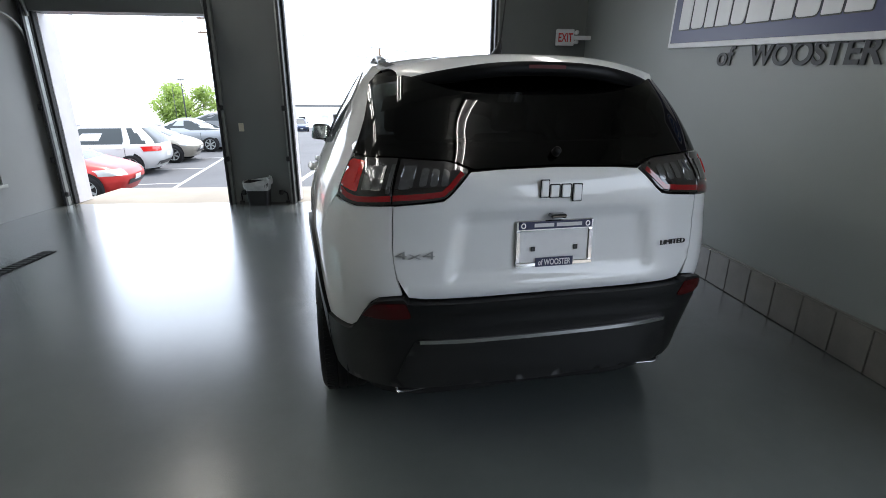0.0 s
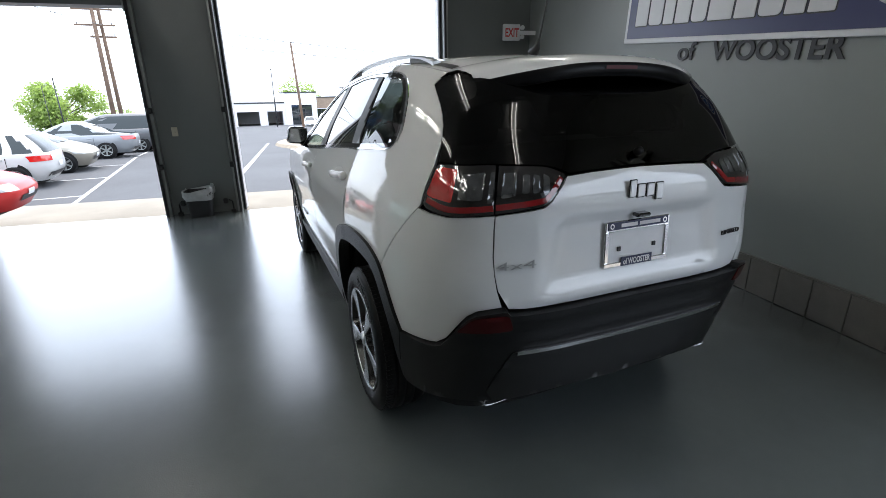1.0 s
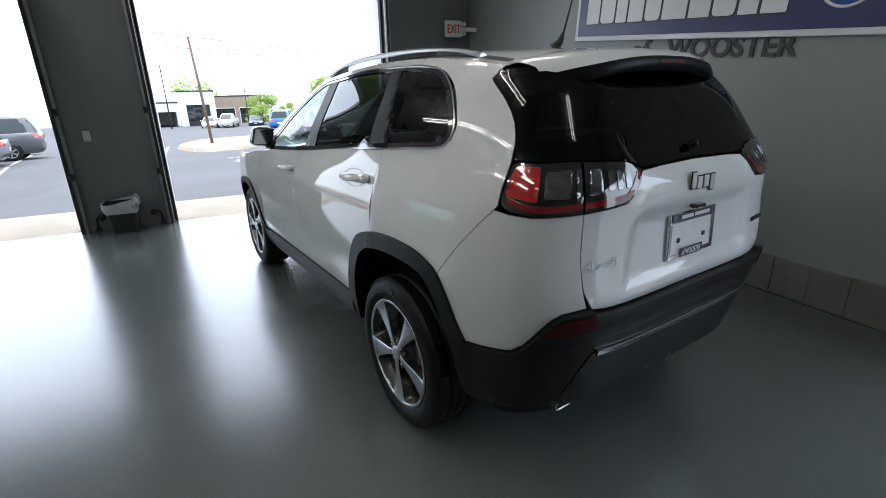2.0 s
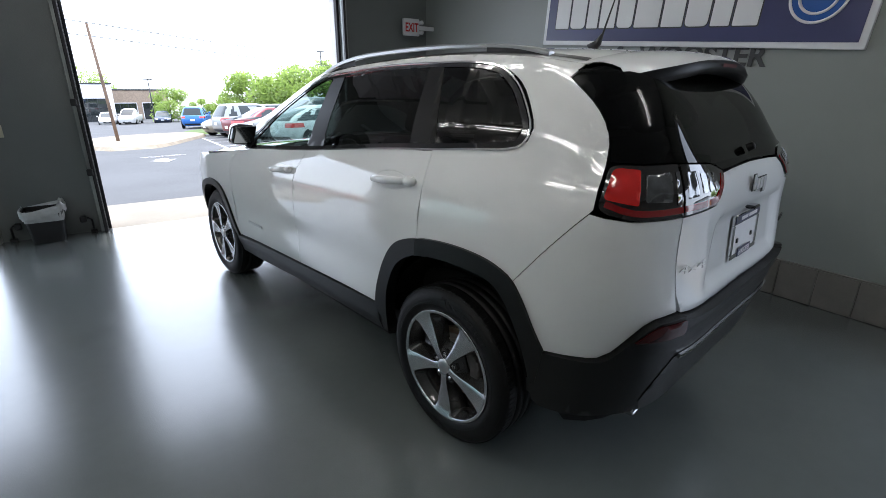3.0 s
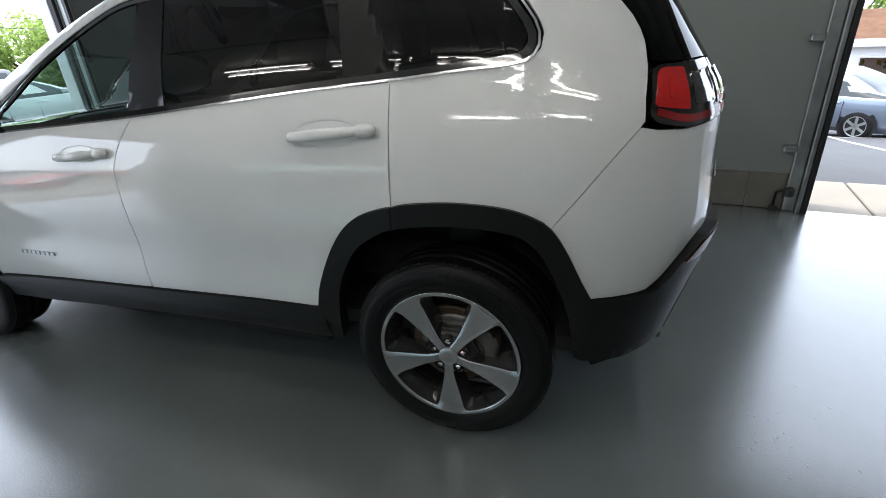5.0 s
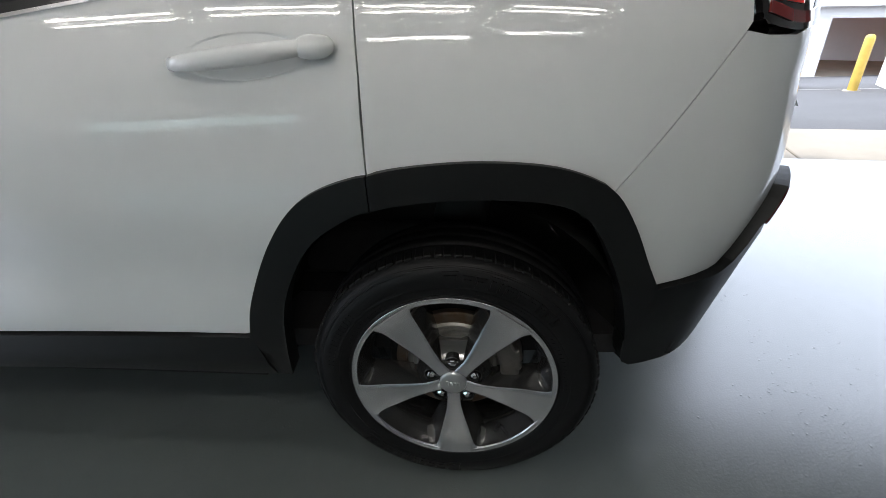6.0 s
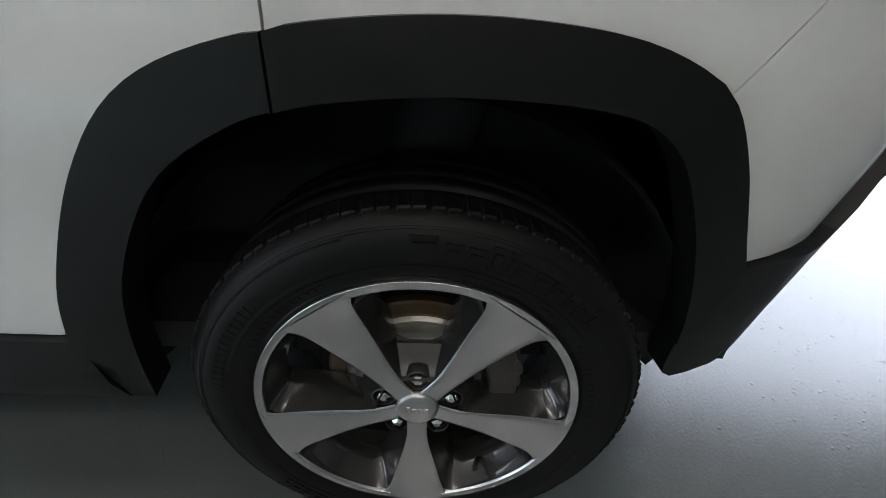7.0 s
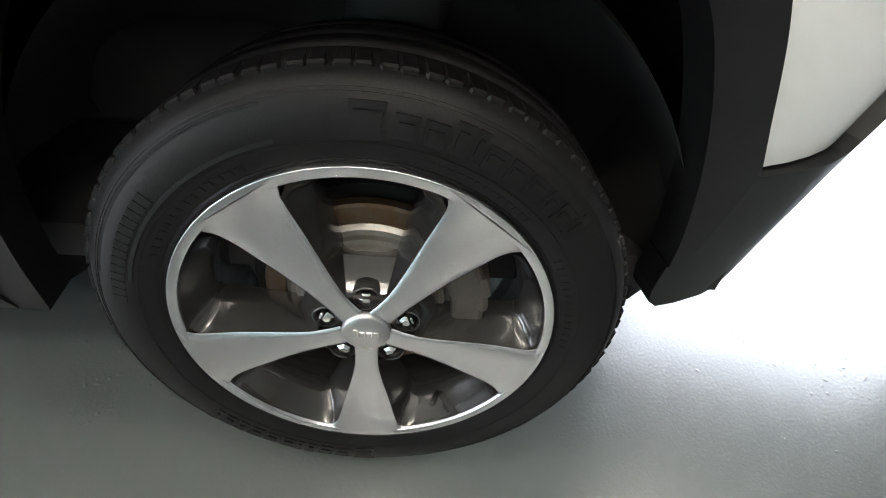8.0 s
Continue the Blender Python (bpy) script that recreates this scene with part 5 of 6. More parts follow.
M_LETTERGREY = mat("dark_letter", (0.035, 0.037, 0.04), 0.5, vary=0.1, scale=12, fine=0.3)
M_ROUNDEL = mat("roundel_blue", (0.03, 0.11, 0.36), 0.25, vary=0.15, scale=6, fine=0.2)
M_IVORY = mat("ivory_plastic", (0.62, 0.58, 0.46), 0.4, vary=0.08, scale=30, fine=0.3)
M_EXITRED = mat("exit_red", (0.55, 0.02, 0.02), 0.4)
M_LINER = mat("bin_liner", (0.62, 0.63, 0.64), 0.35, vary=0.25, scale=14, fine=0.5, bump=0.004, bump_scale=40)

on_wall = lambda y, z, off=0.0, tilt=0.0: RIGHT_M @ Matrix.Translation((-off, y, z)) @ pose(0, 0, 0, 90, 0, -90) @ pose(0, 0, 0, 0, 0, tilt)
sign = thing("dealer_sign", on_wall(0.63, 1.86, 0.002, -4.2) @ Matrix.Diagonal((0.85, 0.85, 1, 1)), "navy wall sign with white border, block letters and roundel", "sign")
part("backing", new_box(-1.66, 1.63, 0.0, 0.78, 0.0, 0.03, 0.004), M_SIGNWHITE, sign, "white border board")
part("field", new_box(-1.61, 1.58, 0.05, 0.73, 0.0295, 0.034, 0.001), M_SIGNBLUE, sign, "navy field")
widths = (0.20, 0.21, 0.15, 0.20, 0.19, 0.28, 0.22, 0.22, 0.17, 0.21)
x = -1.47
for k, w_ in enumerate(widths):
    lean = 0.35 if k in (0, 6) else 0.0
    cut = rounded([(x, 0.18), (x + w_, 0.18), (x + w_, 0.55), (x, 0.55)], 0.05 if k in (1, 4, 7) else 0.012)
    for nm, gr, z0, mm in (("letter_edge", 0.012, 0.0345, M_LETTERGREY), ("letter_block", 0.0, 0.0375, M_SIGNWHITE)):
        bm = bmesh.new()
        poly = inset(cut, -gr) if gr else cut
        flat(bm, poly, z0 - 0.003, z0 + 0.001)
        part(nm, bm, mm, sign, "white block in place of a brand letter" if gr == 0 else "dark edge of a block")
    x += w_ + 0.028
rx, ry = 1.235, 0.39
part("roundel", lathe(bmesh.new(), [(0.034, 0.001), (0.038, 0.18), (0.034, 0.21)], "z", 48, m=Matrix.Translation((rx, ry, 0))), M_ROUNDEL, sign, "blue disc", smooth=True)
for r in (0.135, 0.20):
    part("roundel_ring", lathe(bmesh.new(), [(0.036, r - 0.012), (0.044, r - 0.010), (0.044, r + 0.008), (0.036, r + 0.010)], "z", 48, m=Matrix.Translation((rx, ry, 0))), M_SIGNWHITE, sign, "white ring", smooth=True)
part("roundel_bar", new_box(rx - 0.09, rx + 0.09, ry - 0.012, ry + 0.012, 0.038, 0.044, 0.002), M_SIGNWHITE, sign, "plain white bar")
town = thing("wall_lettering", on_wall(0.345, 1.71, 0.001, -3.3), "dark grey raised of WOOSTER lettering on the wall", "sign")
wording("WOOSTER", 0.200, M_LETTERGREY, pose(0.0, 0.0, 0.006), town, "letters", 0.004, "dark raised letters", 1.07, 0.005)
wording("of", 0.200, M_LETTERGREY, pose(-0.825, 0.0, 0.006), town, "letters", 0.004, "dark raised letters", 0.21, 0.003)
exit_sign = thing("exit_sign", RIGHT_M @ pose(-0.36, 4.22, 2.20, 0, 0, -2), "white EXIT sign with red letters and two lamp heads", "exit sign")
part("case", new_box(-0.125, 0.125, -0.025, 0.025, 0.0, 0.215, 0.01), M_SIGNWHITE, exit_sign)
wording("EXIT", 0.155, M_EXITRED, pose(0, -0.027, 0.052, 90, 0, 0), exit_sign, "letters", 0.001, "red EXIT letters", 0.20, 0.003)
part("bracket", new_box(0.12, 0.358, -0.02, 0.02, 0.08, 0.13), M_SIGNWHITE, exit_sign)
for a in (0.05, 0.17):
    part("lamp_head", lathe(bmesh.new(), [(-0.04, 0.001), (-0.035, 0.03), (0.015, 0.024), (0.022, 0.001)], "y", 16, m=Matrix.Translation((0.155, 0, a))), M_SIGNWHITE, exit_sign, smooth=True)


def wall_plate(name, m, label, switch):
    p = thing(name, m, label, name.replace("_", " "))
    part("cover", new_box(-0.036, 0.036, -0.058, 0.058, 0, 0.007, 0.003), M_IVORY, p)
    if switch:
        part("lever", new_box(-0.006, 0.006, -0.012, 0.014, 0.006, 0.016, 0.002), M_IVORY, p)
    else:
        for a in (-0.022, 0.022):
            part("socket", new_box(-0.016, 0.016, a - 0.014, a + 0.014, 0.006, 0.0085, 0.002), M_IVORY, p)
    for a in (-0.045, 0.045):
        part("screw", lathe(bmesh.new(), [(0.0065, 0.0035), (0.008, 0.003), (0.0085, 0.0005)], "z", 8, m=Matrix.Translation((0, a, 0))), M_STEEL, p)


wall_plate("wall_outlet", on_wall(-1.115, 1.05), "ivory wall outlet on the grey wall", False)
wall_plate("light_switch", FRONT_M @ pose(-0.69, -0.001, 1.09, 90, 0, 0), "ivory light switch on the dark pillar", True)

bin_ = thing("waste_bin", FRONT_M @ pose(-0.50, -0.16, 0.0), "black plastic waste bin with a white liner", "waste bin")
bm = bmesh.new()
rows_ = []
for z, k in ((0, 0.78), (0.004, 0.8), (0.30, 0.98), (0.335, 1.0), (0.345, 1.04), (0.345, 0.95), (0.02, 0.76)):
    rows_.append([bm.verts.new((x * k, y * k, z)) for x, y in rounded([(-0.165, -0.12), (0.165, -0.12), (0.165, 0.12), (-0.165, 0.12)], 0.05)])
for a, b in zip(rows_, rows_[1:]):
    for i in range(len(a)):
        bm.faces.new((a[i], a[(i + 1) % len(a)], b[(i + 1) % len(a)], b[i]))
bm.faces.new(rows_[0][::-1])
bm.faces.new(rows_[-1])
part("tub", bm, M_BLACK_PLASTIC, bin_, smooth=False)
bm = bmesh.new()
rows_ = []
ring = rounded([(-0.168, -0.123), (0.168, -0.123), (0.168, 0.123), (-0.168, 0.123)], 0.05, 8)
for q, (z, k) in enumerate(((0.22, 0.93), (0.34, 0.97), (0.368, 1.03), (0.352, 1.10), (0.29, 1.09))):
    rows_.append([bm.verts.new((x * k * (1 + 0.015 * math.sin(i * 1.9 + q)), y * k * (1 + 0.03 * math.sin(i * 2.3)), z + (0.020 * math.sin(i * 0.55 + 1) + 0.008 * math.sin(i * 2.1)) * (q > 1) + (0.05 * (x / 0.17) if q > 1 else 0) * 0.5)) for i, (x, y) in enumerate(ring)])
for a, b in zip(rows_, rows_[1:]):
    for i in range(len(a)):
        bm.faces.new((a[i], a[(i + 1) % len(a)], b[(i + 1) % len(a)], b[i])).smooth = True
part("liner", bm, M_LINER, bin_, "crumpled white plastic liner")


def door_sensor(m):
    h = thing("door_sensor", m, "small black photo eye on a bent bracket", "sensor", "garage door sensors")
    part("arm", tube(bmesh.new(), [(0, 0, 0.02), (0, -0.02, 0.14), (0.03, -0.06, 0.17), (0.07, -0.08, 0.17)], 0.010, 6), M_BLACK_PLASTIC, h, smooth=True)
    part("eye", new_box(0.04, 0.10, -0.11, -0.05, 0.13, 0.20, 0.012), M_BLACK_PLASTIC, h)
    part("foot", new_box(-0.03, 0.03, -0.04, 0.0, 0.0, 0.03, 0.004), M_BLACK_PLASTIC, h)


door_sensor(FRONT_M @ pose(-0.80, 0, 0))
door_sensor(FRONT_M @ pose(-0.13, 0, 0) @ Matrix.Diagonal((-1, 1, 1, 1)))
door_sensor(FRONT_M @ pose(-3.27, 0, 0))
door_sensor(RIGHT_M @ pose(-0.024, -1.76, 0, 0, 0, -90))

# dried drips and grit in the floor coating
rng = np.random.default_rng(7)
bm = bmesh.new()
for cx, cy, sx, sy, n in ((-0.75, 0.52, 0.10, 0.06, 45), (-0.30, -1.12, 0.30, 0.05, 60), (-0.60, -1.05, 0.16, 0.12, 60), (-0.22, -1.38, 0.22, 0.05, 40), (-2.4, -0.6, 0.5, 0.5, 50), (-3.1, 0.4, 0.5, 0.8, 50)):
    for _ in range(n):
        x, y, r = cx + rng.normal() * sx, cy + rng.normal() * sy, rng.uniform(0.0012, 0.0045)
        a, k = rng.uniform(0, math.pi), rng.uniform(1.0, 2.2)
        ring = [bm.verts.new((x + r * (k * math.cos(t) * math.cos(a) - math.sin(t) * math.sin(a)), y + r * (k * math.cos(t) * math.sin(a) + math.sin(t) * math.cos(a)), 0.0002)) for t in np.linspace(0, 2 * math.pi, 7)[:6]]
        top = bm.verts.new((x, y, 0.0002 + r * 0.28))
        for i in range(6):
            bm.faces.new((ring[i], ring[(i + 1) % 6], top)).smooth = True
part("floor_drips", bm, M_FLOOR, None, "small dried drips in the grey floor coating", category="drips", kind="stuff")


# ---- outside ----
def rise(x, y):
    """The lot falls gently away from the front doors, and more steeply behind the side doorway."""
    if y > -2:
        z = -0.03 - 0.10 * max(0.0, min(2.5, y - 5.8)) - 0.041 * max(0.0, min(95.0, y - 8.3))
        return z + (min(z, -0.80) - z) * smooth01((-2.4 - x) / 2.2) * smooth01((y - 6.6) / 3.0)
    return -0.03 - 0.155 * max(0.0, min(26.0, x - 2.9)) * smooth01((-2 - y) / 1.5)


M_ASPHALT = mat("asphalt", (0.078, 0.080, 0.085), 0.85, vary=0.22, scale=0.5, fine=0.5, bump=0.003, bump_scale=110)
M_CONCRETE = mat("concrete", (0.30, 0.268, 0.215), 0.8, vary=0.2, scale=1.5, fine=0.5, bump=0.002, bump_scale=90)
M_LINE = mat("road_paint", (0.52, 0.52, 0.50), 0.7, vary=0.3, scale=4, fine=0.7)
M_MULCH = mat("dry_gravel", (0.36, 0.30, 0.22), 0.9, vary=0.35, scale=3, fine=0.8, bump=0.02, bump_scale=14)
M_GRASS = mat("grass", (0.10, 0.16, 0.035), 0.9, vary=0.4, scale=2, fine=0.7, bump=0.02, bump_scale=20)
M_LEAF = mat("leaves", (0.26, 0.34, 0.11), 0.75, vary=0.5, scale=1.2, fine=0.8)
LT = M_LEAF.node_tree
tr, mx = LT.nodes.new("ShaderNodeBsdfTranslucent"), LT.nodes.new("ShaderNodeMixShader")
tr.inputs["Color"].default_value = (0.42, 0.58, 0.14, 1)
mx.inputs[0].default_value = 0.5
LT.links.new(LT.nodes["Principled BSDF"].outputs[0], mx.inputs[1])
LT.links.new(tr.outputs[0], mx.inputs[2])
LT.links.new(mx.outputs[0], LT.nodes["Material Output"].inputs["Surface"])
M_BARK = mat("bark", (0.11, 0.085, 0.06), 0.9, vary=0.4, scale=6, fine=0.7, bump=0.01, bump_scale=30)
M_POLE = mat("weathered_pole", (0.20, 0.13, 0.09), 0.85, vary=0.4, scale=3, fine=0.7)
M_DARKMETAL = mat("dark_metal", (0.04, 0.042, 0.045), 0.5, metal=0.3)
M_FACADE = mat("white_facade", (0.80, 0.80, 0.79), 0.7, vary=0.10, scale=0.6, fine=0.3)
M_ROOFBROWN = mat("brown_roof", (0.36, 0.19, 0.11), 0.85, vary=0.3, scale=2, fine=0.6)
M_SHOWGLASS = mat("dark_shop_glass", (0.02, 0.024, 0.026), 0.05, coat=1.0)
M_BRICKBAND = mat("tan_brick", (0.36, 0.27, 0.20), 0.8, vary=0.25, scale=5, fine=0.6)

gx = sorted({-600, -420, -300, -120, -60, 60, 120, 300, 600, *np.arange(-40, -12, 2.0), *np.arange(-12, 13, 0.5), *np.arange(14, 41, 2.0)})
gy = sorted({-600, -300, -100, -60, 60, 120, 300, 900, *np.arange(-40, -6, 2.0), *np.arange(-6, 30, 0.5), *np.arange(30, 41, 2.0), -2.43})
ground = part("ground", grid(lambda x, y: Vector((x, y, rise(x, y) - (0.14 if -5.9 < x < 2.0 and -6.3 < y < 4.2 else 0.0))), gx, gy), M_ASPHALT, None, "grey asphalt car park that falls gently away", kind="structure", category="ground")
# pale slab: the distance's white haze is put into the ground's colour
setting("ground_far", new_box(-900, 900, 104.5, 1500, -4.4, rise(0, 110) + 0.05), mat("hazy_far_ground", (0.55, 0.55, 0.53), 0.9, vary=0.2, scale=0.02, fine=0.5), "pale ground far beyond the lot with bright haze in its colour", None, "ground")


def ribbon(name, pts, w, material, label, z=0.006, kind="structure", category="marking"):
    bm = bmesh.new()
    p = straight(pts, 1.0, closed=False)
    poly = band(p, w)
    n = len(p)
    vs = [bm.verts.new((x, y, rise(x, y) + z)) for x, y in poly]
    for i in range(n - 1):
        bm.faces.new((vs[i], vs[i + 1], vs[2 * n - 2 - i], vs[2 * n - 1 - i]))
    bmesh.ops.recalc_face_normals(bm, faces=bm.faces)
    for f in bm.faces:
        if f.normal.z < 0:
            f.normal_flip()
    return part(name, bm, material, None, label, kind=kind, category=category)


# concrete aprons before both doors, in slabs
for k in range(3):
    a, b = -3.3 + k * 2.3, -3.3 + (k + 1) * 2.3 - 0.015
    ob = setting("apron", new_box(a, b, 0.0, 1.40, -0.40, -0.012, 0.008), M_CONCRETE, "pale concrete apron slab before the doors", FRONT_M, "pavement")
for k in range(3):
    a = -6.2 + k * 1.9
    setting("apron", new_box(0.0, 0.92, a, a + 1.885, -0.20, -0.012, 0.008), M_CONCRETE, "pale concrete apron slab before the doors", RIGHT_M, "pavement")

ribbon("lane_line", [(-4.99, 7.08), (-5.57, 28.64)], 0.11, M_LINE, "white painted parking bay edge line")
ribbon("bay_line", [(-5.05, 9.00), (-10.56, 8.79)], 0.1, M_LINE, "white painted parking bay line")
ribbon("bay_line", [(-5.14, 12.10), (-10.55, 11.89)], 0.1, M_LINE, "white painted parking bay line")
ribbon("bay_line", [(-5.22, 15.19), (-10.53, 14.99)], 0.1, M_LINE, "white painted parking bay line")
ribbon("bay_line", [(-5.31, 18.29), (-10.52, 18.09)], 0.1, M_LINE, "white painted parking bay line")
ribbon("bay_line", [(-5.39, 21.38), (-10.49, 21.19)], 0.1, M_LINE, "white painted parking bay line")
ribbon("bay_line", [(-5.47, 24.58), (-10.46, 24.39)], 0.1, M_LINE, "white painted parking bay line")
ribbon("bay_line", [(-5.55, 27.57), (-10.44, 27.39)], 0.1, M_LINE, "white painted parking bay line")
ribbon("lane_line", [(-1.69, 8.54), (0.07, 26.59)], 0.13, M_LINE, "white painted lane line")
ribbon("lane_line", [(2.59, 9.55), (3.53, 14.07), (5.69, 25.44)], 0.11, M_LINE, "white painted parking bay edge line")
ribbon("bay_line", [(3.27, 12.67), (8.49, 13.05)], 0.1, M_LINE, "white painted parking bay line")
ribbon("bay_line", [(3.82, 15.57), (9.04, 15.95)], 0.1, M_LINE, "white painted parking bay line")
ribbon("bay_line", [(4.39, 18.58), (9.61, 18.96)], 0.1, M_LINE, "white painted parking bay line")
ribbon("bay_line", [(4.89, 21.18), (10.10, 21.56)], 0.1, M_LINE, "white painted parking bay line")
ribbon("bay_line", [(5.36, 23.67), (10.58, 24.05)], 0.1, M_LINE, "white painted parking bay line")
ribbon("bay_line", [(5.84, 26.16), (11.05, 26.54)], 0.1, M_LINE, "white painted parking bay line")
ribbon("bay_line", [(8.83, -4.88), (5.87, -4.39)], 0.1, M_LINE, "white painted parking bay line")
ribbon("bay_line", [(12.11, -5.56), (8.83, -4.88)], 0.1, M_LINE, "white painted parking bay line")
ribbon("bay_line", [(13.28, -3.70), (11.79, -7.18)], 0.1, M_LINE, "white painted parking bay line")
ribbon("bay_line", [(10.74, -4.60), (9.46, -8.28)], 0.1, M_LINE, "white painted parking bay line")
arrow = bmesh.new()
pts = [(1.24, 13.73), (0.98, 14.55), (1.17, 14.53), (1.21, 15.02), (1.56, 15.09), (1.52, 14.59), (1.72, 14.63)]
arrow.faces.new([arrow.verts.new((x, y, rise(x, y) + 0.012)) for x, y in pts])
bmesh.ops.recalc_face_normals(arrow, faces=arrow.faces)
part("road_arrow", arrow, M_LINE, None, "white painted road arrow", kind="structure", category="marking")
word = wording("SERVICE", 0.55, M_LINE, pose(1.66, 16.12, 0, 0, 0, 186), None, "road_lettering", 0.0, "white painted SERVICE lettering on the asphalt", 1.25)
for v in word.data.vertices:
    p = word.matrix_basis @ v.co
    v.co.z = rise(p.x, p.y) + 0.014
tagged(word, category="marking", kind="structure")


def mound(name, pts, h, material, label):
    bm = bmesh.new()
    outer = [bm.verts.new((x, y, rise(x, y) - 0.02)) for x, y in pts]
    cx, cy = np.mean(pts, 0)
    inner = [bm.verts.new((x + (cx - x) * 0.04, y + (cy - y) * 0.04, rise(x, y) + h)) for x, y in pts]
    n = len(pts)
    for i in range(n):
        bm.faces.new((outer[i], outer[(i + 1) % n], inner[(i + 1) % n], inner[i]))
    bm.faces.new(inner)
    bmesh.ops.recalc_face_normals(bm, faces=bm.faces)
    return part(name, bm, material, None, label, kind="structure", category="ground")


mound("island", curve([(0.86, 19.94), (2.41, 20.00), (4.50, 23.50), (6.74, 28.26), (6.24, 31.87), (2.27, 30.69), (0.31, 24.91)], 0.8, True), 0.12, M_MULCH, "raised traffic island of pale gravel with a kerb")
mound("verge", curve([(7.20, 29.51), (13.69, 33.44), (20.29, 42.94), (12.95, 41.15), (6.71, 33.00)], 0.8, True), 0.10, M_GRASS, "strip of green grass beside the island")


# parked cars
def paint(name, c, metal=0.2):
    return mat(name, c, 0.34, metal=metal, coat=0.35, spec=0.3, vary=0.04, scale=3, fine=0.2)


KINDS = {
    "sedan": dict(half=[(.2, .78), (.35, .85), (.6, .90), (.8, .89), (.93, .85), (1.1, .75), (1.3, .64), (1.42, .55)], rear=[(.2, -.78), (.4, -.98), (.7, -1.03), (.88, -1.0), (.96, -.90), (1.0, -.30), (1.1, -.05), (1.3, .40), (1.42, .75)], front=[(.2, 3.42), (.45, 3.58), (.62, 3.56), (.76, 3.40), (.86, 3.0), (.94, 2.45), (1.05, 2.20), (1.2, 1.90), (1.35, 1.55), (1.42, 1.35)], belt=0.93, top=1.42, wb=2.68, r=0.325, posts=(0.35, 1.15)),
    "hatch": dict(half=[(.2, .76), (.35, .82), (.6, .86), (.8, .86), (.96, .82), (1.1, .75), (1.3, .63), (1.44, .52)], rear=[(.2, -.62), (.45, -.80), (.8, -.82), (1.0, -.74), (1.15, -.50), (1.3, -.12), (1.44, .40)], front=[(.2, 3.28), (.5, 3.46), (.68, 3.40), (.80, 3.18), (.93, 2.75), (1.1, 2.36), (1.3, 1.86), (1.44, 1.35)], belt=0.96, top=1.44, wb=2.70, r=0.315, posts=(0.30, 1.15)),
    "golf": dict(half=[(.2, .78), (.35, .84), (.6, .89), (.8, .885), (.95, .85), (1.1, .78), (1.3, .68), (1.48, .56)], rear=[(.2, -.60), (.45, -.78), (.8, -.80), (1.0, -.74), (1.2, -.58), (1.48, -.28)], front=[(.2, 3.20), (.5, 3.40), (.70, 3.36), (.84, 3.10), (.93, 2.55), (1.1, 2.18), (1.3, 1.80), (1.48, 1.36)], belt=0.95, top=1.48, wb=2.60, r=0.32, posts=(0.10, 1.0)),
    "suv": dict(half=[(.25, .80), (.4, .88), (.7, .92), (.95, .90), (1.05, .86), (1.3, .77), (1.5, .68), (1.64, .58)], rear=[(.25, -.72), (.5, -.88), (.9, -.88), (1.05, -.82), (1.3, -.68), (1.64, -.46)], front=[(.25, 3.30), (.6, 3.48), (.86, 3.40), (.98, 3.05), (1.05, 2.50), (1.2, 2.22), (1.4, 1.90), (1.64, 1.42)], belt=1.05, top=1.64, wb=2.64, r=0.36, posts=(-0.05, 0.95)),
    "van": dict(half=[(.25, .84), (.4, .92), (.7, .98), (.95, .97), (1.08, .93), (1.3, .86), (1.55, .76), (1.72, .64)], rear=[(.25, -.92), (.5, -1.05), (.9, -1.05), (1.1, -1.0), (1.4, -.88), (1.72, -.68)], front=[(.25, 3.75), (.6, 3.95), (.82, 3.85), (.95, 3.45), (1.08, 3.0), (1.3, 2.55), (1.5, 2.1), (1.72, 1.5)], belt=1.08, top=1.72, wb=3.03, r=0.34, posts=(0.1, 1.3)),
    "pickup": dict(half=[(.35, .84), (.5, .92), (.8, .95), (1.02, .93), (1.12, .88), (1.3, .82), (1.55, .74), (1.76, .62)], rear=[(.35, -1.1), (.6, -1.25), (1.0, -1.25), (1.08, -1.2), (1.12, .95), (1.3, 1.0), (1.76, 1.15)], front=[(.35, 4.0), (.7, 4.1), (.95, 4.0), (1.06, 3.6), (1.12, 3.0), (1.3, 2.75), (1.5, 2.45), (1.76, 1.95)], belt=1.12, top=1.76, wb=3.25, r=0.40, posts=(1.75, 2.2)),
}


@functools.lru_cache(None)
def luts(kind):
    k = KINDS[kind]
    return tuple(lut(k[n]) for n in ("half", "rear", "front"))


def ring_at(kind, z, n=44, grow=0.0, e=0.36):
    h, r, f = (g(z) for g in luts(kind))
    yc, d = (r + f) / 2, (f - r) / 2
    out = []
    for i in range(n):
        a = 2 * math.pi * i / n
        c, s = math.cos(a), math.sin(a)
        out.append((math.copysign(abs(c) ** e, c) * (h + grow), yc + math.copysign(abs(s) ** e, s) * (d + grow), z))
    return out


def loft(rows, keep=None, cap=False):
    bm = bmesh.new()
    vv = [[bm.verts.new(p) for p in row] for row in rows]
    n = len(rows[0])
    for a, b in zip(vv, vv[1:]):
        for i in range(n):
            q = (a[i], a[(i + 1) % n], b[(i + 1) % n], b[i])
            mid = sum((v.co for v in q), Vector()) / 4
            if keep is None or keep(mid):
                bm.faces.new(q).smooth = True
    if cap:
        bm.faces.new(vv[-1])
    for v in [v for v in bm.verts if not v.link_faces]:
        bm.verts.remove(v)
    bmesh.ops.recalc_face_normals(bm, faces=bm.faces)
    return bm


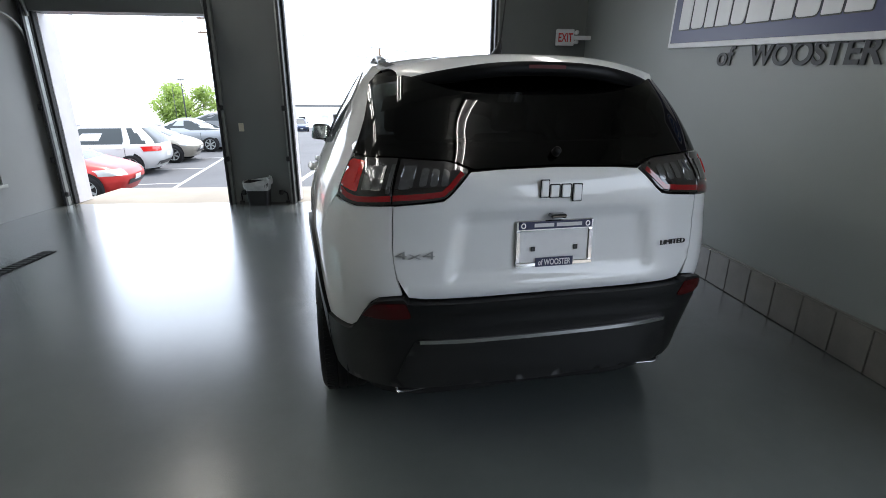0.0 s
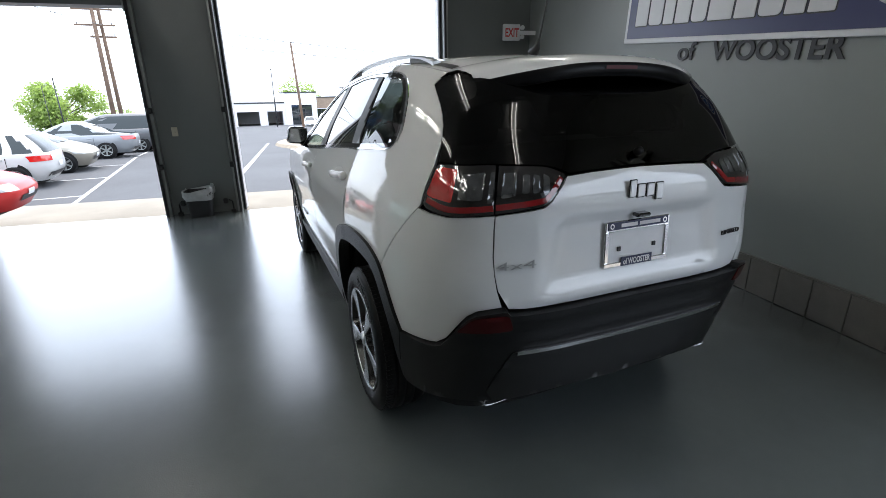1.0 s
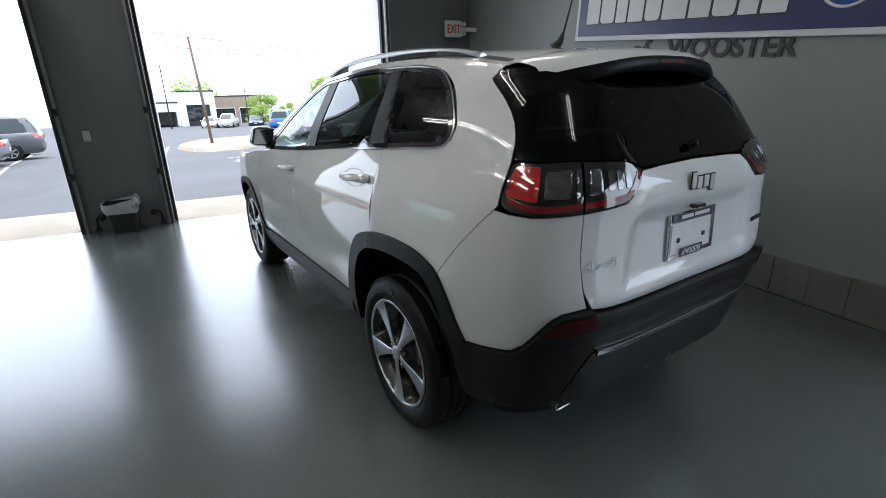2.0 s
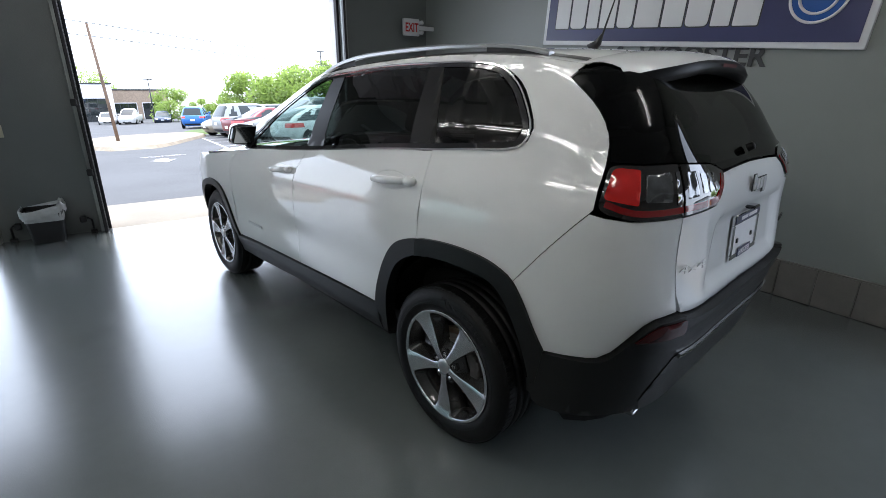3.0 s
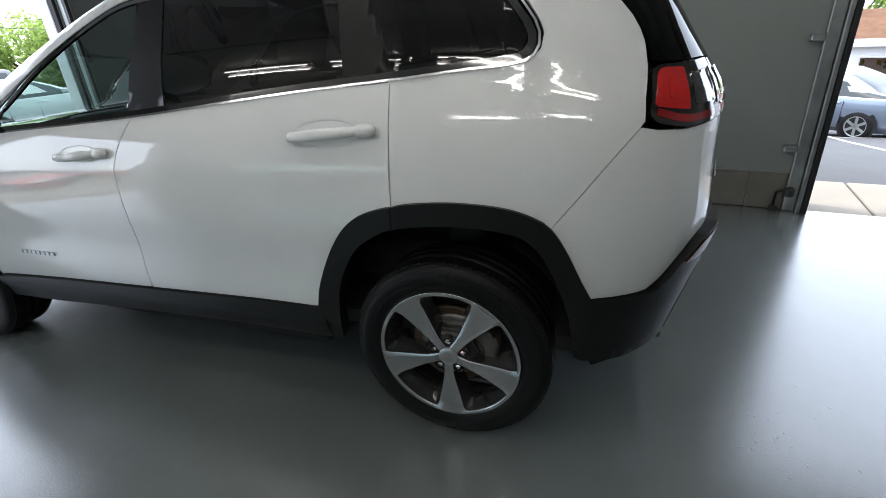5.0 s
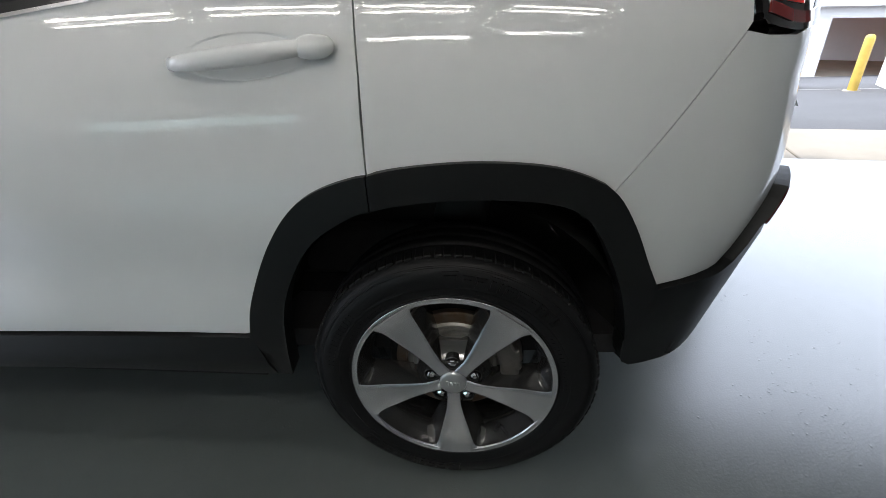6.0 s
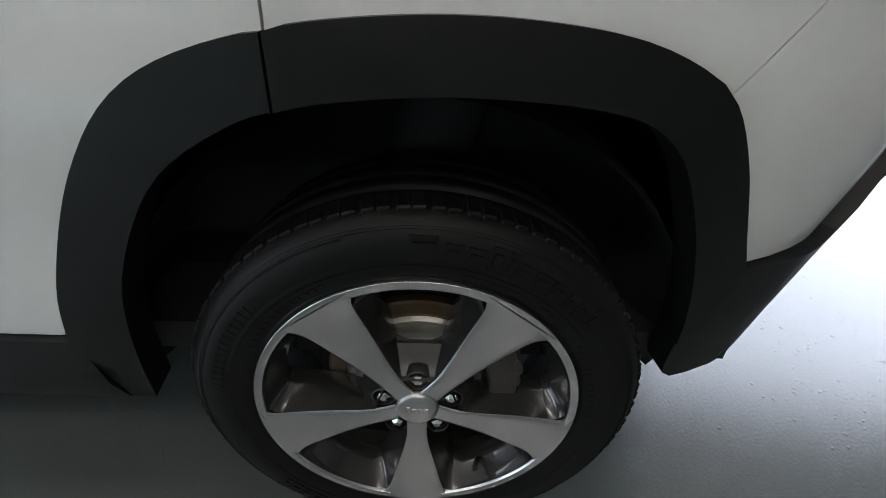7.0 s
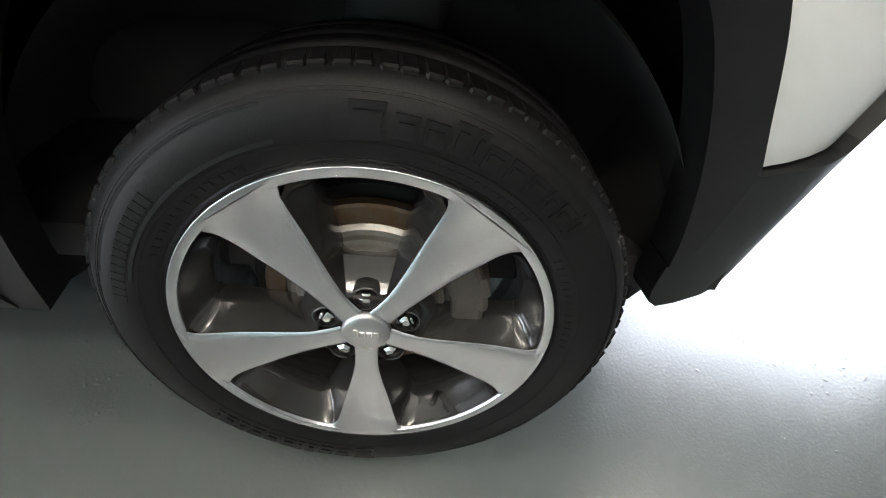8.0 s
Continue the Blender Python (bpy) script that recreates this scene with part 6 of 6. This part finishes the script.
M_CARGLASS = mat("car_glass", (0.022, 0.030, 0.032), 0.05, spec=0.4)
M_HEADLAMP = mat("headlamp", (0.62, 0.62, 0.60), 0.1, metal=0.5, coat=1.0)


def parked_car(kind, colour, m, label, group="parked cars"):
    k = KINDS[kind]
    c = thing("parked_car", m, label, "car", group)
    low, top, belt = k["half"][0][0], k["top"], k["belt"]
    zs = sorted({low, *[p[0] for p in k["half"] + k["rear"] + k["front"] if p[0] <= belt], *np.linspace(low, belt, 7)})
    part("body", loft([ring_at(kind, z) for z in zs], cap=True), colour, c)
    zg = list(np.linspace(belt, top, 6))
    h, r, f = luts(kind)

    def post(p):
        if p.z > top - 0.07:
            return True
        hh, yr, yf = h(p.z), r(p.z), f(p.z)
        side = abs(p.x) > hh * 0.80
        end = p.y < yr + 0.30 or p.y > yf - 0.30
        return (side and end) or (side and any(abs(p.y - q) < 0.09 for q in k["posts"]))

    zg2 = sorted(set(zg + [top - 0.07]))
    part("glasshouse", loft([ring_at(kind, z, 60) for z in zg2], lambda p: not post(p)), M_CARGLASS, c, "dark reflecting windows")
    roof_rows = [ring_at(kind, z, 60) for z in zg2]
    h_, r_, f_ = h(top), r(top), f(top)
    for q, dz in ((0.8, 0.035), (0.4, 0.05)):
        yc = (r_ + f_) / 2
        roof_rows.append([(x * q, yc + (y - yc) * q, top + dz) for x, y, z in ring_at(kind, top, 60)])
    bm = loft(roof_rows, lambda p: post(p), cap=True)
    part("roof", bm, colour, c)
    for y in (0.0, k["wb"]):
        for sg in (-1, 1):
            w_ = h(0.45)
            # flat dark disc on the flank paints the shaded well round the wheel
            part("arch", lathe(bmesh.new(), [(sg * (w_ + 0.006), k["r"] + 0.055), (sg * (w_ + 0.008), 0.02)], "x", 20, m=Matrix.Translation((0, y, k["r"] + 0.02))), M_VOID, c)
            t = part("wheel", lathe(bmesh.new(), [(sg * (w_ - 0.15), k["r"] * 0.62), (sg * (w_ - 0.14), k["r"]), (sg * (w_ + 0.005), k["r"]), (sg * (w_ + 0.022), k["r"] * 0.93), (sg * (w_ + 0.022), k["r"] * 0.68)], "x", 24, m=Matrix.Translation((0, y, k["r"]))), M_TYRE, c, smooth=True)
            rim = bmesh.new()
            lathe(rim, [(sg * (w_ + 0.020), k["r"] * 0.70), (sg * (w_ + 0.012), k["r"] * 0.62), (sg * (w_ - 0.02), k["r"] * 0.60)], "x", 24, m=Matrix.Translation((0, y, k["r"])))
            for q in range(6):
                mm = Matrix.Translation((0, y, k["r"])) @ Matrix.Rotation(q * math.pi / 3, 4, "X")
                box(rim, *sorted((sg * (w_ + 0.006), sg * (w_ + 0.017))), -0.028, 0.028, 0.0, k["r"] * 0.64, m=mm)
            part("rim", rim, M_STEEL, t)

    def patch(name, x0, x1, z0, z1, rear, material, off=0.012):
        bm = bmesh.new()
        xs_ = np.linspace(x0, x1, 6)
        rows = []
        for z in np.linspace(z0, z1, 4):
            hh, yr, yf = h(z), r(z), f(z)
            yc, d = (yr + yf) / 2, (yf - yr) / 2
            row = []
            for x in xs_:
                xx = max(-0.97, min(0.97, x / hh))
                yy = d * (1 - abs(xx) ** (2 / 0.36)) ** (0.36 / 2)
                row.append(bm.verts.new((x * 1.01, yc + (-1 if rear else 1) * (yy + off), z)))
            rows.append(row)
        for a, b in zip(rows, rows[1:]):
            for i in range(5):
                bm.faces.new((a[i], a[i + 1], b[i + 1], b[i])).smooth = True
        part(name, bm, material, c)

    hb = belt - 0.16
    for sg in (-1, 1):
        patch("tail_lamp", *sorted((sg * 0.50, sg * 0.84)), hb - 0.06, hb + 0.09, True, M_REDLENS)
        patch("headlamp", *sorted((sg * 0.48, sg * 0.82)), hb - 0.20, hb - 0.06, False, M_HEADLAMP)
        part("door_mirror", new_box(*sorted((sg * (h(belt) + 0.0), sg * (h(belt) + 0.17))), f(belt + 0.1) - 0.50, f(belt + 0.1) - 0.38, belt + 0.02, belt + 0.15, 0.03), colour, c)
        part("sill", new_box(*sorted((sg * (h(0.3) - 0.05), sg * (h(0.3) + 0.01))), 0.38, k["wb"] - 0.38, low - 0.03, low + 0.06, 0.01), M_BLACK_PLASTIC, c)
    patch("grille", -0.42, 0.42, 0.36, 0.48, False, M_BLACK_PLASTIC)
    patch("bumper_trim", -0.60, 0.60, 0.30, 0.42, True, M_BLACK_PLASTIC)
    patch("number_plate", -0.155, 0.155, hb - 0.26, hb - 0.12, True, M_SIGNWHITE, 0.02)
    patch("number_plate", -0.155, 0.155, 0.44, 0.56, False, M_SIGNWHITE, 0.02)
    for y in k["posts"]:
        for sg in (-1, 1):
            part("door_gap", new_box(*sorted((sg * (h(0.6) - 0.03), sg * (h(0.6) + 0.0035))), y - 0.004, y + 0.004, 0.35, belt - 0.10), M_VOID, c)
            part("door_handle", new_box(*sorted((sg * (h(0.82) - 0.01), sg * (h(0.82) + 0.022))), y + 0.06, y + 0.22, belt - 0.15, belt - 0.12, 0.008), colour, c)
    if kind == "pickup":
        part("load_bed", new_box(-0.76, 0.76, -1.15, 0.85, 1.06, 1.10), M_VOID, c)
    return c


P_RED, P_WHITE, P_TAN = paint("red_paint", (0.52, 0.035, 0.03)), paint("white_paint", (0.52, 0.52, 0.51), 0.0), paint("champagne_paint", (0.30, 0.28, 0.235), 0.4)
P_SILVER, P_GREY, P_DARK = paint("silver_paint", (0.27, 0.285, 0.30), 0.45), paint("grey_paint", (0.11, 0.115, 0.12), 0.4), paint("dark_blue_paint", (0.035, 0.05, 0.09), 0.4)
P_BLUE, P_MAROON, P_SLATE = paint("bright_blue_paint", (0.04, 0.16, 0.46), 0.3), paint("maroon_paint", (0.16, 0.02, 0.03), 0.3), paint("slate_paint", (0.20, 0.24, 0.30), 0.6)


def on_ground(px, py, turn, wb=2.7):
    """A car's pose on the sloping lot: rear axle at px, py, heading turned by the given degrees."""
    a = radians(turn)
    fwd, side = Vector((-math.sin(a), math.cos(a), 0)), Vector((math.cos(a), math.sin(a), 0))
    z = lambda k, s: rise(px + fwd.x * k + side.x * s, py + fwd.y * k + side.y * s)
    f = Vector((fwd.x * wb, fwd.y * wb, z(wb, 0) - z(0, 0))).normalized()
    s = Vector((side.x * 1.6, side.y * 1.6, z(wb / 2, 0.8) - z(wb / 2, -0.8)))
    up = s.cross(f).normalized()
    s = f.cross(up)
    m = Matrix((s, f, up)).transposed().to_4x4()
    m.translation = (px, py, z(0, 0))
    return m


def nose_in(x, y, kind, away):
    """A bay on a row along y: the car's end at x; away: its nose points to -x."""
    length = luts(kind)[2](0.6) if not away else -luts(kind)[1](0.6)
    return on_ground(x - length, y, -90 if not away else 90)


parked_car("hatch", P_RED, nose_in(-5.55, 10.3, "hatch", False), "red hatchback parked nose out in a bay")
parked_car("golf", P_WHITE, nose_in(-6.15, 14.6, "golf", True), "white hatchback parked with its tail to the lane")
parked_car("hatch", P_TAN, nose_in(-5.95, 17.7, "hatch", False), "champagne hatchback parked nose out in a bay")
parked_car("sedan", P_SILVER, nose_in(-5.3, 21.6, "sedan", True), "silver sedan parked with its tail to the lane")
parked_car("van", P_GREY, nose_in(-4.6, 25.0, "van", True), "grey minivan parked with its tail to the lane")
parked_car("sedan", P_WHITE, nose_in(-5.36, 28.6, "sedan", False), "white sedan parked in a far bay")


def row_right(y, kind, colour, tail, label, x=None, turn=6):
    end = 5.75 + 0.11 * (y - 17) if x is None else x
    length = -luts(kind)[1](0.6) if tail else luts(kind)[2](0.6)
    px = end + length
    return parked_car(kind, colour, on_ground(px, y, (-90 if tail else 90) + turn), label)


row_right(15.31, "hatch", P_WHITE, True, "white hatchback parked with its tail to the lane", 5.21)
row_right(17.69, "pickup", P_GREY, False, "grey pickup truck parked nose out", 5.40)
row_right(20.07, "sedan", P_DARK, False, "dark blue sedan parked nose out", 5.59)
row_right(22.56, "sedan", P_MAROON, True, "maroon sedan with its tail to the lane", 5.95)
row_right(25.04, "suv", P_SILVER, True, "silver crossover with its tail to the lane", 6.30)
row_right(27.63, "hatch", P_TAN, False, "cream hatchback parked nose out", 6.40)
row_right(31.22, "suv", P_GREY, False, "grey crossover in a far bay", 9.03)
row_right(34.88, "suv", P_DARK, False, "dark crossover in a far bay", 10.42)
parked_car("suv", P_BLUE, pose(9.70, 40.53, rise(9.70, 40.53), 0, 0, -24), "bright blue crossover standing by the verge")
parked_car("pickup", P_WHITE, pose(10.24, 66.02, rise(10.24, 66.02), 0, 0, 160), "white pickup far across the lot")
parked_car("sedan", P_WHITE, pose(8.04, 68.03, rise(8.04, 68.03), 0, 0, 170), "white sedan far across the lot")
parked_car("sedan", P_DARK, pose(13.71, 67.24, rise(13.71, 67.24), 0, 0, 165), "dark sedan far across the lot")
parked_car("suv", P_DARK, pose(-5.66, 63.17, rise(-5.66, 63.17), 0, 0, 190), "dark crossover far across the lot")
parked_car("sedan", P_SLATE, pose(11.30, -6.35, rise(11.30, -6.35), 0, 0, -48), "slate grey sedan parked behind the bay")


# buildings
def building(name, m, w, d, h, wall, label, openings=(), band_h=0.35, roof=None, base=0.0):
    """Walls with true openings on the face at local y = 0, a flat roof with a coping or a pitched roof."""
    b = thing(name, m, label, "building")
    xs_ = sorted({-w / 2, w / 2, *[v for o in openings for v in o[:2]]})
    for x0, x1 in zip(xs_, xs_[1:]):
        holes = sorted((o[2], o[3]) for o in openings if o[0] <= x0 + 1e-6 and o[1] >= x1 - 1e-6)
        z = -1.5
        for z0, z1 in holes:
            if z0 > z:
                part("wall", new_box(x0, x1, 0, 0.3, z, z0), wall, b)
            z = z1
        part("wall", new_box(x0, x1, 0, 0.3, z, h), wall, b)
    part("wall", new_box(-w / 2, -w / 2 + 0.3, 0.3, d, -1.5, h), wall, b)
    part("wall", new_box(w / 2 - 0.3, w / 2, 0.3, d, -1.5, h), wall, b)
    part("wall", new_box(-w / 2, w / 2, d, d + 0.3, -1.5, h), wall, b)
    part("inner_floor", new_box(-w / 2 + 0.3, w / 2 - 0.3, 0.3, d, -0.2, 0.0), M_CONCRETE, b)
    if roof:
        rb = bmesh.new()
        a = [rb.verts.new(p) for p in ((-w / 2 - 0.4, -0.5, h - 0.05), (w / 2 + 0.4, -0.5, h - 0.05), (w / 2 + 0.4, d / 2, h + roof), (-w / 2 - 0.4, d / 2, h + roof), (w / 2 + 0.4, d + 0.8, h - 0.05), (-w / 2 - 0.4, d + 0.8, h - 0.05))]
        rb.faces.new((a[0], a[1], a[2], a[3]))
        rb.faces.new((a[3], a[2], a[4], a[5]))
        rb.faces.new((a[0], a[3], a[5]))
        rb.faces.new((a[1], a[4], a[2]))
        bmesh.ops.solidify(rb, geom=rb.faces[:], thickness=0.12)
        part("roof", rb, M_ROOFBROWN, b, "brown shingle roof")
        part("fascia", new_box(-w / 2 - 0.42, w / 2 + 0.42, -0.56, -0.50, h - 0.32, h - 0.02), M_FACADE, b)
    else:
        part("roof", new_box(-w / 2 - 0.1, w / 2 + 0.1, -0.1, d + 0.4, h, h + 0.18), M_DARKMETAL, b, "dark roof edge")
    for o in openings:
        kind_ = o[4]
        fr = bmesh.new()
        for a in ((o[0] - 0.08, o[0], o[2], o[3]), (o[1], o[1] + 0.08, o[2], o[3]), (o[0] - 0.08, o[1] + 0.08, o[3], o[3] + 0.1)):
            box(fr, a[0], a[1], -0.03, 0.05, a[2], a[3])
        wnd = part("door" if kind_ != "window" else "window", fr, M_WHITE_TRIM, b)
        if kind_ == "window":
            part("pane", new_box(o[0], o[1], 0.10, 0.13, o[2], o[3]), M_SHOWGLASS, wnd)
        elif kind_ == "shut":
            part("leaf", new_box(o[0], o[1], 0.10, 0.16, o[2], o[3]), M_SIGNWHITE, wnd)
        elif kind_ == "shop":
            n = max(2, int((o[1] - o[0]) / 1.0))
            for q in range(n):
                x0 = o[0] + (o[1] - o[0]) * q / n
                part("pane", new_box(x0 + 0.03, x0 + (o[1] - o[0]) / n - 0.03, 0.12, 0.15, o[2], o[3]), M_SHOWGLASS, wnd)
                part("mullion", new_box(x0 - 0.03, x0 + 0.03, 0.06, 0.2, o[2], o[3]), M_DARKMETAL, wnd)
    return b


zb = rise(0, 79)
building("dealership", pose(-1.13, 79.24, zb), 14.0, 10, 3.5, M_FACADE, "white flat roofed service building with garage openings", [(-5.6, -4.6, 1.2, 1.9, "window"), (-2.0, -1.0, 0.0, 2.1, "shut"), (-0.2, 3.0, 0.0, 2.3, "open"), (4.2, 6.5, 0.0, 2.3, "open")])
building("showroom_portal", pose(8.19, 78.09, zb), 4.8, 8, 5.0, M_FACADE, "tall white showroom portal with dark glazing", [(-1.5, 1.6, 0.0, 3.2, "shop")])
building("showroom", pose(14.54, 83.14, zb), 8.0, 10, 4.2, M_BRICKBAND, "low tan showroom with a pale roof band", [(-3.5, -0.4, 0.0, 2.4, "shop"), (0.4, 3.4, 0.0, 2.4, "shop")])
building("garage_block", pose(23.12, -13.29, -3.07, 0, 0, -117), 15.0, 6, 3.25, M_FACADE, "white garage block with a brown pitched roof", [(-6.4, -3.8, 0.0, 2.45, "shut"), (-2.9, 0.6, 0.0, 2.45, "open"), (1.6, 4.6, 0.0, 2.45, "open"), (5.4, 6.8, 0.0, 2.3, "shut")], roof=1.1)
building("white_shed", pose(9.77, -8.57, -1.35, 0, 0, 148), 4.8, 3.2, 3.2, M_FACADE, "plain white flat roofed outbuilding behind the bay")


# trees
def tree(x, y, h, r, seed, label="broad green leafy tree", leaves=6000, base=None):
    rng = np.random.default_rng(seed)
    z0 = rise(x, y) if base is None else base
    t = thing("tree", pose(x, y, z0), label, "tree", "trees")
    wood = bmesh.new()
    tube(wood, [(0, 0, -0.2), (0.05, 0, h * 0.2), (0, 0.06, h * 0.45), (0.05, 0, h * 0.8)], [h * 0.035, h * 0.027, h * 0.02, h * 0.006], 8)
    centres = []
    for i in range(22):
        a, e = rng.uniform(0, 2 * math.pi), rng.uniform(0, 1)
        rad = r * (0.35 + 0.6 * math.sin(math.pi * (0.15 + 0.75 * e)))
        c = np.array([math.cos(a) * rad * rng.uniform(0.45, 0.95), math.sin(a) * rad * rng.uniform(0.45, 0.95), h * (0.26 + 0.68 * e)])
        centres.append((c, r * rng.uniform(0.24, 0.42)))
        s = h * (0.18 + 0.35 * e)
        tube(wood, [(0, 0, s), tuple(c * 0.55 + np.array([0, 0, s * 0.4])), tuple(c)], [h * 0.012, h * 0.007, h * 0.003], 5)
    part("trunk", wood, M_BARK, t, "grey brown trunk and limbs", smooth=True)
    vs, fs = [], []
    for i in range(leaves):
        c, rr = centres[rng.integers(len(centres))]
        d = rng.normal(size=3)
        d /= np.linalg.norm(d)
        p = c + d * rr * rng.uniform(0.55, 1.08) * np.array([1, 1, 0.8])
        s = r * rng.uniform(0.022, 0.055)
        a, b = rng.normal(size=3), rng.normal(size=3)
        a /= np.linalg.norm(a)
        b -= a * (a @ b)
        b /= np.linalg.norm(b)
        n0 = len(vs)
        vs += [tuple(p - a * s), tuple(p + b * s * 0.6), tuple(p + a * s), tuple(p - b * s * 0.6)]
        fs.append((n0, n0 + 1, n0 + 2, n0 + 3))
    me = bpy.data.meshes.new("crown")
    me.from_pydata(vs, [], fs)
    me.materials.append(M_LEAF)
    ob = new("crown", me)
    ob.parent = t
    return t


tree(-28.4, 99.4, 8.6, 5.6, 1, leaves=11000, base=-4.84)
tree(-22.4, 103.9, 6.2, 3.6, 2, leaves=4000, base=-5.55)
for k, (x, y, h, r, z) in enumerate(((22.3, 58.5, 6.2, 3.7, -3.65), (19.0, 59.4, 3.8, 1.9, -3.42), (17.1, 62.4, 3.3, 1.4, -3.38), (27.0, 54.5, 7.6, 4, -3.86), (31.6, 52.6, 8.2, 4.2, -4.16), (36.1, 49.6, 8.5, 4.5, -4.41), (14.8, 68.5, 4.3, 2.1, -3.45), (10.5, 97.8, 8, 3.6, -4.52), (41.3, 47.8, 9, 4.6, -4.74))):
    tree(x, y, h * 1.1, r * 1.2, 10 + k, base=z)
tree(32.8, -12.8, 7.5, 4.0, 30, base=-3.94)
tree(35.9, -20.8, 9.5, 5.0, 31, base=-4.09)
tree(40.2, -6.5, 8, 4.6, 32, base=-4.71)


# poles and wires
def pole(name, x, y, h, r, material, label, lean=(0, 0), arms=(), head=False):
    z0 = rise(x, y)
    p = thing(name, pose(x, y, z0), label, name.replace("_", " "), "poles")
    part("shaft", tube(bmesh.new(), [(0, 0, -0.3), (lean[0] * 0.5, lean[1] * 0.5, h / 2), (lean[0], lean[1], h)], [r, r * 0.85, r * 0.7], 10), material, p, smooth=True)
    for z, w_ in arms:
        k = z / h
        part("crossarm", new_box(-w_ / 2 + lean[0] * k, w_ / 2 + lean[0] * k, -0.06, 0.06, z - 0.06, z + 0.06), material, p)
        for q in (-0.42, 0.0, 0.42):
            part("insulator", tube(bmesh.new(), [(q * w_ + lean[0] * k, 0, z + 0.06), (q * w_ + lean[0] * k, 0, z + 0.2)], 0.03, 6), M_DARKMETAL, p)
    if head:
        part("lamp_head", new_box(-0.45, 0.45, -0.14, 0.14, h - 0.02, h + 0.10, 0.03), M_DARKMETAL, p)
    return p


pole("utility_pole", -9.65, 40.24, 9.66, 0.17, M_POLE, "brown wooden utility pole with crossarms", (0.1, 0), [(7.9, 2.4), (8.9, 2.4)])
pole("utility_pole", -9.20, 40.58, 9.46, 0.15, M_POLE, "brown wooden utility pole beside another", (-0.05, 0), [(7.2, 1.6)])
pole("utility_pole", 1.93, 24.82, 4.99, 0.075, M_POLE, "thin weathered wooden pole on the gravel island", (-0.28, 0))
pole("street_lamp", 12.26, 65.06, 4.93, 0.08, M_DARKMETAL, "dark slim car park lamp post", (0, 0), (), True)
pole("street_lamp", 3.71, 69.95, 7.67, 0.09, M_DARKMETAL, "dark slim car park lamp post", (0, 0), (), True)
pole("street_lamp", 28.17, 52.92, 7.68, 0.09, M_DARKMETAL, "dark slim car park lamp post", (0, 0), (), True)
pole("street_lamp", 32.90, 55.17, 6.33, 0.09, M_DARKMETAL, "dark slim car park lamp post", (0, 0), (), True)
pole("street_lamp", -21.82, 73.96, 6.90, 0.09, M_DARKMETAL, "dark slim car park lamp post", (0, 0), (), True)
pole("flag_pole", -26.77, 86.60, 6.74, 0.06, M_DARKMETAL, "slim dark flag pole")


def wire(a, b, sag, r=0.018):
    a, b = Vector(a), Vector(b)
    pts = [a.lerp(b, t) - Vector((0, 0, sag * 4 * t * (1 - t))) for t in np.linspace(0, 1, 14)]
    return part("overhead_wire", tube(bmesh.new(), pts, r, 5), M_DARKMETAL, None, "thin black overhead cable between poles", category="cable", group="overhead cables")


wire((-39.41, 41.23, 10.30), (-8.96, 40.26, 8.03), 0.5)
wire((-39.48, 41.23, 9.30), (-9.04, 40.26, 7.03), 0.6)
wire((-8.96, 40.26, 8.03), (1.95, 24.83, 4.03), 0.4)
wire((-9.04, 40.26, 7.03), (1.91, 24.83, 3.52), 0.4)
wire((1.95, 24.83, 4.03), (48.39, 43.34, 4.15), 0.6)
wire((1.91, 24.83, 3.52), (48.28, 41.26, 3.43), 0.6)
wire((-9.09, 40.25, 6.33), (-11.70, 5.43, 6.22), 0.5)

bollard = thing("bollard", pose(8.82, -7.30, rise(8.82, -7.30)), "yellow painted steel bollard standing on the asphalt", "bollard")
part("post", lathe(bmesh.new(), [(-0.2, 0.085), (0.98, 0.085), (1.03, 0.07), (1.05, 0.03), (1.055, 0.001)], "z", 20), mat("yellow_paint", (0.62, 0.42, 0.08), 0.45, vary=0.2, scale=6, fine=0.4), bollard, smooth=True)
part("footing", lathe(bmesh.new(), [(0.0, 0.16), (0.02, 0.14), (0.022, 0.08)], "z", 20), M_CONCRETE, bollard, smooth=True)
